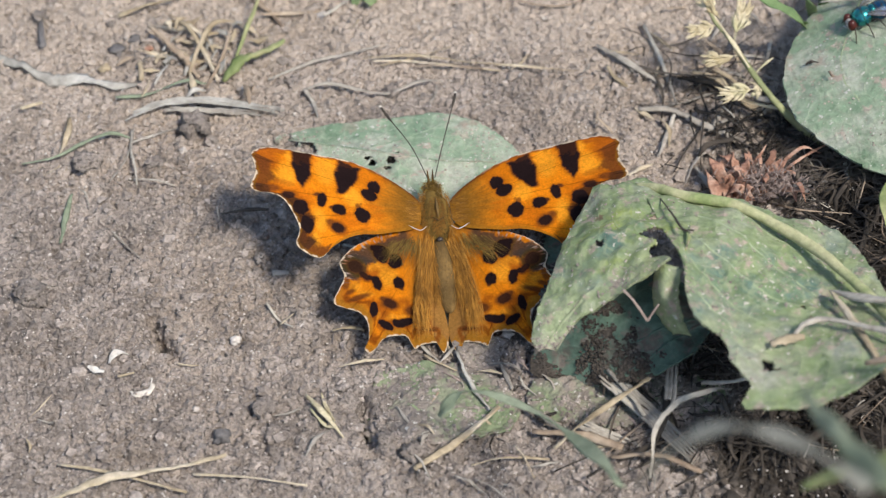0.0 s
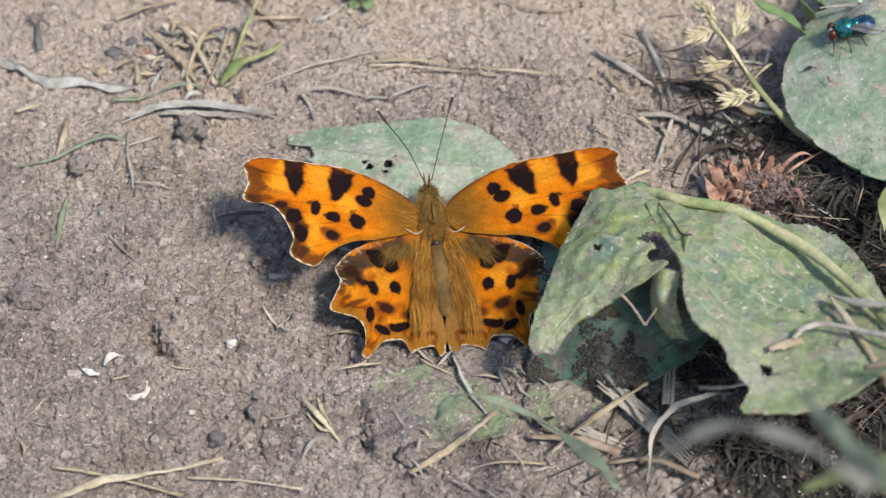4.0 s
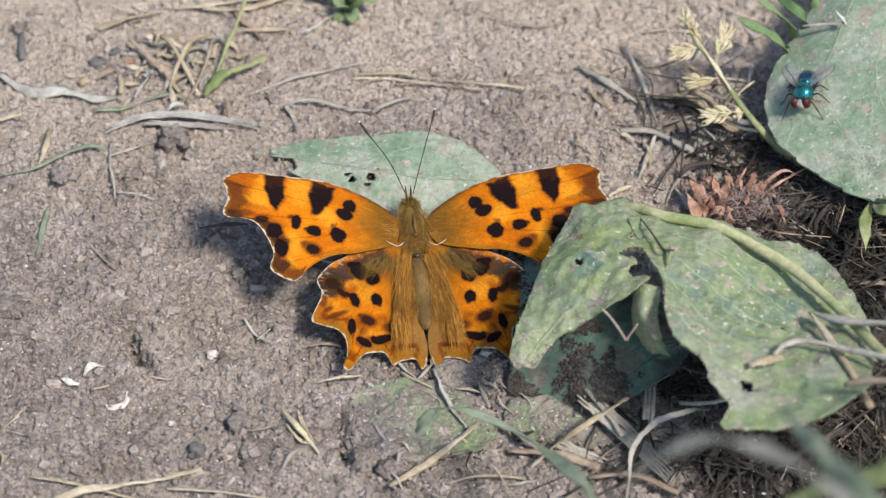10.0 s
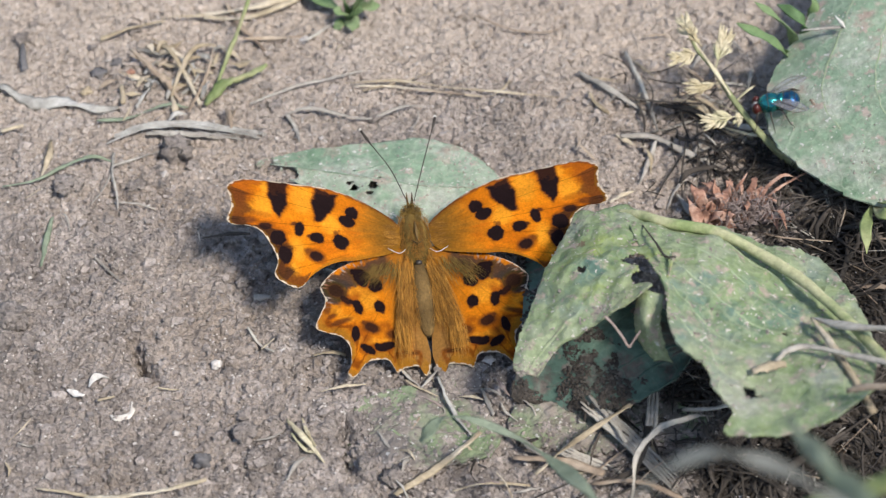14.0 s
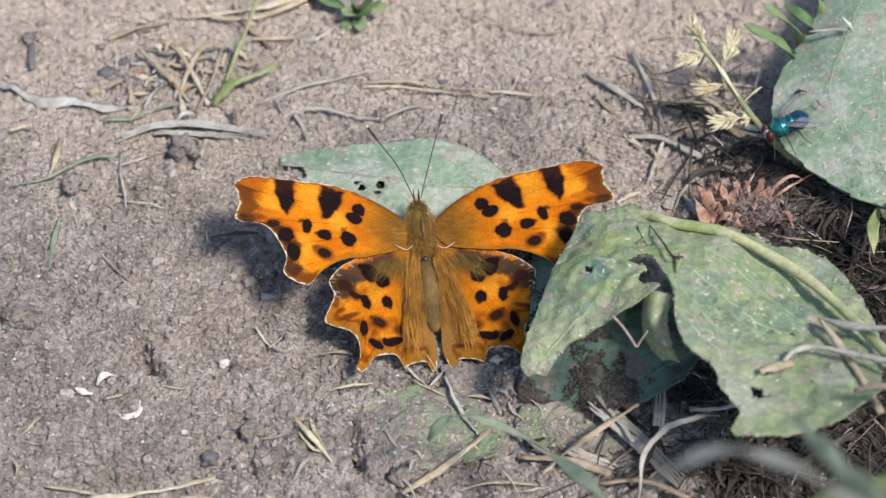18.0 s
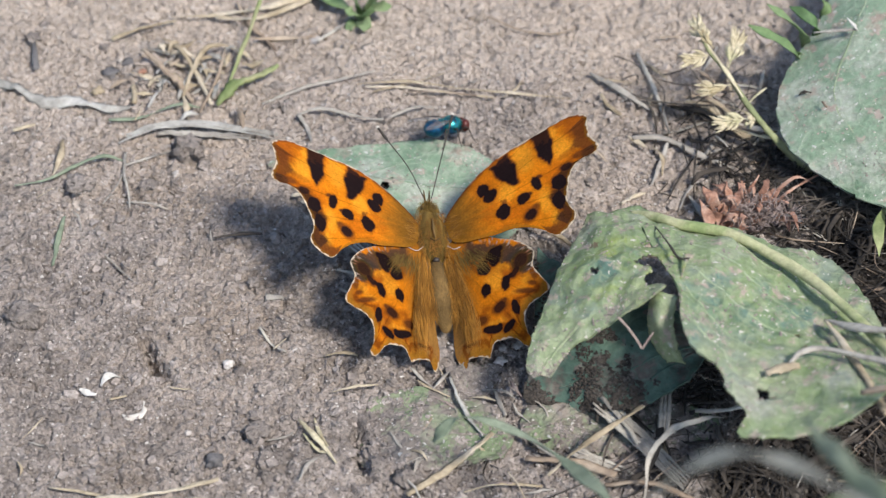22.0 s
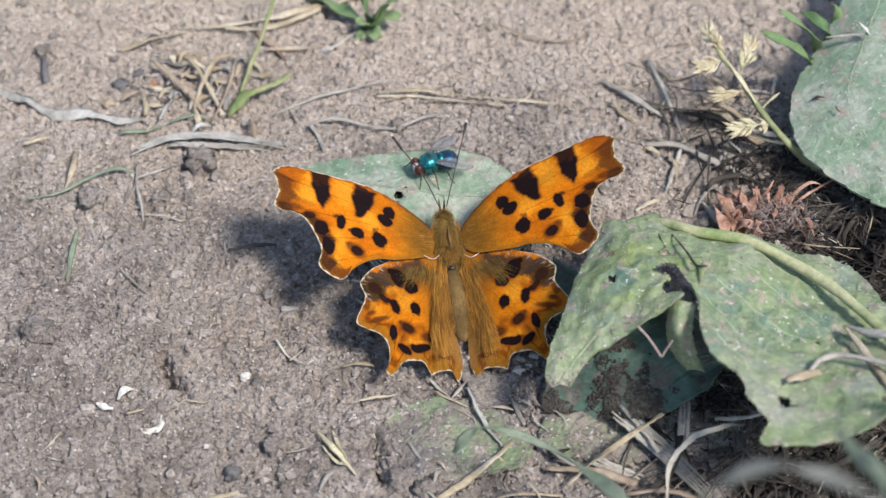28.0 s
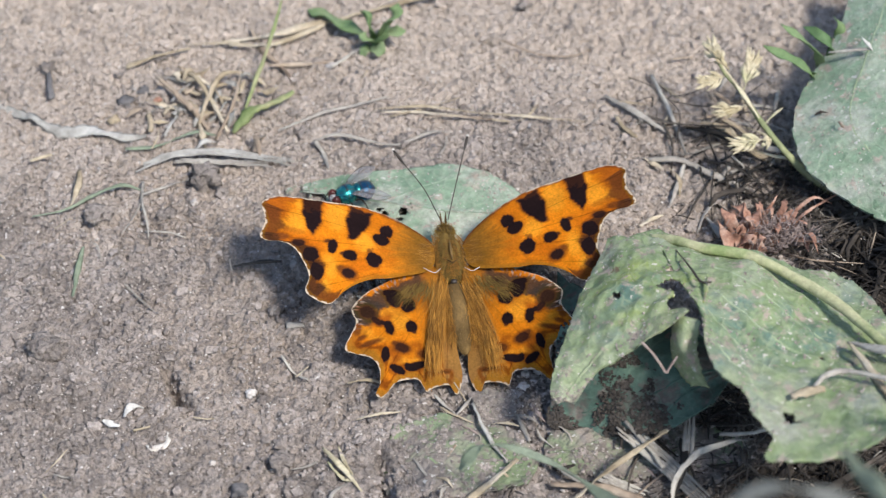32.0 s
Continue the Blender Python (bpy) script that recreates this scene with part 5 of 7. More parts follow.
def litter(mat, seed, share, label):
    """Dead grass tangled under the plants."""
    rnd = random.Random(seed)
    pieces = []
    spots = [((35.7, 22.5), 12, 8, 12), ((42.0, 14.2), 10, 8, 70), ((47.3, 3.8), 14, 12, 130), ((50.5, -4.1), 14, 12, 110), ((47.6, -34.3), 16, 12, 90), ((35.2, -35.1), 18, 7, 70),
             ((30.4, -24.3), 7, 6, 60), ((31.2, 27.6), 10, 9, 10), ((21.7, -34.3), 9, 8, 16)]
    for (cx, cy), sx, sy, n in spots:
        for k in range(int(n * share)):
            x, y = rnd.gauss(cx, sx * 0.5), rnd.gauss(cy, sy * 0.5)
            a, l = rnd.gauss(0.6, 1.1), rnd.uniform(1.2, 5) if rnd.random() < 0.55 else rnd.uniform(5, 13)
            dx, dy = math.cos(a) * l / 2, -math.sin(a) * l / 2
            z0, z1 = rnd.uniform(0.1, 1.6), rnd.uniform(0.1, 2.2)
            bend = rnd.uniform(-1.4, 1.4)
            pts = [(x - dx, y - dy, height(x - dx, y - dy) + z0), (x + bend, y + bend * 0.6, height(x, y) + (z0 + z1) / 2 + 0.4), (x + dx, y + dy, height(x + dx, y + dy) + z1)]
            w = rnd.uniform(0.10, 0.42) + (rnd.uniform(0.2, 0.8) if rnd.random() < 0.12 else 0.0)
            pieces.append(strand(pts, [w * rnd.uniform(0.3, 0.9), w, w * 0.8, w * rnd.uniform(0.1, 0.8)], 0.22, 5, 7, 0.16, k, fold=rnd.uniform(0, 0.3)))
    v, f = join(*pieces)
    ob = new("plant_litter", mesh("plant_litter", v, f, mat))
    tagged(ob, label, "litter", kind="stuff")


# the first tangle carries the painted shade of the gaps
litter(LITTER_SHADE, 21, 1.8, "tangle of dead grass under the plants, coloured near black as shade")
litter(STRAW_GREY, 22, 0.06, "grey dead grass tangled under the plants")
litter(STRAW_BROWN, 23, 0.07, "brown dead grass tangled under the plants")


# ---- clods, pebbles and chips ----
def stone(at, r, mat, name, label, group, seed, flat=0.7, lump=0.5):
    x, y = at
    v, f = ball((x, y, height(x, y) + r * flat * 0.45), (r, r * 0.9, r * flat), 14, 10, lump * 1.5, seed)
    thing(name, v, f, mat, label, name.split("_")[-1], group)


LUMP, PEB, CHIP = "rough grey-brown clod of dry soil", "small rounded pebble on the soil", "tiny pale stone chip on the soil"
stone((-35.4, 17.6), 2.1, CLOD, "soil_clod", "large rough clod of dry soil", "clods", 1.0, 0.95)
stone((-33.2, 15.5), 0.9, CLOD, "soil_clod", LUMP, "clods", 2.0)
stone((-45.5, 36.4), 1.0, STONE_DARK, "pebble", "dark grey pebble on the soil", "pebbles", 3.0, 0.6)
stone((-47.8, 34.4), 1.1, STONE_DARK, "pebble", "dark grey pebble on the soil", "pebbles", 4.0, 0.5)
stone((-43.4, 34.4), 0.6, RUST, "pebble", "small reddish pebble on the soil", "pebbles", 5.0)
stone((-28.1, -33.8), 1.0, STONE_DARK, "pebble", "dark grey pebble on the soil", "pebbles", 6.0)
stone((-16.2, -11.5), 1.1, CLOD, "soil_clod", "pale brown clod beside the wing's shadow", "clods", 6.5, 0.7)
stone((-25.4, -5.4), 0.8, CLOD, "soil_clod", LUMP, "clods", 7.0, 0.5)
stone((-27.6, -19.3), 0.65, STONE_PALE, "pebble", CHIP, "stone chips", 8.0)
stone((8.0, 26.9), 0.55, STONE_PALE, "pebble", CHIP, "stone chips", 9.0)
stone((-31.6, -29.2), 0.4, STONE_PALE, "pebble", CHIP, "stone chips", 10.0)
stone((-36.7, 13.4), 0.5, STONE_PALE, "pebble", CHIP, "stone chips", 11.0)
stone((-49.0, 30.1), 0.8, STRAW, "pebble", "tan pebble on the soil", "pebbles", 12.0, 0.5)
stone((-23.5, -29.8), 1.6, CLOD, "soil_clod", LUMP, "clods", 13.0, 0.5)
stone((-53.1, -11.7), 2.0, CLOD, "soil_clod", LUMP, "clods", 14.0, 0.6)
stone((-40.0, 11.1), 1.1, CLOD, "soil_clod", LUMP, "clods", 15.0, 0.5)
stone((-49.0, 11.1), 1.8, CLOD, "soil_clod", LUMP, "clods", 16.0, 0.4)
stone((-19.4, 40.9), 0.8, STONE_PALE, "pebble", "pale pebble on the soil", "pebbles", 17.0)
stone((-9.5, 24.7), 1.2, CLOD, "soil_clod", LUMP, "clods", 18.0, 0.5)
stone((-6.0, -36.4), 1.5, CLOD, "soil_clod", "flat clod of dry soil", "clods", 19.0, 0.45)
stone((-9.3, -34.7), 0.9, CLOD, "soil_clod", LUMP, "clods", 20.0, 0.5)
stone((43.2, 5.3), 1.6, STONE_DARK, "pebble", "flat dark grey stone", "pebbles", 21.0, 0.4)
stone((45.5, 6.4), 1.2, STONE_DARK, "pebble", "flat dark grey stone", "pebbles", 22.0, 0.4)
for k, at in enumerate(((6.3, -17.4), (5.0, -18.6), (3.9, -19.7), (5.3, -16.5), (7.1, -16.3), (3.2, -20.3))):
    stone(at, 0.55 + 0.08 * (k % 3), STONE_PALE, "pebble", "pale pebble beside the butterfly's hind wing", "stone chips", 30.0 + k, 0.6)
rnd = random.Random(77)
for k in range(46):
    x, y = rnd.uniform(-66, 22), rnd.uniform(-38, 56)
    stone((x, y), rnd.uniform(0.4, 1.1), CLOD, "soil_clod", LUMP, "clods", 50.0 + k, 0.55)
for k in range(40):
    x, y = rnd.uniform(-66, 30), rnd.uniform(-38, 56)
    stone((x, y), rnd.uniform(0.13, 0.3), STONE_PALE, "pebble", CHIP, "stone chips", 120.0 + k, 0.6)


def shell_bits():
    x, y = (-38.4, -25.6)
    z = height(x, y)
    ring = [(x + 1.5 * math.cos(a), y + 1.5 * math.sin(a), z + 0.5 + 0.3 * math.sin(a)) for a in (-2.4, -1.8, -1.0, -0.3, 0.5)]
    v, f = strand(ring, [0.2, 0.75, 0.9, 0.7, 0.2], 0.35, 8, 20, 0.02, 1)
    thing("shell_fragment", v, f, SHELL, "curved white fragment of a snail shell", "shell", "shell fragments")
    v, f = strand([(*(-42.3, -22.7), 0.3), (*(-41.7, -21.1), 0.5), (*(-40.2, -21.3), 0.3)], [0.5, 1.2, 0.3], 0.25, 8, 12, 0.05, 2, True, 0.3)
    thing("shell_fragment", v, f, SHELL, "creamy fragment of a seed case", "shell", "shell fragments")
    v, f = strand([(*(-44.9, -23.1), 0.3), (*(-43.9, -23.7), 0.4), (*(-42.8, -24.1), 0.3)], [0.3, 1.0, 0.4], 0.3, 8, 12, 0.05, 3, True)
    thing("shell_fragment", v, f, SHELL, "creamy fragment of a seed case", "shell", "shell fragments")
    v, f = strand([(*(-41.1, -25.0), 0.3), (*(-39.1, -24.7), 0.3)], [0.35, 0.3], 0.6, 6, 6, 0.05, 4, True)
    thing("straw", v, f, STRAW, "short pale bit of straw", "straw", "straws")


shell_bits()


# ---- the butterfly ----
FORE = [(0.4, 3.5), (1.35, 4.6), (3.7, 6.1), (6.5, 7.3), (10.4, 8.0), (14.7, 8.1), (18.2, 8.15), (20.0, 8.1), (21.4, 7.5), (22.3, 6.6), (22.1, 5.1),
        (22.0, 3.8), (22.5, 2.4), (22.7, 1.5), (21.9, 1.05), (20.6, 1.15), (19.2, 0.95), (18.2, 0.15), (17.4, -1.5), (16.9, -3.5), (17.4, -5.5),
        (16.1, -6.55), (14.7, -7.0), (13.8, -6.4), (12.8, -5.1), (10.9, -3.5), (8.7, -2.45), (5.8, -1.85), (1.2, 0.0)]
HIND = [(1.0, 1.0), (4.8, -0.4), (7.0, -1.7), (9.1, -2.9), (10.4, -4.1), (11.5, -5.75), (11.1, -7.5), (11.8, -9.2), (12.65, -11.2), (11.2, -11.8),
        (9.6, -12.3), (8.75, -13.65), (8.8, -15.8), (9.35, -17.1), (8.5, -17.45), (6.9, -15.6), (5.5, -15.1), (4.15, -15.1), (3.5, -16.3), (3.2, -16.75),
        (2.3, -16.2), (0.45, -15.8), (-0.2, -16.9), (-0.75, -16.5), (-1.3, -14.2), (-1.0, -11.0), (-0.7, -6.3), (-0.3, -0.6)]
# spots: place, half sizes, lean in degrees, depth of colour
FORE_SPOTS = [(6.6, 4.75, 0.78, 0.88, 0, 1.0), (7.4, 3.35, 0.98, 0.84, 10, 1.0), (7.0, 4.1, 0.5, 0.5, 50, 1.0), (13.65, 1.5, 0.62, 0.88, 10, 0.97), (14.35, 2.15, 0.42, 0.26, -30, 0.75),
              (11.5, 0.45, 0.85, 0.72, 0, 1.0), (12.35, 0.7, 0.5, 0.25, -10, 0.8), (8.5, 0.2, 0.95, 1.05, 0, 1.0), (8.95, 1.55, 0.36, 0.38, 0, 0.62), (8.6, 1.85, 0.2, 0.2, 0, 0.5),
              (11.9, -2.2, 1.15, 0.85, 15, 0.88), (12.7, -1.7, 0.7, 0.5, 20, 0.6), (15.85, -2.5, 0.80, 1.30, 5, 0.98), (16.5, -0.05, 0.95, 1.10, 25, 0.94), (18.0, 1.35, 1.15, 0.62, -15, 0.85),
              (20.2, 1.9, 1.2, 0.50, -10, 0.6), (16.4, -4.4, 0.5, 0.9, 0, 0.55)]
HIND_SPOTS = [(6.1, -4.0, 1.05, 1.10, 20, 1.0), (6.9, -3.2, 0.8, 0.6, 0, 0.9), (4.5, -4.9, 0.80, 1.10, 10, 0.95), (9.6, -6.1, 1.35, 1.1, 30, 0.80), (8.6, -7.2, 1.0, 0.55, 35, 0.85), (7.1, -8.0, 0.58, 0.95, -15, 0.93),
              (7.8, -7.4, 0.6, 0.40, 20, 0.88), (4.4, -8.0, 0.68, 0.80, 10, 0.96), (4.1, -8.6, 0.30, 0.40, 0, 0.8), (9.6, -10.3, 1.5, 0.35, -22, 0.66), (10.5, -9.6, 0.7, 0.3, -30, 0.6), (7.85, -11.8, 0.50, 1.05, 8, 0.98),
              (5.8, -10.9, 1.20, 0.80, 10, 0.84), (6.5, -10.4, 0.5, 0.45, 0, 0.7), (3.1, -11.6, 0.95, 0.70, 0, 0.72), (6.5, -13.8, 0.95, 0.50, 24, 0.96), (4.3, -13.3, 1.30, 0.52, -18, 0.97), (5.2, -13.2, 0.5, 0.4, 0, 0.9),
              (1.3, -14.1, 1.20, 0.30, 0, 0.70), (0.4, -13.8, 0.5, 0.2, 0, 0.5), (11.0, -8.6, 0.5, 0.8, 20, 0.55)]
# the two dark bars that hang from the front edge
BARS = [[(17.0, 8.3), (13.0, 8.3), (14.0, 6.4), (15.1, 4.5), (15.3, 2.9), (16.1, 2.8), (16.7, 3.8), (17.15, 5.5)],
        [(11.9, 8.2), (8.4, 7.0), (8.7, 5.7), (9.7, 4.2), (10.7, 3.0), (11.7, 2.9), (12.3, 3.5), (11.85, 4.9), (11.75, 6.1)]]
ORANGE, YELLOW, DEEP, RUSTY, BROWNISH, BLACK = (np.array(c) for c in ((0.76, 0.228, 0.008), (0.90, 0.37, 0.026), (0.60, 0.155, 0.006), (0.36, 0.088, 0.007), (0.095, 0.030, 0.010), (0.016, 0.008, 0.008)))
OLIVE, CREAM, SMOKE, GOLD = (np.array(c) for c in ((0.185, 0.092, 0.014), (0.74, 0.62, 0.46), (0.13, 0.10, 0.085), (0.46, 0.20, 0.02)))
LIGHTS = {True: [(12.9, 6.0, 1.5, 2.3), (17.5, 7.1, 0.6, 0.9), (20.2, 3.7, 1.4, 0.9), (18.0, 4.3, 1.3, 1.6), (14.3, -1.5, 1.2, 1.6), (15.2, -4.6, 1.0, 1.4), (9.6, 2.6, 1.4, 1.2)],
          False: [(7.7, -5.8, 1.5, 1.0), (5.7, -7.0, 1.3, 1.6), (9.9, -8.8, 0.8, 0.6), (8.6, -9.8, 1.0, 0.5), (5.8, -12.6, 1.3, 0.45), (3.9, -12.5, 0.9, 0.35), (7.4, -12.6, 0.4, 0.6), (2.0, -13.5, 1.2, 0.35)]}


def step(a, b, x):
    t = max(0.0, min(1.0, (x - a) / (b - a)))
    return t * t * (3 - 2 * t)


def depth_in(poly, u, v):
    """How far inside a convex shape a place lies."""
    best, n = 1e9, len(poly)
    for k in range(n):
        (ax, ay), (bx, by) = poly[k], poly[(k + 1) % n]
        best = min(best, ((bx - ax) * (v - ay) - (by - ay) * (u - ax)) / math.hypot(bx - ax, by - ay))
    return best


def wing_colour(fore, u, v, edge, s):
    """The scales' colour at a place of the wing; edge: distance to the margin; s: how far along it."""
    q = Vector((u, v, 0.0 if fore else 40.0))
    w = 0.34 * noise.noise(q / 0.9) + 0.26 * noise.noise(q / 0.33)
    fine = 0.20 * noise.noise(q / 0.8) + 0.12 * noise.noise(q / 0.25)
    turn = math.atan2(v - 2.4, u + 1.5) if fore else math.atan2(v - 1.0, u + 1.0)
    streak = noise.noise(Vector((turn * 26, math.hypot(u, v) / 4, 7)))
    c = ORANGE + (DEEP - ORANGE) * step(-0.1, 0.5, noise.noise(q / 3.0) + 0.5 * streak)
    for x, y, rx, ry in LIGHTS[fore]:
        c = c + (YELLOW - c) * 0.68 * step(1.4, 0.5, math.hypot((u - x) / rx, (v - y) / ry) + 0.7 * w)
    dark = 0.0
    if fore:
        c = c + (OLIVE - c) * step(9.4, 2.6, u + 0.30 * abs(v - 2) + 1.6 * w + 1.2 * streak) * 0.92
        c = c + (DEEP * 0.8 - c) * step(2.8, 0.8, math.hypot(u - 7.0, (v - 6.2)) + w) * 0.6
        c = c + (RUSTY * 1.15 - c) * max(step(2.2, 1.2, edge + w) * step(17.3, 18.3, u) * step(2.5, 4.5, v), step(1.3, 0.6, math.hypot((u - 20.6) / 1.8, (v - 6.4) / 1.5) + 0.9 * w)) * 0.92
        c = c + (RUSTY - c) * step(1.3, 0.4, math.hypot((u - 18.6) / 1.5, (v - 2.9) / 0.5) + 1.2 * w) * 0.6
        rim = 0.30 < s < 0.80
        if rim:
            c = c + (RUSTY * 0.8 - c) * step(3.3, 2.0, edge + 1.6 * w + (0.6 if s > 0.7 else 0.0)) * 0.8
            c = c + (np.array((0.062, 0.024, 0.012)) - c) * step(2.6, 1.9, edge + 0.7 * w + 0.30 * math.sin(s * 95)) * (0.95 if 0.42 < s < 0.72 else 0.6)
            c = c + (GOLD * 0.5 - c) * step(0.6, 0.35, edge + 0.4 * w) * 0.65
        elif s <= 0.30:
            c = c + (BROWNISH * 1.3 - c) * step(0.6, 0.2, edge + 0.5 * w) * 0.75
        else:
            c = c + (GOLD * 0.7 - c) * step(0.9, 0.2, edge + 0.5 * w) * 0.7
        vein = abs(math.sin(turn * 17 + 0.4))
        c = c * (1 - 0.50 * step(0.09, 0.0, vein) * step(6, 10, u))
        for bar in BARS:
            d = depth_in(bar, u, v) + 0.9 * fine + 0.25 * w
            c = c + (np.minimum(RUSTY, c) - c) * 0.75 * step(-0.45, 0.0, d)
            dark = max(dark, step(-0.22, 0.08, d) * (0.98 if v < 6.3 + 2 * w + 0.3 * (12 - u if u < 13 else 0) else 0.86))
        spots = FORE_SPOTS
    else:
        c = c + (np.array((0.42, 0.165, 0.020)) - c) * step(4.0, 1.4, u + 0.9 * w + 1.1 * streak + 0.12 * (v + 6)) * 0.92
        c = c + (RUSTY * 1.1 - c) * 0.8 * step(-0.2, 0.3, noise.noise(q / 1.7 + Vector((5, 0, 0))) + 0.35 * streak) * step(4.6, 7.6, u)
        c = c + (RUSTY * 0.9 - c) * 0.8 * step(-0.1, 0.4, noise.noise(q / 1.3 + Vector((9, 2, 0))) + 0.3 * streak) * step(-9.2, -10.6, v)
        c = c + (np.array((0.36, 0.19, 0.055)) - c) * step(1.6, 0.2, u + 0.6 * w + 0.5 * streak) * step(-7, -11, v) * 0.8
        rim = 0.10 < s < 0.84
        ahead = min(abs(v + 0.6 + 0.46 * u), 3.0)
        c = c + (np.array((0.05, 0.04, 0.032)) - c) * step(1.7, 0.9, ahead + 1.6 * w) * step(1.5, 3.0, u) * 0.9
        c = c + (np.array((0.055, 0.042, 0.032)) - c) * step(1.3, 0.65, math.hypot((u - 9.9) / 1.8, (v + 6.1) / 1.7) + 1.0 * w) * 0.9
        if rim:
            c = c + (GOLD * 0.85 - c) * step(1.9, 0.6, edge + 1.2 * w) * 0.85 * step(0.2, 0.3, s)
            c = c + (RUSTY * 0.6 - c) * step(0.6, 0.15, abs(edge - 1.8 + 1.2 * w)) * 0.8 * step(0.2, 0.3, s)
        smoky = step(1.25, 0.7, math.hypot(((u - 9.6) + 0.5 * (v + 6.3)) / 1.5, (v + 6.3) / 1.7) + 0.9 * w)
        c = c + (np.array((0.060, 0.042, 0.032)) - c) * smoky * 0.88
        if s < 0.25 and edge < 1.3:
            c = c + (np.array((0.42, 0.36, 0.31)) - c) * step(0.1, 0.45, noise.noise(Vector((s * 210, edge * 0.9, 3))) - 0.05) * step(1.3, 0.5, edge)
        c = c * (1 - 0.40 * step(0.10, 0.0, abs(math.sin(turn * 15))) * step(-4, -8, v))
        spots = HIND_SPOTS
    for x, y, rx, ry, lean, deep in spots:
        ca, sa = math.cos(radians(lean)), math.sin(radians(lean))
        dx, dy = u - x, v - y
        d = math.hypot((dx * ca + dy * sa) / rx, (dy * ca - dx * sa) / ry) + (0.7 * fine + 0.2 * w) / max(rx, 0.6)
        c = c + (np.minimum(RUSTY * 0.9, c) - c) * 0.65 * step(1.45, 1.05, d) * min(1.0, max(rx, ry))
        dark = max(dark, deep * step(1.15, 0.97 if deep > 0.9 else 0.62, d))
    c = c + ((BROWNISH * 1.1 + (BLACK - BROWNISH * 1.1) * step(0.55, 0.92, dark)) - c) * min(1.0, dark * 1.12)
    if rim or s <= 0.30:
        wide = (0.36 if rim else 0.36) * (0.75 + 0.5 * noise.noise(Vector((s * 40, 2, 1))))
        c = c + (CREAM - c) * step(wide, wide * 0.45, edge + 0.2 * w + (0.12 if math.sin(s * 260) > 0.3 else 0.0)) * (0.95 if rim else 0.8 * step(0.06, 0.14, s))
    return c * (1 + 0.12 * noise.noise(q / 0.16)) * (1.0 if fore else 0.82)


SCALES = {}


def wing(name, outline, centre, fore, side, parent, label):
    """A wing as a fan round a place inside it; the hinge is at the origin."""
    n, rings = 420, 80
    pts = smooth_line(outline + outline[:1], n)[:-1]
    base = 2.5 if fore else -1.0
    verts, colours = [(side * centre[0], centre[1] - base, 0.0)], [wing_colour(fore, *centre, 5.0, 0.5)]
    known = SCALES.get(fore)
    for r in range(1, rings + 1):
        k = 1 - (1 - r / rings) ** 1.25
        for i, p in enumerate(pts):
            u, v = centre[0] + (p[0] - centre[0]) * k, centre[1] + (p[1] - centre[1]) * k
            away = (1 - k) * math.hypot(p[0] - centre[0], p[1] - centre[1])
            z = 0.10 * math.sin(math.atan2(v - 2.4, u + 1.5) * 17) * step(2, 8, math.hypot(u, v)) + 0.25 * noise.noise(Vector((u / 6, v / 6, 2))) * step(2, 12, u)
            z += -0.006 * (v - base) ** 2 * (0.0 if fore else 0.35) - (0.0 if fore else 0.35)
            verts.append((side * u, v - base, z))
            if not known:
                colours.append(wing_colour(fore, u, v, away, i / n))
    colours = SCALES.setdefault(fore, colours)
    faces = [(0, 1 + i, 1 + (i + 1) % n) for i in range(n)]
    for r in range(rings - 1):
        for i in range(n):
            a, b = 1 + r * n + i, 1 + r * n + (i + 1) % n
            faces.append((a, a + n, b + n, b))
    m = len(verts)
    under = [(x, y, z - 0.07) for x, y, z in verts]
    rim = [(1 + (rings - 1) * n + i, 1 + (rings - 1) * n + i + m, 1 + (rings - 1) * n + (i + 1) % n + m, 1 + (rings - 1) * n + (i + 1) % n) for i in range(n)]
    faces = faces + [tuple(k + m for k in q[::-1]) for q in faces] + rim
    ob = part(name, verts + under, faces, WING, parent, label)
    at = ob.data.color_attributes.new("pattern", "FLOAT_COLOR", "POINT")
    dull = [tuple(np.array((0.16, 0.10, 0.05)) * (0.7 + 0.3 * (k % 3) / 2)) for k in range(m)]
    flat = np.ones((2 * m, 4), np.float32)
    flat[:, :3] = np.array([tuple(c) for c in colours] + dull)
    at.data.foreach_set("color", flat.ravel())
    return ob


def hairs(spots, seed, long, wide, mess=0.25):
    """Fine tapering hairs: (root, way, count, spread) each."""
    rnd = random.Random(seed)
    verts, faces = [], []
    for root, way, count, spread in spots:
        for k in range(count):
            b = Vector(root) + Vector((rnd.uniform(-1, 1) * spread[0], rnd.uniform(-1, 1) * spread[1], rnd.uniform(-1, 1) * spread[2]))
            d = (Vector(way).normalized() + Vector((rnd.gauss(0, mess), rnd.gauss(0, mess), rnd.gauss(0, mess * 0.7)))).normalized() * long * rnd.uniform(0.5, 1.1)
            side = d.cross(Vector((0, 0, 1)))
            side = (side.normalized() if side.length > 1e-4 else Vector((1, 0, 0))) * wide * rnd.uniform(0.6, 1.2)
            mid = b + d * 0.55 + Vector((0, 0, 0.06 * long))
            o = len(verts)
            verts += [tuple(b - side), tuple(b + side), tuple(mid + side * 0.7), tuple(mid - side * 0.7), tuple(b + d)]
            faces += [(o, o + 1, o + 2, o + 3), (o + 3, o + 2, o + 4)]
    return verts, faces


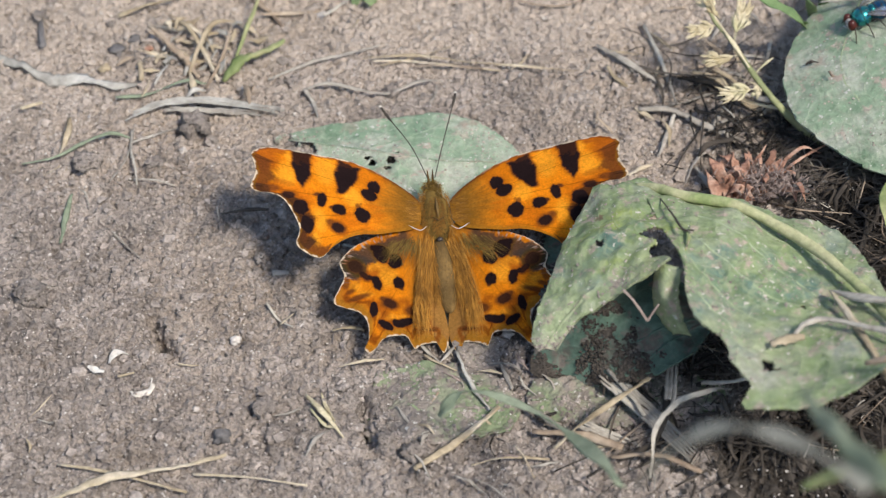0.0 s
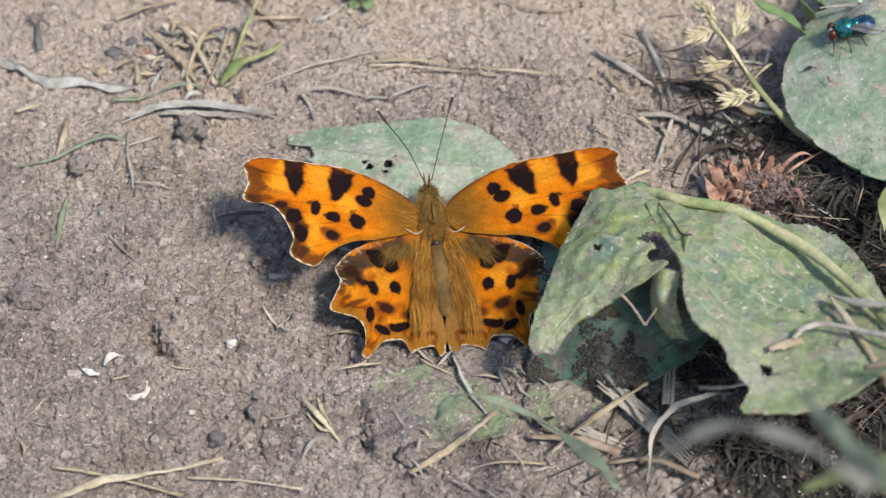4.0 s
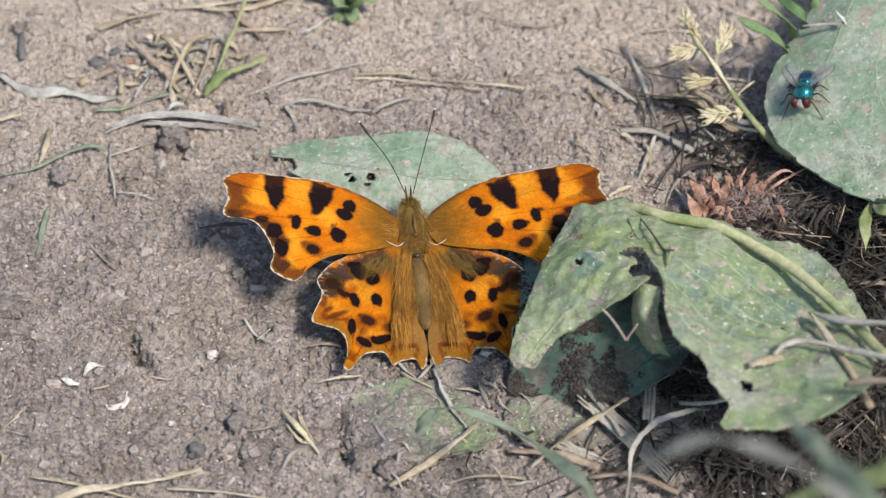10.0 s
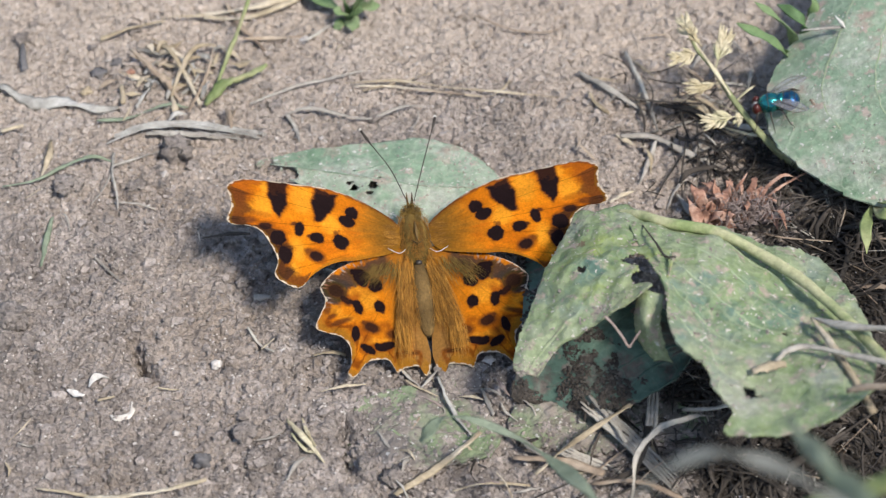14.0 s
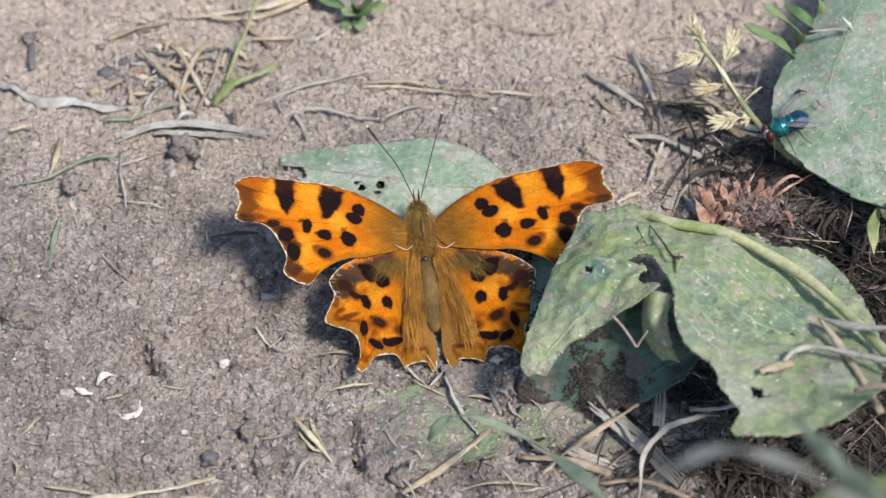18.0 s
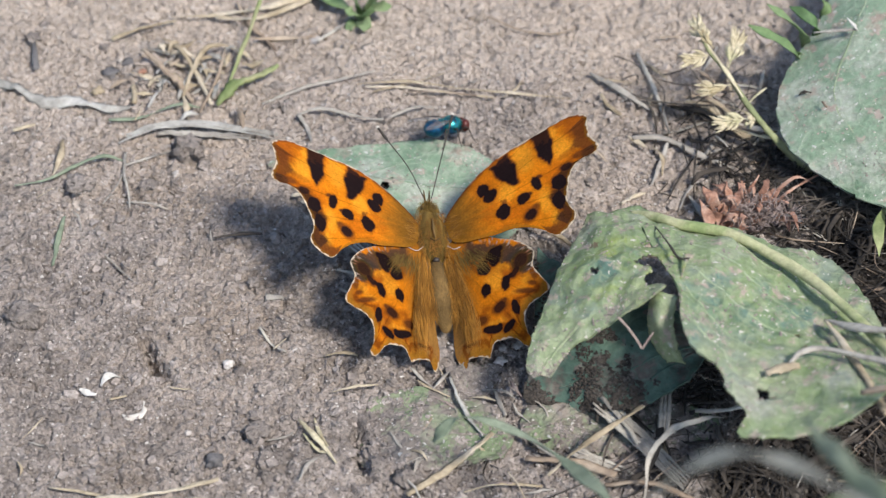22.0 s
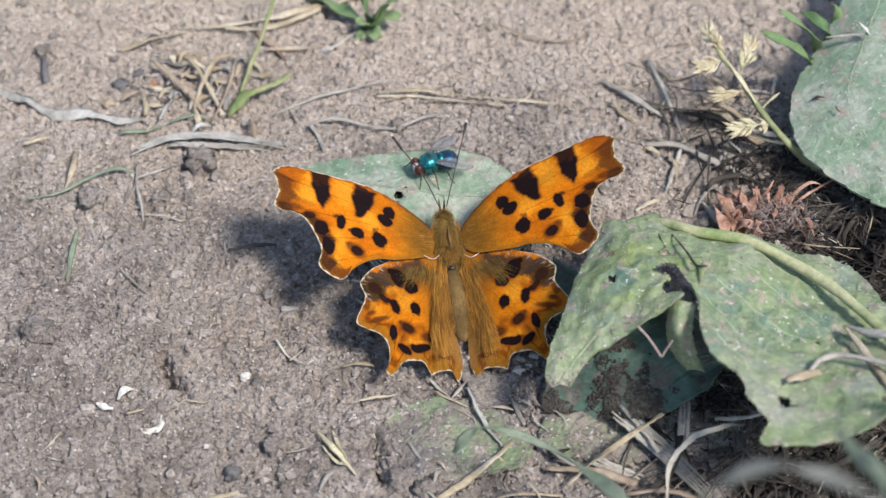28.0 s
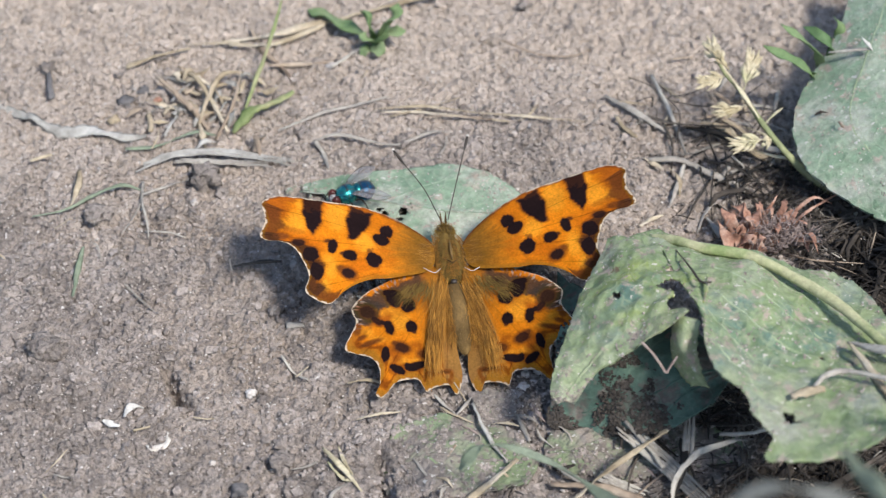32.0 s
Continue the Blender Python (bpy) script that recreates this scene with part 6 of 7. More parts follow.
def shell_hairs(c, r, count, seed, long, wide, back=0.8):
    """Hairs all over the upper part of an ellipsoid, combed back."""
    rnd = random.Random(seed)
    spots = []
    for k in range(count):
        a, z = rnd.uniform(0, 2 * math.pi), rnd.uniform(-0.25, 1.0)
        q = math.sqrt(max(0, 1 - z * z))
        d = Vector((q * math.cos(a), q * math.sin(a), z))
        spots.append(((c[0] + d.x * r[0] * 0.97, c[1] + d.y * r[1] * 0.97, c[2] + d.z * r[2] * 0.97), (d.x * 0.7, d.y * 0.4 - back, d.z * 0.55), 1, (0.05, 0.05, 0.05)))
    return hairs(spots, seed, long, wide)


BODY = (-3.29, -4.55, 5.0)
butterfly = holder("butterfly", BODY, "orange and black comma butterfly with ragged wings, basking on the soil", "butterfly")
butterfly.scale = (1.012,) * 3
butterfly.rotation_euler = [radians(a) for a in (10.64, 5.35, 8.11)]
fore_l = wing("forewing", FORE, (9.0, 2.5), True, -1, butterfly, "orange forewing with black spots and a ragged edge")
fore_r = wing("forewing", FORE, (9.0, 2.5), True, 1, butterfly, "orange forewing with black spots and a ragged edge")
hind_l = wing("hindwing", HIND, (4.6, -7.5), False, -1, butterfly, "orange-brown hindwing with a scalloped edge")
hind_r = wing("hindwing", HIND, (4.6, -7.5), False, 1, butterfly, "orange-brown hindwing with a scalloped edge")
for ob, side in ((hind_l, -1), (hind_r, 1)):
    spots = [((side * (0.2 + 0.16 * k), -0.8 - 0.8 * k, 0.08), (side * (0.30 - 0.022 * k), -1, 0.05), 46, (0.9, 0.9, 0.16)) for k in range(14)]
    part("hair", *hairs(spots, 3 + side, 4.4, 0.024, 0.10), FUR_GOLD, ob, "golden-brown hair along the body")
    spots = [((side * (1.6 + 0.5 * k), -1.0 - 0.2 * k, 0.08), (side * (0.26 + 0.12 * k), -1, 0.04), 30, (0.6, 0.9, 0.12)) for k in range(6)]
    part("root_hair", *hairs(spots, 23 + side, 3.6, 0.022, 0.12), FUR, ob, "olive hair at the wing's root")
for ob, side in ((fore_l, -1), (fore_r, 1)):
    part("hair", *hairs([((side * 1.2, -0.4, 0.1), (side, -0.30, 0.08), 150, (0.9, 1.7, 0.1))], 13 + side, 1.7, 0.018), FUR_GOLD, ob, "olive hair at the wing's root")
thorax = part("thorax", *ball((0, 2.1, -0.9), (1.75, 3.8, 1.8), 24, 16, 0.08, 2.0), FUR, butterfly, "furry olive-brown thorax")
part("fur", *shell_hairs((0, 2.1, -0.9), (1.75, 3.8, 1.8), 5200, 8, 0.55, 0.02), FUR, thorax)
part("side_fur", *hairs([((s * (1.55 - 0.05 * abs(k - 3)), -0.6 + 0.9 * k, -0.1), (s * 0.25, -1, 0.25), 70, (0.4, 0.6, 0.4)) for k in range(7) for s in (-1, 1)], 61, 1.0, 0.018), FUR_GOLD, thorax, "golden fur along the flanks")
part("tuft", *shell_hairs((0, 1.9, -0.35), (1.1, 3.0, 1.45), 1900, 39, 0.55, 0.02), FUR_RED, thorax, "red-brown fur on the back")
part("crest", *strand([(0, 3.6, 1.12), (0, 2.2, 1.30), (0, 0.7, 1.22)], [0.10, 0.40, 0.15], 0.5, 8, 14, 0.05, 4), FUR_PALE, thorax, "bare grey ridge along the middle")
for s in (-1, 1):
    part("fold", *strand([(0, 0.25, 1.18), (s * 0.35, 0.5, 1.22), (s * 0.75, 0.85, 1.10)], [0.12, 0.16, 0.06], 0.6, 6, 8, 0.0), FUR_DARK, thorax, "dark fold across the back")
abdomen = part("abdomen", *ball((0.05, -6.4, -0.7), (1.30, 5.4, 1.30), 20, 18, 0.06, 5.0), FUR_PALE, butterfly, "brown furry tapering abdomen")
part("fur", *shell_hairs((0.05, -6.4, -0.7), (1.32, 5.3, 1.32), 2200, 18, 0.4, 0.018), FUR_PALE, abdomen)
part("waist", *ball((0, -1.75, 0.0), (0.45, 0.35, 0.35), 10, 8, 0.2, 3.0), CHITIN, abdomen, "dark hollow behind the thorax")
part("side_hair", *hairs([((s * 1.25, -2.2 - 0.9 * k, 0.1), (s * 0.12, -1, 0.06), 40, (0.35, 0.7, 0.3)) for k in range(9) for s in (-1, 1)], 71, 2.2, 0.018), FUR_GOLD, abdomen, "golden-brown hair along the sides")
head = part("head", *ball((0, 5.95, -0.7), (0.75, 0.95, 0.75), 16, 12, 0.1, 1.0), FUR, butterfly, "furry brown head")
part("fur", *shell_hairs((0, 5.9, -0.7), (0.85, 1.1, 0.8), 1100, 28, 0.9, 0.02, 0.3), FUR, head)
for side in (-1, 1):
    part("eye", *ball((side * 0.66, 6.35, -0.6), (0.40, 0.48, 0.48), 14, 10), EYE_BROWN, head, "brown compound eye")
    part("palp", *strand([(side * 0.22, 6.8, -0.5), (side * 0.30, 7.7, -0.2), (side * 0.34, 8.6, 0.15)], [0.34, 0.30, 0.08], 0.8, 7, 10, 0.12, 3), FUR_DARK, head, "furry palp")
part("antenna", *strand([(-0.45, 7.2, 0.3), (-2.15, 11.03, 1.74), (-4.30, 14.63, 2.39)], [0.13, 0.14, 0.14], 1.0, 6, 30, 0.0), CHITIN, head, "dark thin feeler")
part("antenna", *strand([(0.45, 7.2, 0.3), (2.02, 11.82, 1.99), (3.60, 16.32, 2.83)], [0.13, 0.14, 0.14], 1.0, 6, 30, 0.0), CHITIN, head, "dark thin feeler")
part("tip", *ball((-5.45, 16.70, 2.61), (0.2, 0.2, 0.2), 8, 6), SHELL, head, "pale tip of the feeler")
part("tip", *ball((4.10, 17.91, 3.29), (0.2, 0.2, 0.2), 8, 6), SHELL, head, "pale tip of the feeler")
part("club", *strand([(-4.18, 14.39, 2.35), (-4.73, 15.33, 2.53), (-5.39, 16.59, 2.63)], [0.14, 0.42, 0.3], 0.9, 8, 10, 0.0), CHITIN, head, "dark club with a pale tip")
part("club", *strand([(3.50, 16.01, 2.77), (3.79, 16.86, 3.05), (4.09, 17.81, 3.31)], [0.14, 0.42, 0.3], 0.9, 8, 10, 0.0), CHITIN, head, "dark club with a pale tip")
for side in (-1, 1):
    part("root_ridge", *strand([(side * 1.5, -0.1, 0.55), (side * 2.3, -0.75, 0.75), (side * 3.2, -0.45, 0.95), (side * 3.7, -0.1, 1.05)], [0.06, 0.10, 0.10, 0.04], 0.8, 6, 14, 0.0), STONE_PALE, butterfly, "pale ridge at the wing's root")
for side in (-1, 1):
    for y, out, fwd in ((3.6, 4.2, 3.2), (1.2, 4.6, -1.6)):
        foot = (side * out, y + fwd, -(BODY[2] + (y + fwd) * 0.184) / 0.983 + (0.42 if side > 0 else -0.38) + 0.3)
        part("leg", *strand([(side * 1.2, y, -2.2), (side * 3.2, y + fwd * 0.5, -2.6), (side * (out - 0.3), y + fwd, foot[2] + 2.0), foot], [0.45, 0.35, 0.25, 0.15], 0.9, 6, 18, 0.0), FUR_DARK, butterfly)


# ---- the fly ----
fly = holder("fly", (40, 20, 12), "metallic blue-green blowfly with red eyes and clear wings", "fly")
K = 0.96


def scaled(piece):
    return [(x * K, y * K * 0.86, z * K) for x, y, z in piece[0]], piece[1]


fly_thorax = part("thorax", *scaled(ball((0, 0.95, 2.5), (1.45, 1.85, 1.35), 24, 18, 0.03, 1.0)), FLY_TEAL, fly, "shiny blue-green thorax")
part("scutellum", *scaled(ball((0, -0.85, 3.0), (0.85, 0.65, 0.55), 16, 12, 0.03, 3.0)), FLY_TEAL, fly_thorax, "shiny rounded plate behind the thorax")
ring = [(1.47 * math.cos(a), 1.0, 2.5 + 1.37 * math.sin(a)) for a in np.linspace(0.3, math.pi - 0.3, 13)]
part("suture", *scaled(strand(ring, [0.14, 0.14], 0.3, 5, 18, 0.0)), CHITIN, fly_thorax, "dark seam across the thorax")
fly_abdomen = part("abdomen", *scaled(ball((0, -2.0, 2.2), (1.48, 1.75, 1.25), 24, 18, 0.03, 2.0)), FLY_ABDOMEN, fly, "shiny dark blue banded abdomen")
for y, r in ((-1.5, 1.42), (-2.4, 1.44), (-3.1, 1.16)):
    ring = [(r * math.cos(a), y, 2.2 + r * 0.845 * math.sin(a)) for a in np.linspace(0.0, math.pi, 13)]
    part("band", *scaled(strand(ring, [0.14, 0.14], 0.3, 5, 18, 0.0)), CHITIN, fly_abdomen, "dark seam")
for side in (-1, 1):
    part("stripe", *scaled(strand([(side * 0.5, -0.1, 3.6), (side * 0.55, 1.1, 3.72), (side * 0.5, 2.2, 3.45)], [0.1, 0.14, 0.08], 0.4, 5, 8, 0.0)), CHITIN, fly_thorax)
part("bristles", *scaled(shell_hairs((0, -0.2, 2.5), (1.45, 3.6, 1.35), 240, 5, 0.7, 0.02)), CHITIN, fly, "black bristles")
fly_head = part("head", *scaled(ball((0, 3.1, 2.1), (0.85, 0.68, 0.90), 18, 12, 0.03)), FLY_FACE, fly, "silvery grey face")
for side in (-1, 1):
    part("eye", *scaled(ball((side * 0.76, 3.0, 2.4), (0.60, 0.72, 0.90), 16, 12)), FLY_EYE, fly_head, "red-brown compound eye")
    part("antenna", *scaled(strand([(side * 0.15, 3.55, 2.4), (side * 0.18, 3.85, 2.0)], [0.2, 0.12], 0.9, 5, 4, 0.0)), CHITIN, fly_head)
    tip = (side * 3.4, -4.9, 2.9)
    curve = [[(side * 0.9, 0.8, 3.3), (side * 2.3, -0.8, 3.4), (side * 3.5, -3.0, 3.1), tip],
             [(side * 0.8, 0.4, 3.35), (side * 1.7, -1.5, 3.5), (side * 2.8, -3.4, 3.2), (side * 3.3, -5.0, 2.9)],
             [(side * 0.7, 0.0, 3.3), (side * 0.9, -2.0, 3.4), (side * 1.8, -4.0, 3.1), (side * 3.0, -5.2, 2.85)]]
    wv = part("wing", *scaled(sheet(curve, 22, 12, 0.02, 0.05, 2.0)), FLY_WING, fly, "clear veined wing")
    for line in (curve[0], curve[1]):
        part("vein", *scaled(strand([(p[0], p[1], p[2] + 0.03) for p in line], [0.12, 0.07], 0.6, 5, 14, 0.0)), CHITIN, wv)
    for y0, out, fwd in ((1.9, 2.6, 2.0), (1.0, 3.3, -0.2), (0.3, 2.9, -2.4)):
        leg = [(side * 0.7, y0, 1.6), (side * out * 0.6, y0 + fwd * 0.5, 2.3), (side * out * 0.9, y0 + fwd * 0.8, 0.9), (side * out * 1.1, y0 + fwd * 1.1, 0.06)]
        part("leg", *scaled(strand(leg, [0.3, 0.26, 0.16, 0.1], 0.9, 6, 16, 0.0)), CHITIN, fly)


# ---- what moves ----
def base(dx, dy):
    return Matrix.Translation(((BODY[0] + dx) * MM, (BODY[1] + dy) * MM, BODY[2] * MM)) @ pose(0, 0, 0, 10.64, 5.35, 8.11)


def hinge(side, fore, lift, sweep):
    at = Matrix.Translation((side * 1.36 * MM, (2.5 if fore else -1.0) * MM, 0))
    return at @ Matrix.Rotation(radians(-side * lift), 4, "Y") @ Matrix.Rotation(radians(side * sweep), 4, "Z")


def fly_at(x, y, z, heading, slope, lean=0):
    return Matrix.Translation((x * MM, y * MM, z * MM)) @ Matrix.Rotation(radians(-lean), 4, "X") @ Matrix.Rotation(radians(-slope), 4, "Y") @ Matrix.Rotation(radians(heading), 4, "Z")


def motions():
    walk(butterfly, [
        (0, base(0.10, -0.41)),
        (0.5, base(0.07, -0.41)),
        (1, base(0.06, -0.42)),
        (1.5, base(0.05, -0.38)),
        (2, base(0.03, -0.36)),
        (2.5, base(0.01, -0.33)),
        (4.5, base(-0.00, -0.33)),
        (5, base(0.01, -0.33)),
        (5.5, base(0.02, -0.34)),
        (6, base(0.02, -0.31)),
        (6.5, base(0.04, -0.28)),
        (7, base(0.01, -0.24)),
        (7.5, base(-0.01, -0.24)),
        (8, base(-0.05, -0.27)),
        (8.5, base(-0.06, -0.31)),
        (9, base(-0.07, -0.33)),
        (9.5, base(-0.09, -0.31)),
        (10, base(-0.12, -0.23)),
        (10.5, base(-0.14, -0.15)),
        (11, base(-0.14, -0.11)),
        (11.5, base(-0.15, -0.14)),
        (12, base(-0.17, -0.18)),
        (12.5, base(-0.19, -0.20)),
        (13, base(-0.18, -0.15)),
        (13.5, base(-0.19, -0.09)),
        (14, base(-0.24, -0.04)),
        (14.5, base(-0.32, 0.15)),
        (16.5, base(-0.35, 0.32)),
        (17, base(-0.36, 0.52)),
        (17.5, base(-0.34, 0.51)),
        (18, base(-0.34, 0.53)),
        (18.5, base(-0.34, 0.53)),
        (19, base(-0.35, 0.57)),
        (19.5, base(-0.33, 0.60)),
        (20, base(-0.31, 0.63)),
        (20.5, base(-0.06, 0.44)),
        (21, base(0.19, 0.24)),
        (21.5, base(0.39, 0.28)),
        (22, base(0.41, 0.51)),
        (22.5, base(0.41, 0.72)),
        (23, base(0.44, 0.70)),
        (23.5, base(0.45, 0.70)),
        (24, base(0.39, 0.75)),
        (24.5, base(0.25, 0.72)),
        (25, base(0.13, 0.65)),
        (25.5, base(0.17, 0.62)),
        (27.5, base(0.34, 0.66)),
        (28, base(0.48, 0.74)),
        (28.5, base(0.53, 0.75)),
        (29, base(0.37, 0.67)),
        (29.5, base(0.22, 0.74)),
        (30, base(-0.00, 0.92)),
        (30.5, base(-0.05, 1.28)),
        (31, base(-0.11, 1.50)),
        (31.5, base(0.03, 1.35)),
        (32, base(0.09, 1.21)),
    ])
    walk(fore_l, [
        (0, hinge(-1, 1, 19.6, 1.4)),
        (0.5, hinge(-1, 1, 19.1, 1.2)),
        (1, hinge(-1, 1, 17.8, 1.1)),
        (1.5, hinge(-1, 1, 17.4, 1.2)),
        (2, hinge(-1, 1, 17.5, 1.2)),
        (2.5, hinge(-1, 1, 16.7, 0.6)),
        (4.5, hinge(-1, 1, 15.8, 0.7)),
        (5, hinge(-1, 1, 16.2, 0.6)),
        (5.5, hinge(-1, 1, 16.5, 0.8)),
        (6, hinge(-1, 1, 16.5, 0.8)),
        (6.5, hinge(-1, 1, 16.5, 0.8)),
        (7, hinge(-1, 1, 16.0, 0.7)),
        (7.5, hinge(-1, 1, 15.0, 0.1)),
        (8, hinge(-1, 1, 15.1, 0.3)),
        (8.5, hinge(-1, 1, 14.4, -0.1)),
        (9, hinge(-1, 1, 13.1, -0.5)),
        (9.5, hinge(-1, 1, 13.0, -0.3)),
        (10, hinge(-1, 1, 14.4, -0.1)),
        (10.5, hinge(-1, 1, 15.3, -0.3)),
        (11, hinge(-1, 1, 14.9, -0.5)),
        (11.5, hinge(-1, 1, 15.2, -0.6)),
        (12, hinge(-1, 1, 13.2, -0.5)),
        (12.5, hinge(-1, 1, 13.1, -0.8)),
        (13, hinge(-1, 1, 12.0, -1.3)),
        (13.5, hinge(-1, 1, 18.2, 0.3)),
        (14, hinge(-1, 1, 16.2, -0.5)),
        (14.5, hinge(-1, 1, 16.9, -0.8)),
        (16.5, hinge(-1, 1, 17.8, -1.1)),
        (17, hinge(-1, 1, 18.0, -0.9)),
        (17.5, hinge(-1, 1, 17.7, -1.2)),
        (18, hinge(-1, 1, 16.5, -1.3)),
        (18.5, hinge(-1, 1, 16.7, -1.2)),
        (19, hinge(-1, 1, 15.6, -1.5)),
        (19.5, hinge(-1, 1, 14.7, -1.5)),
        (20, hinge(-1, 1, 14.2, -1.7)),
        (20.5, hinge(-1, 1, 15.1, -1.6)),
        (20.6, hinge(-1, 1, 36.0, -0.5)),
        (20.7, hinge(-1, 1, 51.0, 0.5)),
        (20.8, hinge(-1, 1, 58.0, 1.6)),
        (20.9, hinge(-1, 1, 58.0, 2.7)),
        (21, hinge(-1, 1, 54.7, 3.8)),
        (21.1, hinge(-1, 1, 48.0, 3.8)),
        (21.2, hinge(-1, 1, 46.0, 3.8)),
        (21.3, hinge(-1, 1, 47.0, 3.7)),
        (21.4, hinge(-1, 1, 51.0, 3.7)),
        (21.5, hinge(-1, 1, 47.0, 3.7)),
        (21.6, hinge(-1, 1, 37.0, 3.6)),
        (21.7, hinge(-1, 1, 22.0, 3.4)),
        (21.8, hinge(-1, 1, 9.0, 3.3)),
        (21.9, hinge(-1, 1, 22.0, 3.1)),
        (22, hinge(-1, 1, 33.7, 2.9)),
        (22.5, hinge(-1, 1, 34.8, 2.6)),
        (23, hinge(-1, 1, 34.5, 2.7)),
        (23.5, hinge(-1, 1, 29.6, 1.8)),
        (24, hinge(-1, 1, 26.7, 2.0)),
        (24.5, hinge(-1, 1, 20.2, 1.2)),
        (25, hinge(-1, 1, 15.4, 0.6)),
        (25.5, hinge(-1, 1, 14.5, 1.2)),
        (27.5, hinge(-1, 1, 18.7, 1.4)),
        (28, hinge(-1, 1, 26.2, 1.0)),
        (28.5, hinge(-1, 1, 22.0, 1.8)),
        (29, hinge(-1, 1, 17.1, 1.8)),
        (29.5, hinge(-1, 1, 14.8, 0.8)),
        (30, hinge(-1, 1, 23.0, 0.7)),
        (30.5, hinge(-1, 1, 21.3, -1.3)),
        (30.7, hinge(-1, 1, 38.0, -0.8)),
        (31, hinge(-1, 1, 32.4, -0.0)),
        (31.5, hinge(-1, 1, 39.6, 0.3)),
        (31.6, hinge(-1, 1, 58.0, 1.0)),
        (31.7, hinge(-1, 1, 63.0, 1.5)),
        (31.8, hinge(-1, 1, 46.0, 2.2)),
        (31.9, hinge(-1, 1, 31.0, 2.8)),
        (32, hinge(-1, 1, 13.7, 3.2)),
    ])
    walk(fore_r, [
        (0, hinge(1, 1, 21.5, -1.5)),
        (0.5, hinge(1, 1, 20.5, -1.0)),
        (1, hinge(1, 1, 20.1, -1.1)),
        (1.5, hinge(1, 1, 20.4, -1.6)),
        (2, hinge(1, 1, 20.4, -1.5)),
        (2.5, hinge(1, 1, 16.9, -0.5)),
        (4.5, hinge(1, 1, 15.8, -0.6)),
        (5, hinge(1, 1, 16.2, -0.7)),
        (5.5, hinge(1, 1, 16.3, -0.8)),
        (6, hinge(1, 1, 15.3, -0.0)),
        (6.5, hinge(1, 1, 15.3, -0.3)),
        (7, hinge(1, 1, 15.5, -0.4)),
        (7.5, hinge(1, 1, 15.5, -0.4)),
        (8, hinge(1, 1, 15.8, -0.4)),
        (8.5, hinge(1, 1, 15.3, -0.2)),
        (9, hinge(1, 1, 15.7, -0.4)),
        (9.5, hinge(1, 1, 14.0, 0.3)),
        (10, hinge(1, 1, 13.8, 0.0)),
        (10.5, hinge(1, 1, 14.7, 0.2)),
        (11, hinge(1, 1, 14.3, 0.4)),
        (11.5, hinge(1, 1, 14.7, 0.3)),
        (12, hinge(1, 1, 13.7, 0.5)),
        (12.5, hinge(1, 1, 13.8, 0.3)),
        (13, hinge(1, 1, 13.2, 0.8)),
        (13.5, hinge(1, 1, 22.5, -0.6)),
        (14, hinge(1, 1, 18.6, 0.2)),
        (14.5, hinge(1, 1, 19.6, -0.0)),
        (16.5, hinge(1, 1, 16.2, 1.7)),
        (17, hinge(1, 1, 14.4, 2.9)),
        (17.5, hinge(1, 1, 15.0, 2.2)),
        (18, hinge(1, 1, 13.6, 2.9)),
        (18.5, hinge(1, 1, 13.0, 3.1)),
        (19, hinge(1, 1, 10.2, 3.6)),
        (19.5, hinge(1, 1, 10.0, 3.2)),
        (20, hinge(1, 1, 9.0, 3.8)),
        (20.5, hinge(1, 1, 9.5, 3.8)),
        (20.6, hinge(1, 1, 38.0, 4.2)),
        (20.7, hinge(1, 1, 53.0, 4.6)),
        (20.8, hinge(1, 1, 60.0, 5.1)),
        (20.9, hinge(1, 1, 60.0, 5.5)),
        (21, hinge(1, 1, 56.1, 5.9)),
        (21.1, hinge(1, 1, 50.0, 6.2)),
        (21.2, hinge(1, 1, 48.0, 6.4)),
        (21.3, hinge(1, 1, 49.0, 6.6)),
        (21.4, hinge(1, 1, 53.0, 6.8)),
        (21.5, hinge(1, 1, 49.9, 7.0)),
        (21.6, hinge(1, 1, 39.0, 6.7)),
        (21.7, hinge(1, 1, 24.0, 6.4)),
        (21.8, hinge(1, 1, 11.0, 6.1)),
        (21.9, hinge(1, 1, 24.0, 5.8)),
        (22, hinge(1, 1, 41.1, 5.4)),
        (22.5, hinge(1, 1, 40.8, 4.9)),
        (23, hinge(1, 1, 40.2, 4.7)),
        (23.5, hinge(1, 1, 37.1, 3.6)),
        (24, hinge(1, 1, 36.2, 3.0)),
        (24.5, hinge(1, 1, 32.4, 2.5)),
        (25, hinge(1, 1, 26.4, 3.7)),
        (25.5, hinge(1, 1, 27.1, 3.9)),
        (27.5, hinge(1, 1, 32.7, 2.3)),
        (28, hinge(1, 1, 35.2, 2.7)),
        (28.5, hinge(1, 1, 32.0, 2.0)),
        (29, hinge(1, 1, 32.6, 2.4)),
        (29.5, hinge(1, 1, 25.6, 4.7)),
        (30, hinge(1, 1, 36.4, 4.3)),
        (30.5, hinge(1, 1, 34.0, 3.8)),
        (30.7, hinge(1, 1, 41.0, 5.2)),
        (31, hinge(1, 1, 39.3, 6.1)),
        (31.5, hinge(1, 1, 44.7, 7.6)),
        (31.6, hinge(1, 1, 57.0, 6.0)),
        (31.7, hinge(1, 1, 62.0, 4.7)),
        (31.8, hinge(1, 1, 47.0, 3.0)),
        (31.9, hinge(1, 1, 36.0, 1.5)),
        (32, hinge(1, 1, 27.3, 0.3)),
    ])
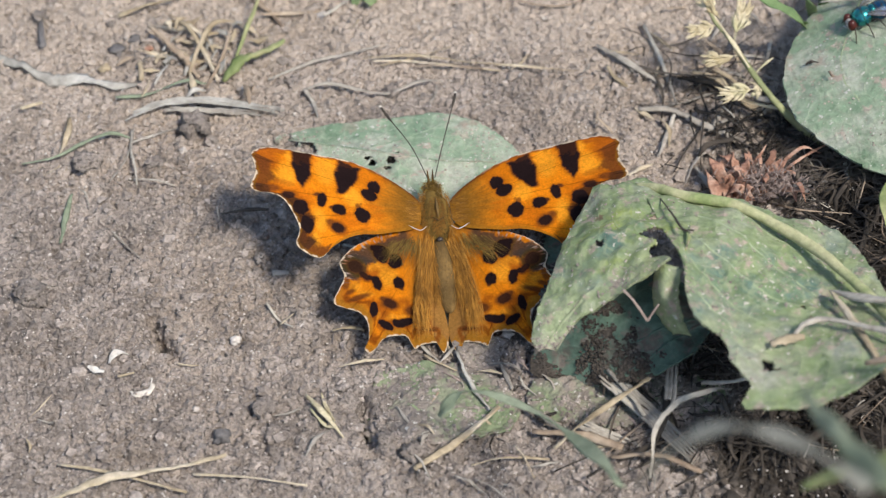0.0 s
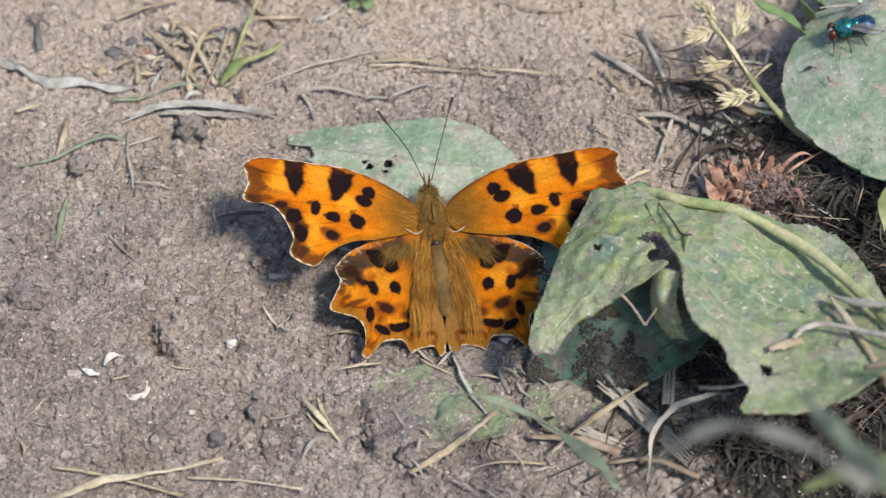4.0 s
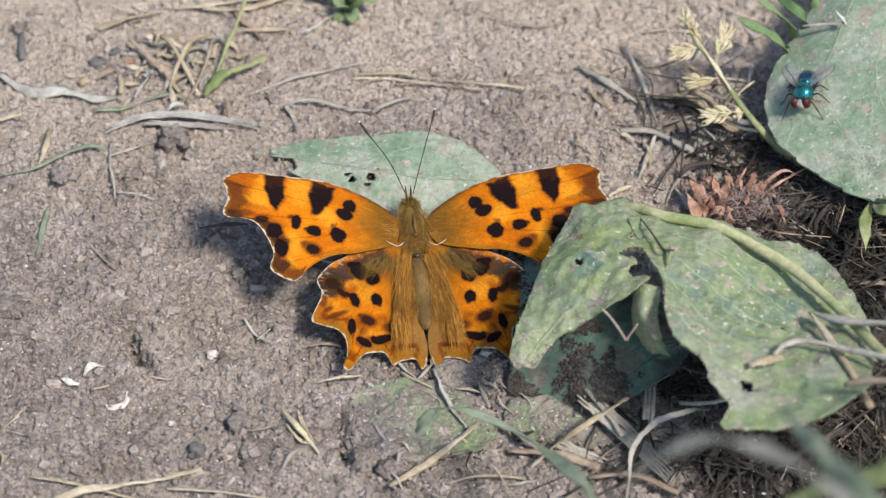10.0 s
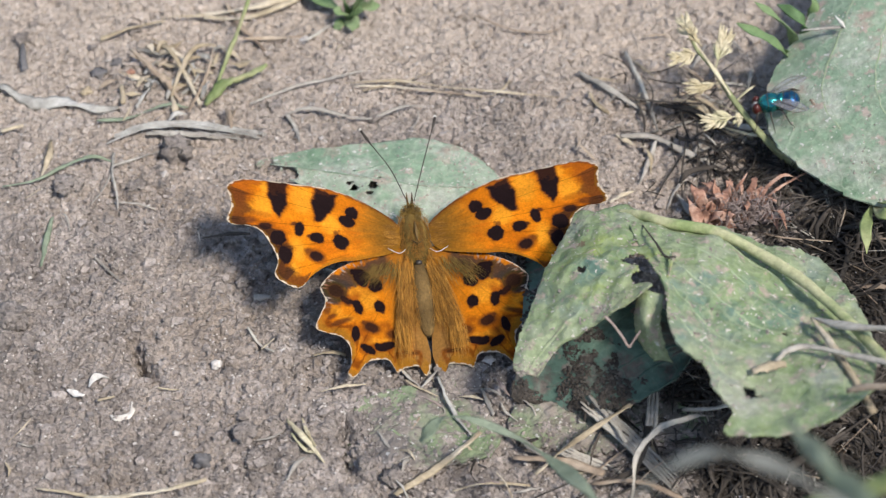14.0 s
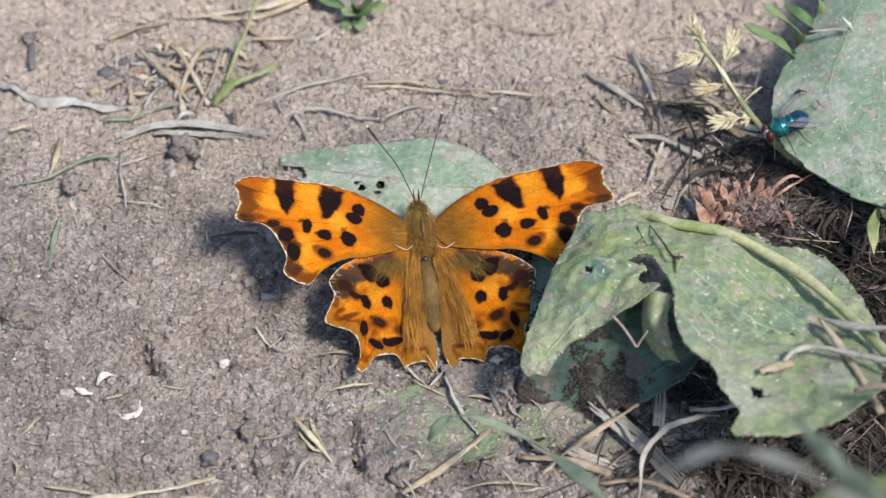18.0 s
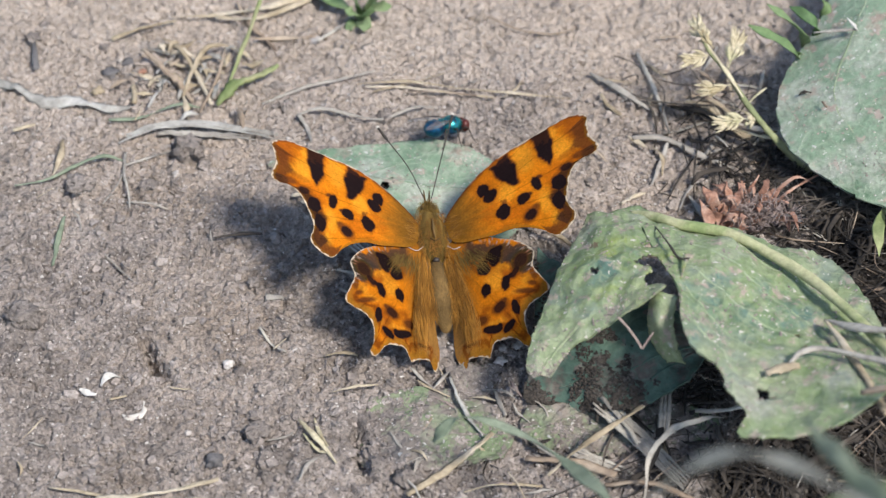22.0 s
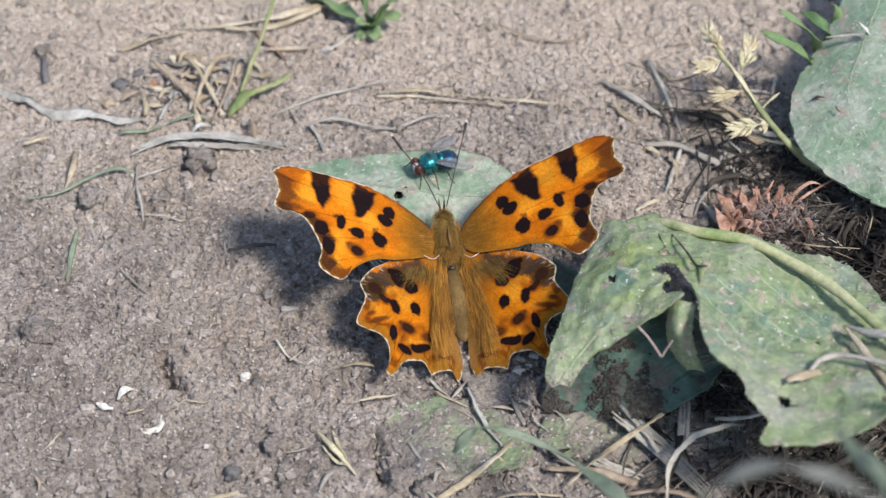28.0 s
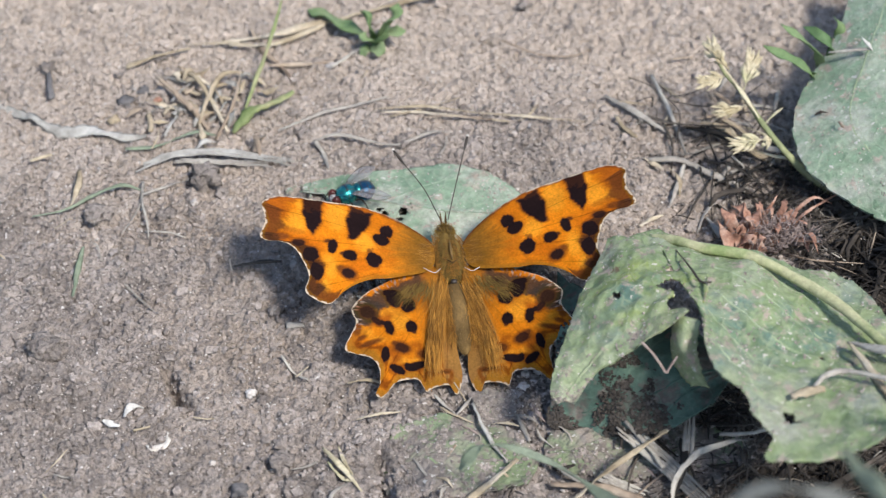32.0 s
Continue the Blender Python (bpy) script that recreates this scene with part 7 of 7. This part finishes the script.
    walk(hind_l, [
        (0, hinge(-1, 0, 11.8, 0.6)),
        (0.5, hinge(-1, 0, 12.6, 0.7)),
        (1, hinge(-1, 0, 11.3, 0.3)),
        (1.5, hinge(-1, 0, 10.8, 0.3)),
        (2, hinge(-1, 0, 11.2, 0.3)),
        (2.5, hinge(-1, 0, 10.1, -0.2)),
        (4.5, hinge(-1, 0, 9.9, -0.0)),
        (5, hinge(-1, 0, 10.9, -0.1)),
        (5.5, hinge(-1, 0, 11.0, 0.1)),
        (6, hinge(-1, 0, 10.3, 0.2)),
        (6.5, hinge(-1, 0, 10.7, -0.2)),
        (7, hinge(-1, 0, 10.3, -0.1)),
        (7.5, hinge(-1, 0, 9.1, -0.5)),
        (8, hinge(-1, 0, 10.4, -0.6)),
        (8.5, hinge(-1, 0, 8.9, -0.9)),
        (9, hinge(-1, 0, 8.2, -1.2)),
        (9.5, hinge(-1, 0, 9.1, -1.1)),
        (10, hinge(-1, 0, 10.9, -0.8)),
        (10.5, hinge(-1, 0, 11.0, -1.0)),
        (11, hinge(-1, 0, 10.6, -1.1)),
        (11.5, hinge(-1, 0, 10.3, -1.2)),
        (12, hinge(-1, 0, 9.1, -1.5)),
        (12.5, hinge(-1, 0, 9.1, -1.5)),
        (13, hinge(-1, 0, 7.7, -1.9)),
        (13.5, hinge(-1, 0, 14.9, -0.5)),
        (14, hinge(-1, 0, 12.5, -1.3)),
        (14.5, hinge(-1, 0, 14.8, -1.3)),
        (16.5, hinge(-1, 0, 16.5, -1.5)),
        (17, hinge(-1, 0, 16.4, -1.6)),
        (17.5, hinge(-1, 0, 15.8, -1.7)),
        (18, hinge(-1, 0, 15.2, -1.7)),
        (18.5, hinge(-1, 0, 14.6, -1.9)),
        (19, hinge(-1, 0, 14.0, -2.2)),
        (19.5, hinge(-1, 0, 12.6, -2.5)),
        (20, hinge(-1, 0, 12.3, -2.4)),
        (20.5, hinge(-1, 0, 13.4, -2.3)),
        (20.6, hinge(-1, 0, 33.0, -1.0)),
        (20.7, hinge(-1, 0, 48.0, 0.3)),
        (20.8, hinge(-1, 0, 55.0, 1.6)),
        (20.9, hinge(-1, 0, 55.0, 2.9)),
        (21, hinge(-1, 0, 52.4, 4.3)),
        (21.1, hinge(-1, 0, 45.0, 4.3)),
        (21.2, hinge(-1, 0, 43.0, 4.4)),
        (21.3, hinge(-1, 0, 44.0, 4.4)),
        (21.4, hinge(-1, 0, 48.0, 4.5)),
        (21.5, hinge(-1, 0, 44.8, 4.5)),
        (21.6, hinge(-1, 0, 34.0, 3.9)),
        (21.7, hinge(-1, 0, 19.0, 3.3)),
        (21.8, hinge(-1, 0, 6.0, 2.7)),
        (21.9, hinge(-1, 0, 19.0, 2.1)),
        (22, hinge(-1, 0, 32.9, 1.6)),
        (22.5, hinge(-1, 0, 31.7, 2.5)),
        (23, hinge(-1, 0, 31.8, 1.8)),
        (23.5, hinge(-1, 0, 26.5, 1.5)),
        (24, hinge(-1, 0, 24.0, 1.1)),
        (24.5, hinge(-1, 0, 17.3, -0.1)),
        (25, hinge(-1, 0, 15.2, -1.3)),
        (25.5, hinge(-1, 0, 13.7, -1.0)),
        (27.5, hinge(-1, 0, 16.6, -0.1)),
        (28, hinge(-1, 0, 22.8, -0.4)),
        (28.5, hinge(-1, 0, 18.9, 0.0)),
        (29, hinge(-1, 0, 13.0, 0.0)),
        (29.5, hinge(-1, 0, 14.2, -0.8)),
        (30, hinge(-1, 0, 21.4, -0.5)),
        (30.5, hinge(-1, 0, 21.8, -2.9)),
        (30.7, hinge(-1, 0, 36.0, -2.0)),
        (31, hinge(-1, 0, 32.2, -1.0)),
        (31.5, hinge(-1, 0, 39.2, -1.6)),
        (31.6, hinge(-1, 0, 55.0, -0.6)),
        (31.7, hinge(-1, 0, 60.0, 0.0)),
        (31.8, hinge(-1, 0, 43.0, 1.0)),
        (31.9, hinge(-1, 0, 25.0, 1.8)),
        (32, hinge(-1, 0, 4.8, 2.4)),
    ])
    walk(hind_r, [
        (0, hinge(1, 0, 17.9, -3.5)),
        (0.5, hinge(1, 0, 17.3, -3.0)),
        (1, hinge(1, 0, 15.9, -2.8)),
        (1.5, hinge(1, 0, 16.6, -2.8)),
        (2, hinge(1, 0, 15.8, -2.9)),
        (2.5, hinge(1, 0, 12.7, -2.1)),
        (4.5, hinge(1, 0, 12.7, -2.5)),
        (5, hinge(1, 0, 12.1, -1.5)),
        (5.5, hinge(1, 0, 12.2, -1.7)),
        (6, hinge(1, 0, 14.4, -2.7)),
        (6.5, hinge(1, 0, 11.3, -1.9)),
        (7, hinge(1, 0, 12.3, -2.3)),
        (7.5, hinge(1, 0, 11.3, -2.0)),
        (8, hinge(1, 0, 11.9, -1.1)),
        (8.5, hinge(1, 0, 10.6, -0.7)),
        (9, hinge(1, 0, 11.3, -1.0)),
        (9.5, hinge(1, 0, 12.8, -1.3)),
        (10, hinge(1, 0, 10.3, -0.8)),
        (10.5, hinge(1, 0, 13.3, -0.7)),
        (11, hinge(1, 0, 10.8, -0.2)),
        (11.5, hinge(1, 0, 12.3, -0.7)),
        (12, hinge(1, 0, 10.9, 0.1)),
        (12.5, hinge(1, 0, 10.4, 0.4)),
        (13, hinge(1, 0, 11.5, -0.3)),
        (13.5, hinge(1, 0, 17.1, -0.6)),
        (14, hinge(1, 0, 14.2, -0.2)),
        (14.5, hinge(1, 0, 16.7, -0.3)),
        (16.5, hinge(1, 0, 14.1, 1.6)),
        (17, hinge(1, 0, 13.8, 1.8)),
        (17.5, hinge(1, 0, 12.0, 2.2)),
        (18, hinge(1, 0, 12.4, 1.7)),
        (18.5, hinge(1, 0, 12.3, 1.7)),
        (19, hinge(1, 0, 11.6, 1.5)),
        (19.5, hinge(1, 0, 10.9, 1.3)),
        (20, hinge(1, 0, 11.1, 1.0)),
        (20.5, hinge(1, 0, 10.3, 1.1)),
        (20.6, hinge(1, 0, 35.0, 1.6)),
        (20.7, hinge(1, 0, 50.0, 2.0)),
        (20.8, hinge(1, 0, 57.0, 2.4)),
        (20.9, hinge(1, 0, 57.0, 2.8)),
        (21, hinge(1, 0, 53.6, 3.3)),
        (21.1, hinge(1, 0, 47.0, 3.2)),
        (21.2, hinge(1, 0, 45.0, 3.2)),
        (21.3, hinge(1, 0, 46.0, 3.2)),
        (21.4, hinge(1, 0, 50.0, 3.2)),
        (21.5, hinge(1, 0, 47.9, 3.1)),
        (21.6, hinge(1, 0, 36.0, 2.5)),
        (21.7, hinge(1, 0, 21.0, 1.8)),
        (21.8, hinge(1, 0, 8.0, 1.2)),
        (21.9, hinge(1, 0, 21.0, 0.5)),
        (22, hinge(1, 0, 40.4, -0.1)),
        (22.5, hinge(1, 0, 40.8, -0.7)),
        (23, hinge(1, 0, 38.1, -0.4)),
        (23.5, hinge(1, 0, 35.6, -0.9)),
        (24, hinge(1, 0, 33.2, -1.0)),
        (24.5, hinge(1, 0, 26.8, -0.3)),
        (25, hinge(1, 0, 18.7, 1.8)),
        (25.5, hinge(1, 0, 20.8, 1.0)),
        (27.5, hinge(1, 0, 25.4, 0.0)),
        (28, hinge(1, 0, 32.3, -1.1)),
        (28.5, hinge(1, 0, 26.8, -0.8)),
        (29, hinge(1, 0, 27.2, -1.3)),
        (29.5, hinge(1, 0, 18.4, 2.6)),
        (30, hinge(1, 0, 31.3, 2.1)),
        (30.5, hinge(1, 0, 26.3, 2.9)),
        (30.7, hinge(1, 0, 36.0, 4.0)),
        (31, hinge(1, 0, 33.8, 4.9)),
        (31.5, hinge(1, 0, 41.3, 6.4)),
        (31.6, hinge(1, 0, 54.0, 5.0)),
        (31.7, hinge(1, 0, 58.0, 3.4)),
        (31.8, hinge(1, 0, 43.0, 1.5)),
        (31.9, hinge(1, 0, 30.0, 0.0)),
        (32, hinge(1, 0, 18.9, -1.1)),
    ])
    walk(fly, [
        (0, fly_at(53.55, 24.69, 10.93, -254, 19)),
        (1, fly_at(53.27, 24.88, 10.84, -249, 19)),
        (2, fly_at(52.47, 25.16, 10.57, -254, 19)),
        (4.5, fly_at(50.87, 24.06, 9.96, -271, 19)),
        (5, fly_at(48.14, 24.79, 9.04, -261, 19)),
        (5.5, fly_at(48.27, 20.30, 8.86, -220, 19)),
        (6, fly_at(47.47, 17.18, 8.42, -239, 19)),
        (6.5, fly_at(47.30, 17.42, 8.38, -215, 19)),
        (7, fly_at(47.14, 17.68, 8.33, -202, 19)),
        (7.5, fly_at(47.03, 17.85, 8.30, -196, 19)),
        (8, fly_at(47.06, 17.84, 8.31, -199, 19)),
        (9, fly_at(47.19, 17.87, 8.36, -199, 19)),
        (10, fly_at(47.17, 17.69, 8.34, -199, 19)),
        (10.5, fly_at(47.40, 17.80, 8.43, -204, 19)),
        (11, fly_at(45.84, 16.40, 7.81, -253, 19)),
        (11.5, fly_at(44.96, 16.48, 7.51, -255, 19)),
        (12, fly_at(43.49, 16.70, 7.01, -263, 19)),
        (12.5, fly_at(43.36, 17.16, 6.98, -267, 19)),
        (13, fly_at(43.08, 17.36, 6.90, -273, 19)),
        (13.5, fly_at(43.57, 17.27, 7.06, -274, 19)),
        (14, fly_at(43.62, 17.55, 7.09, -275, 19)),
        (14.5, fly_at(44.46, 17.30, 7.38, -264, 19)),
        (16.5, fly_at(44.43, 15.95, 7.30, -250, 19)),
        (17, fly_at(45.03, 15.25, 7.47, -242, 19)),
        (17.5, fly_at(44.49, 14.98, 7.27, -241, 19)),
        (18, fly_at(43.53, 13.60, 6.86, -253, 19)),
        (18.5, fly_at(43.13, 15.40, 6.82, -271, 19)),
        (19, fly_at(42.88, 15.22, 6.72, -266, 19)),
        (19.5, fly_at(43.50, 14.90, 6.92, -255, 19)),
        (20, fly_at(43.45, 15.34, 6.92, -267, 19)),
        (20.2, fly_at(43.67, 15.14, 6.99, -263, 19)),
        (20.3, fly_at(40.41, 9.88, 14.00, -200, 0)),
        (20.4, fly_at(25.79, 6.50, 12.00, -240, 0)),
        (20.5, fly_at(14.47, 13.49, 16.00, -300, 0)),
        (20.6, fly_at(3.72, 19.45, 20.00, -280, 0)),
        (20.75, fly_at(-10.83, 30.09, 38.00, -360, 0)),
        (20.9, fly_at(13.91, 24.56, 28.00, -440, 0)),
        (21, fly_at(27.22, 15.35, 18.00, -480, 0)),
        (21.1, fly_at(43.05, 6.21, 12.50, -560, 19)),
        (21.2, fly_at(12.14, 20.00, 8.00, -630, 0)),
        (21.3, fly_at(-1.45, 19.75, 1.20, -710, 0)),
        (21.5, fly_at(-1.28, 18.65, 2.20, -790, 0, 30)),
        (22, fly_at(-1.42, 17.94, 2.20, -785, 0, 30)),
        (22.5, fly_at(-1.50, 18.36, 2.20, -792, 0, 30)),
        (23, fly_at(-1.31, 18.01, 2.20, -809, 0, 30)),
        (23.5, fly_at(-0.42, 18.21, 2.20, -817, 0, 30)),
        (24, fly_at(-0.47, 18.03, 2.20, -820, 0, 30)),
        (24.5, fly_at(0.23, 18.06, 2.20, -845, 0, 30)),
        (25, fly_at(0.22, 17.93, 2.20, -845, 0, 30)),
        (25.5, fly_at(1.29, 17.10, 2.20, -837, 0, 30)),
        (27.5, fly_at(-0.77, 14.41, 2.20, -917, 0)),
        (28, fly_at(-4.56, 13.66, 2.20, -970, 0)),
        (29, fly_at(-4.97, 13.85, 2.20, -972, 0)),
        (30, fly_at(-8.05, 13.71, 2.20, -972, 0)),
        (31, fly_at(-9.99, 12.37, 2.20, -960, 0)),
        (31.5, fly_at(-12.73, 11.55, 2.20, -965, 0)),
        (32, fly_at(-15.83, 11.16, 2.20, -968, 0)),
    ])


motions()
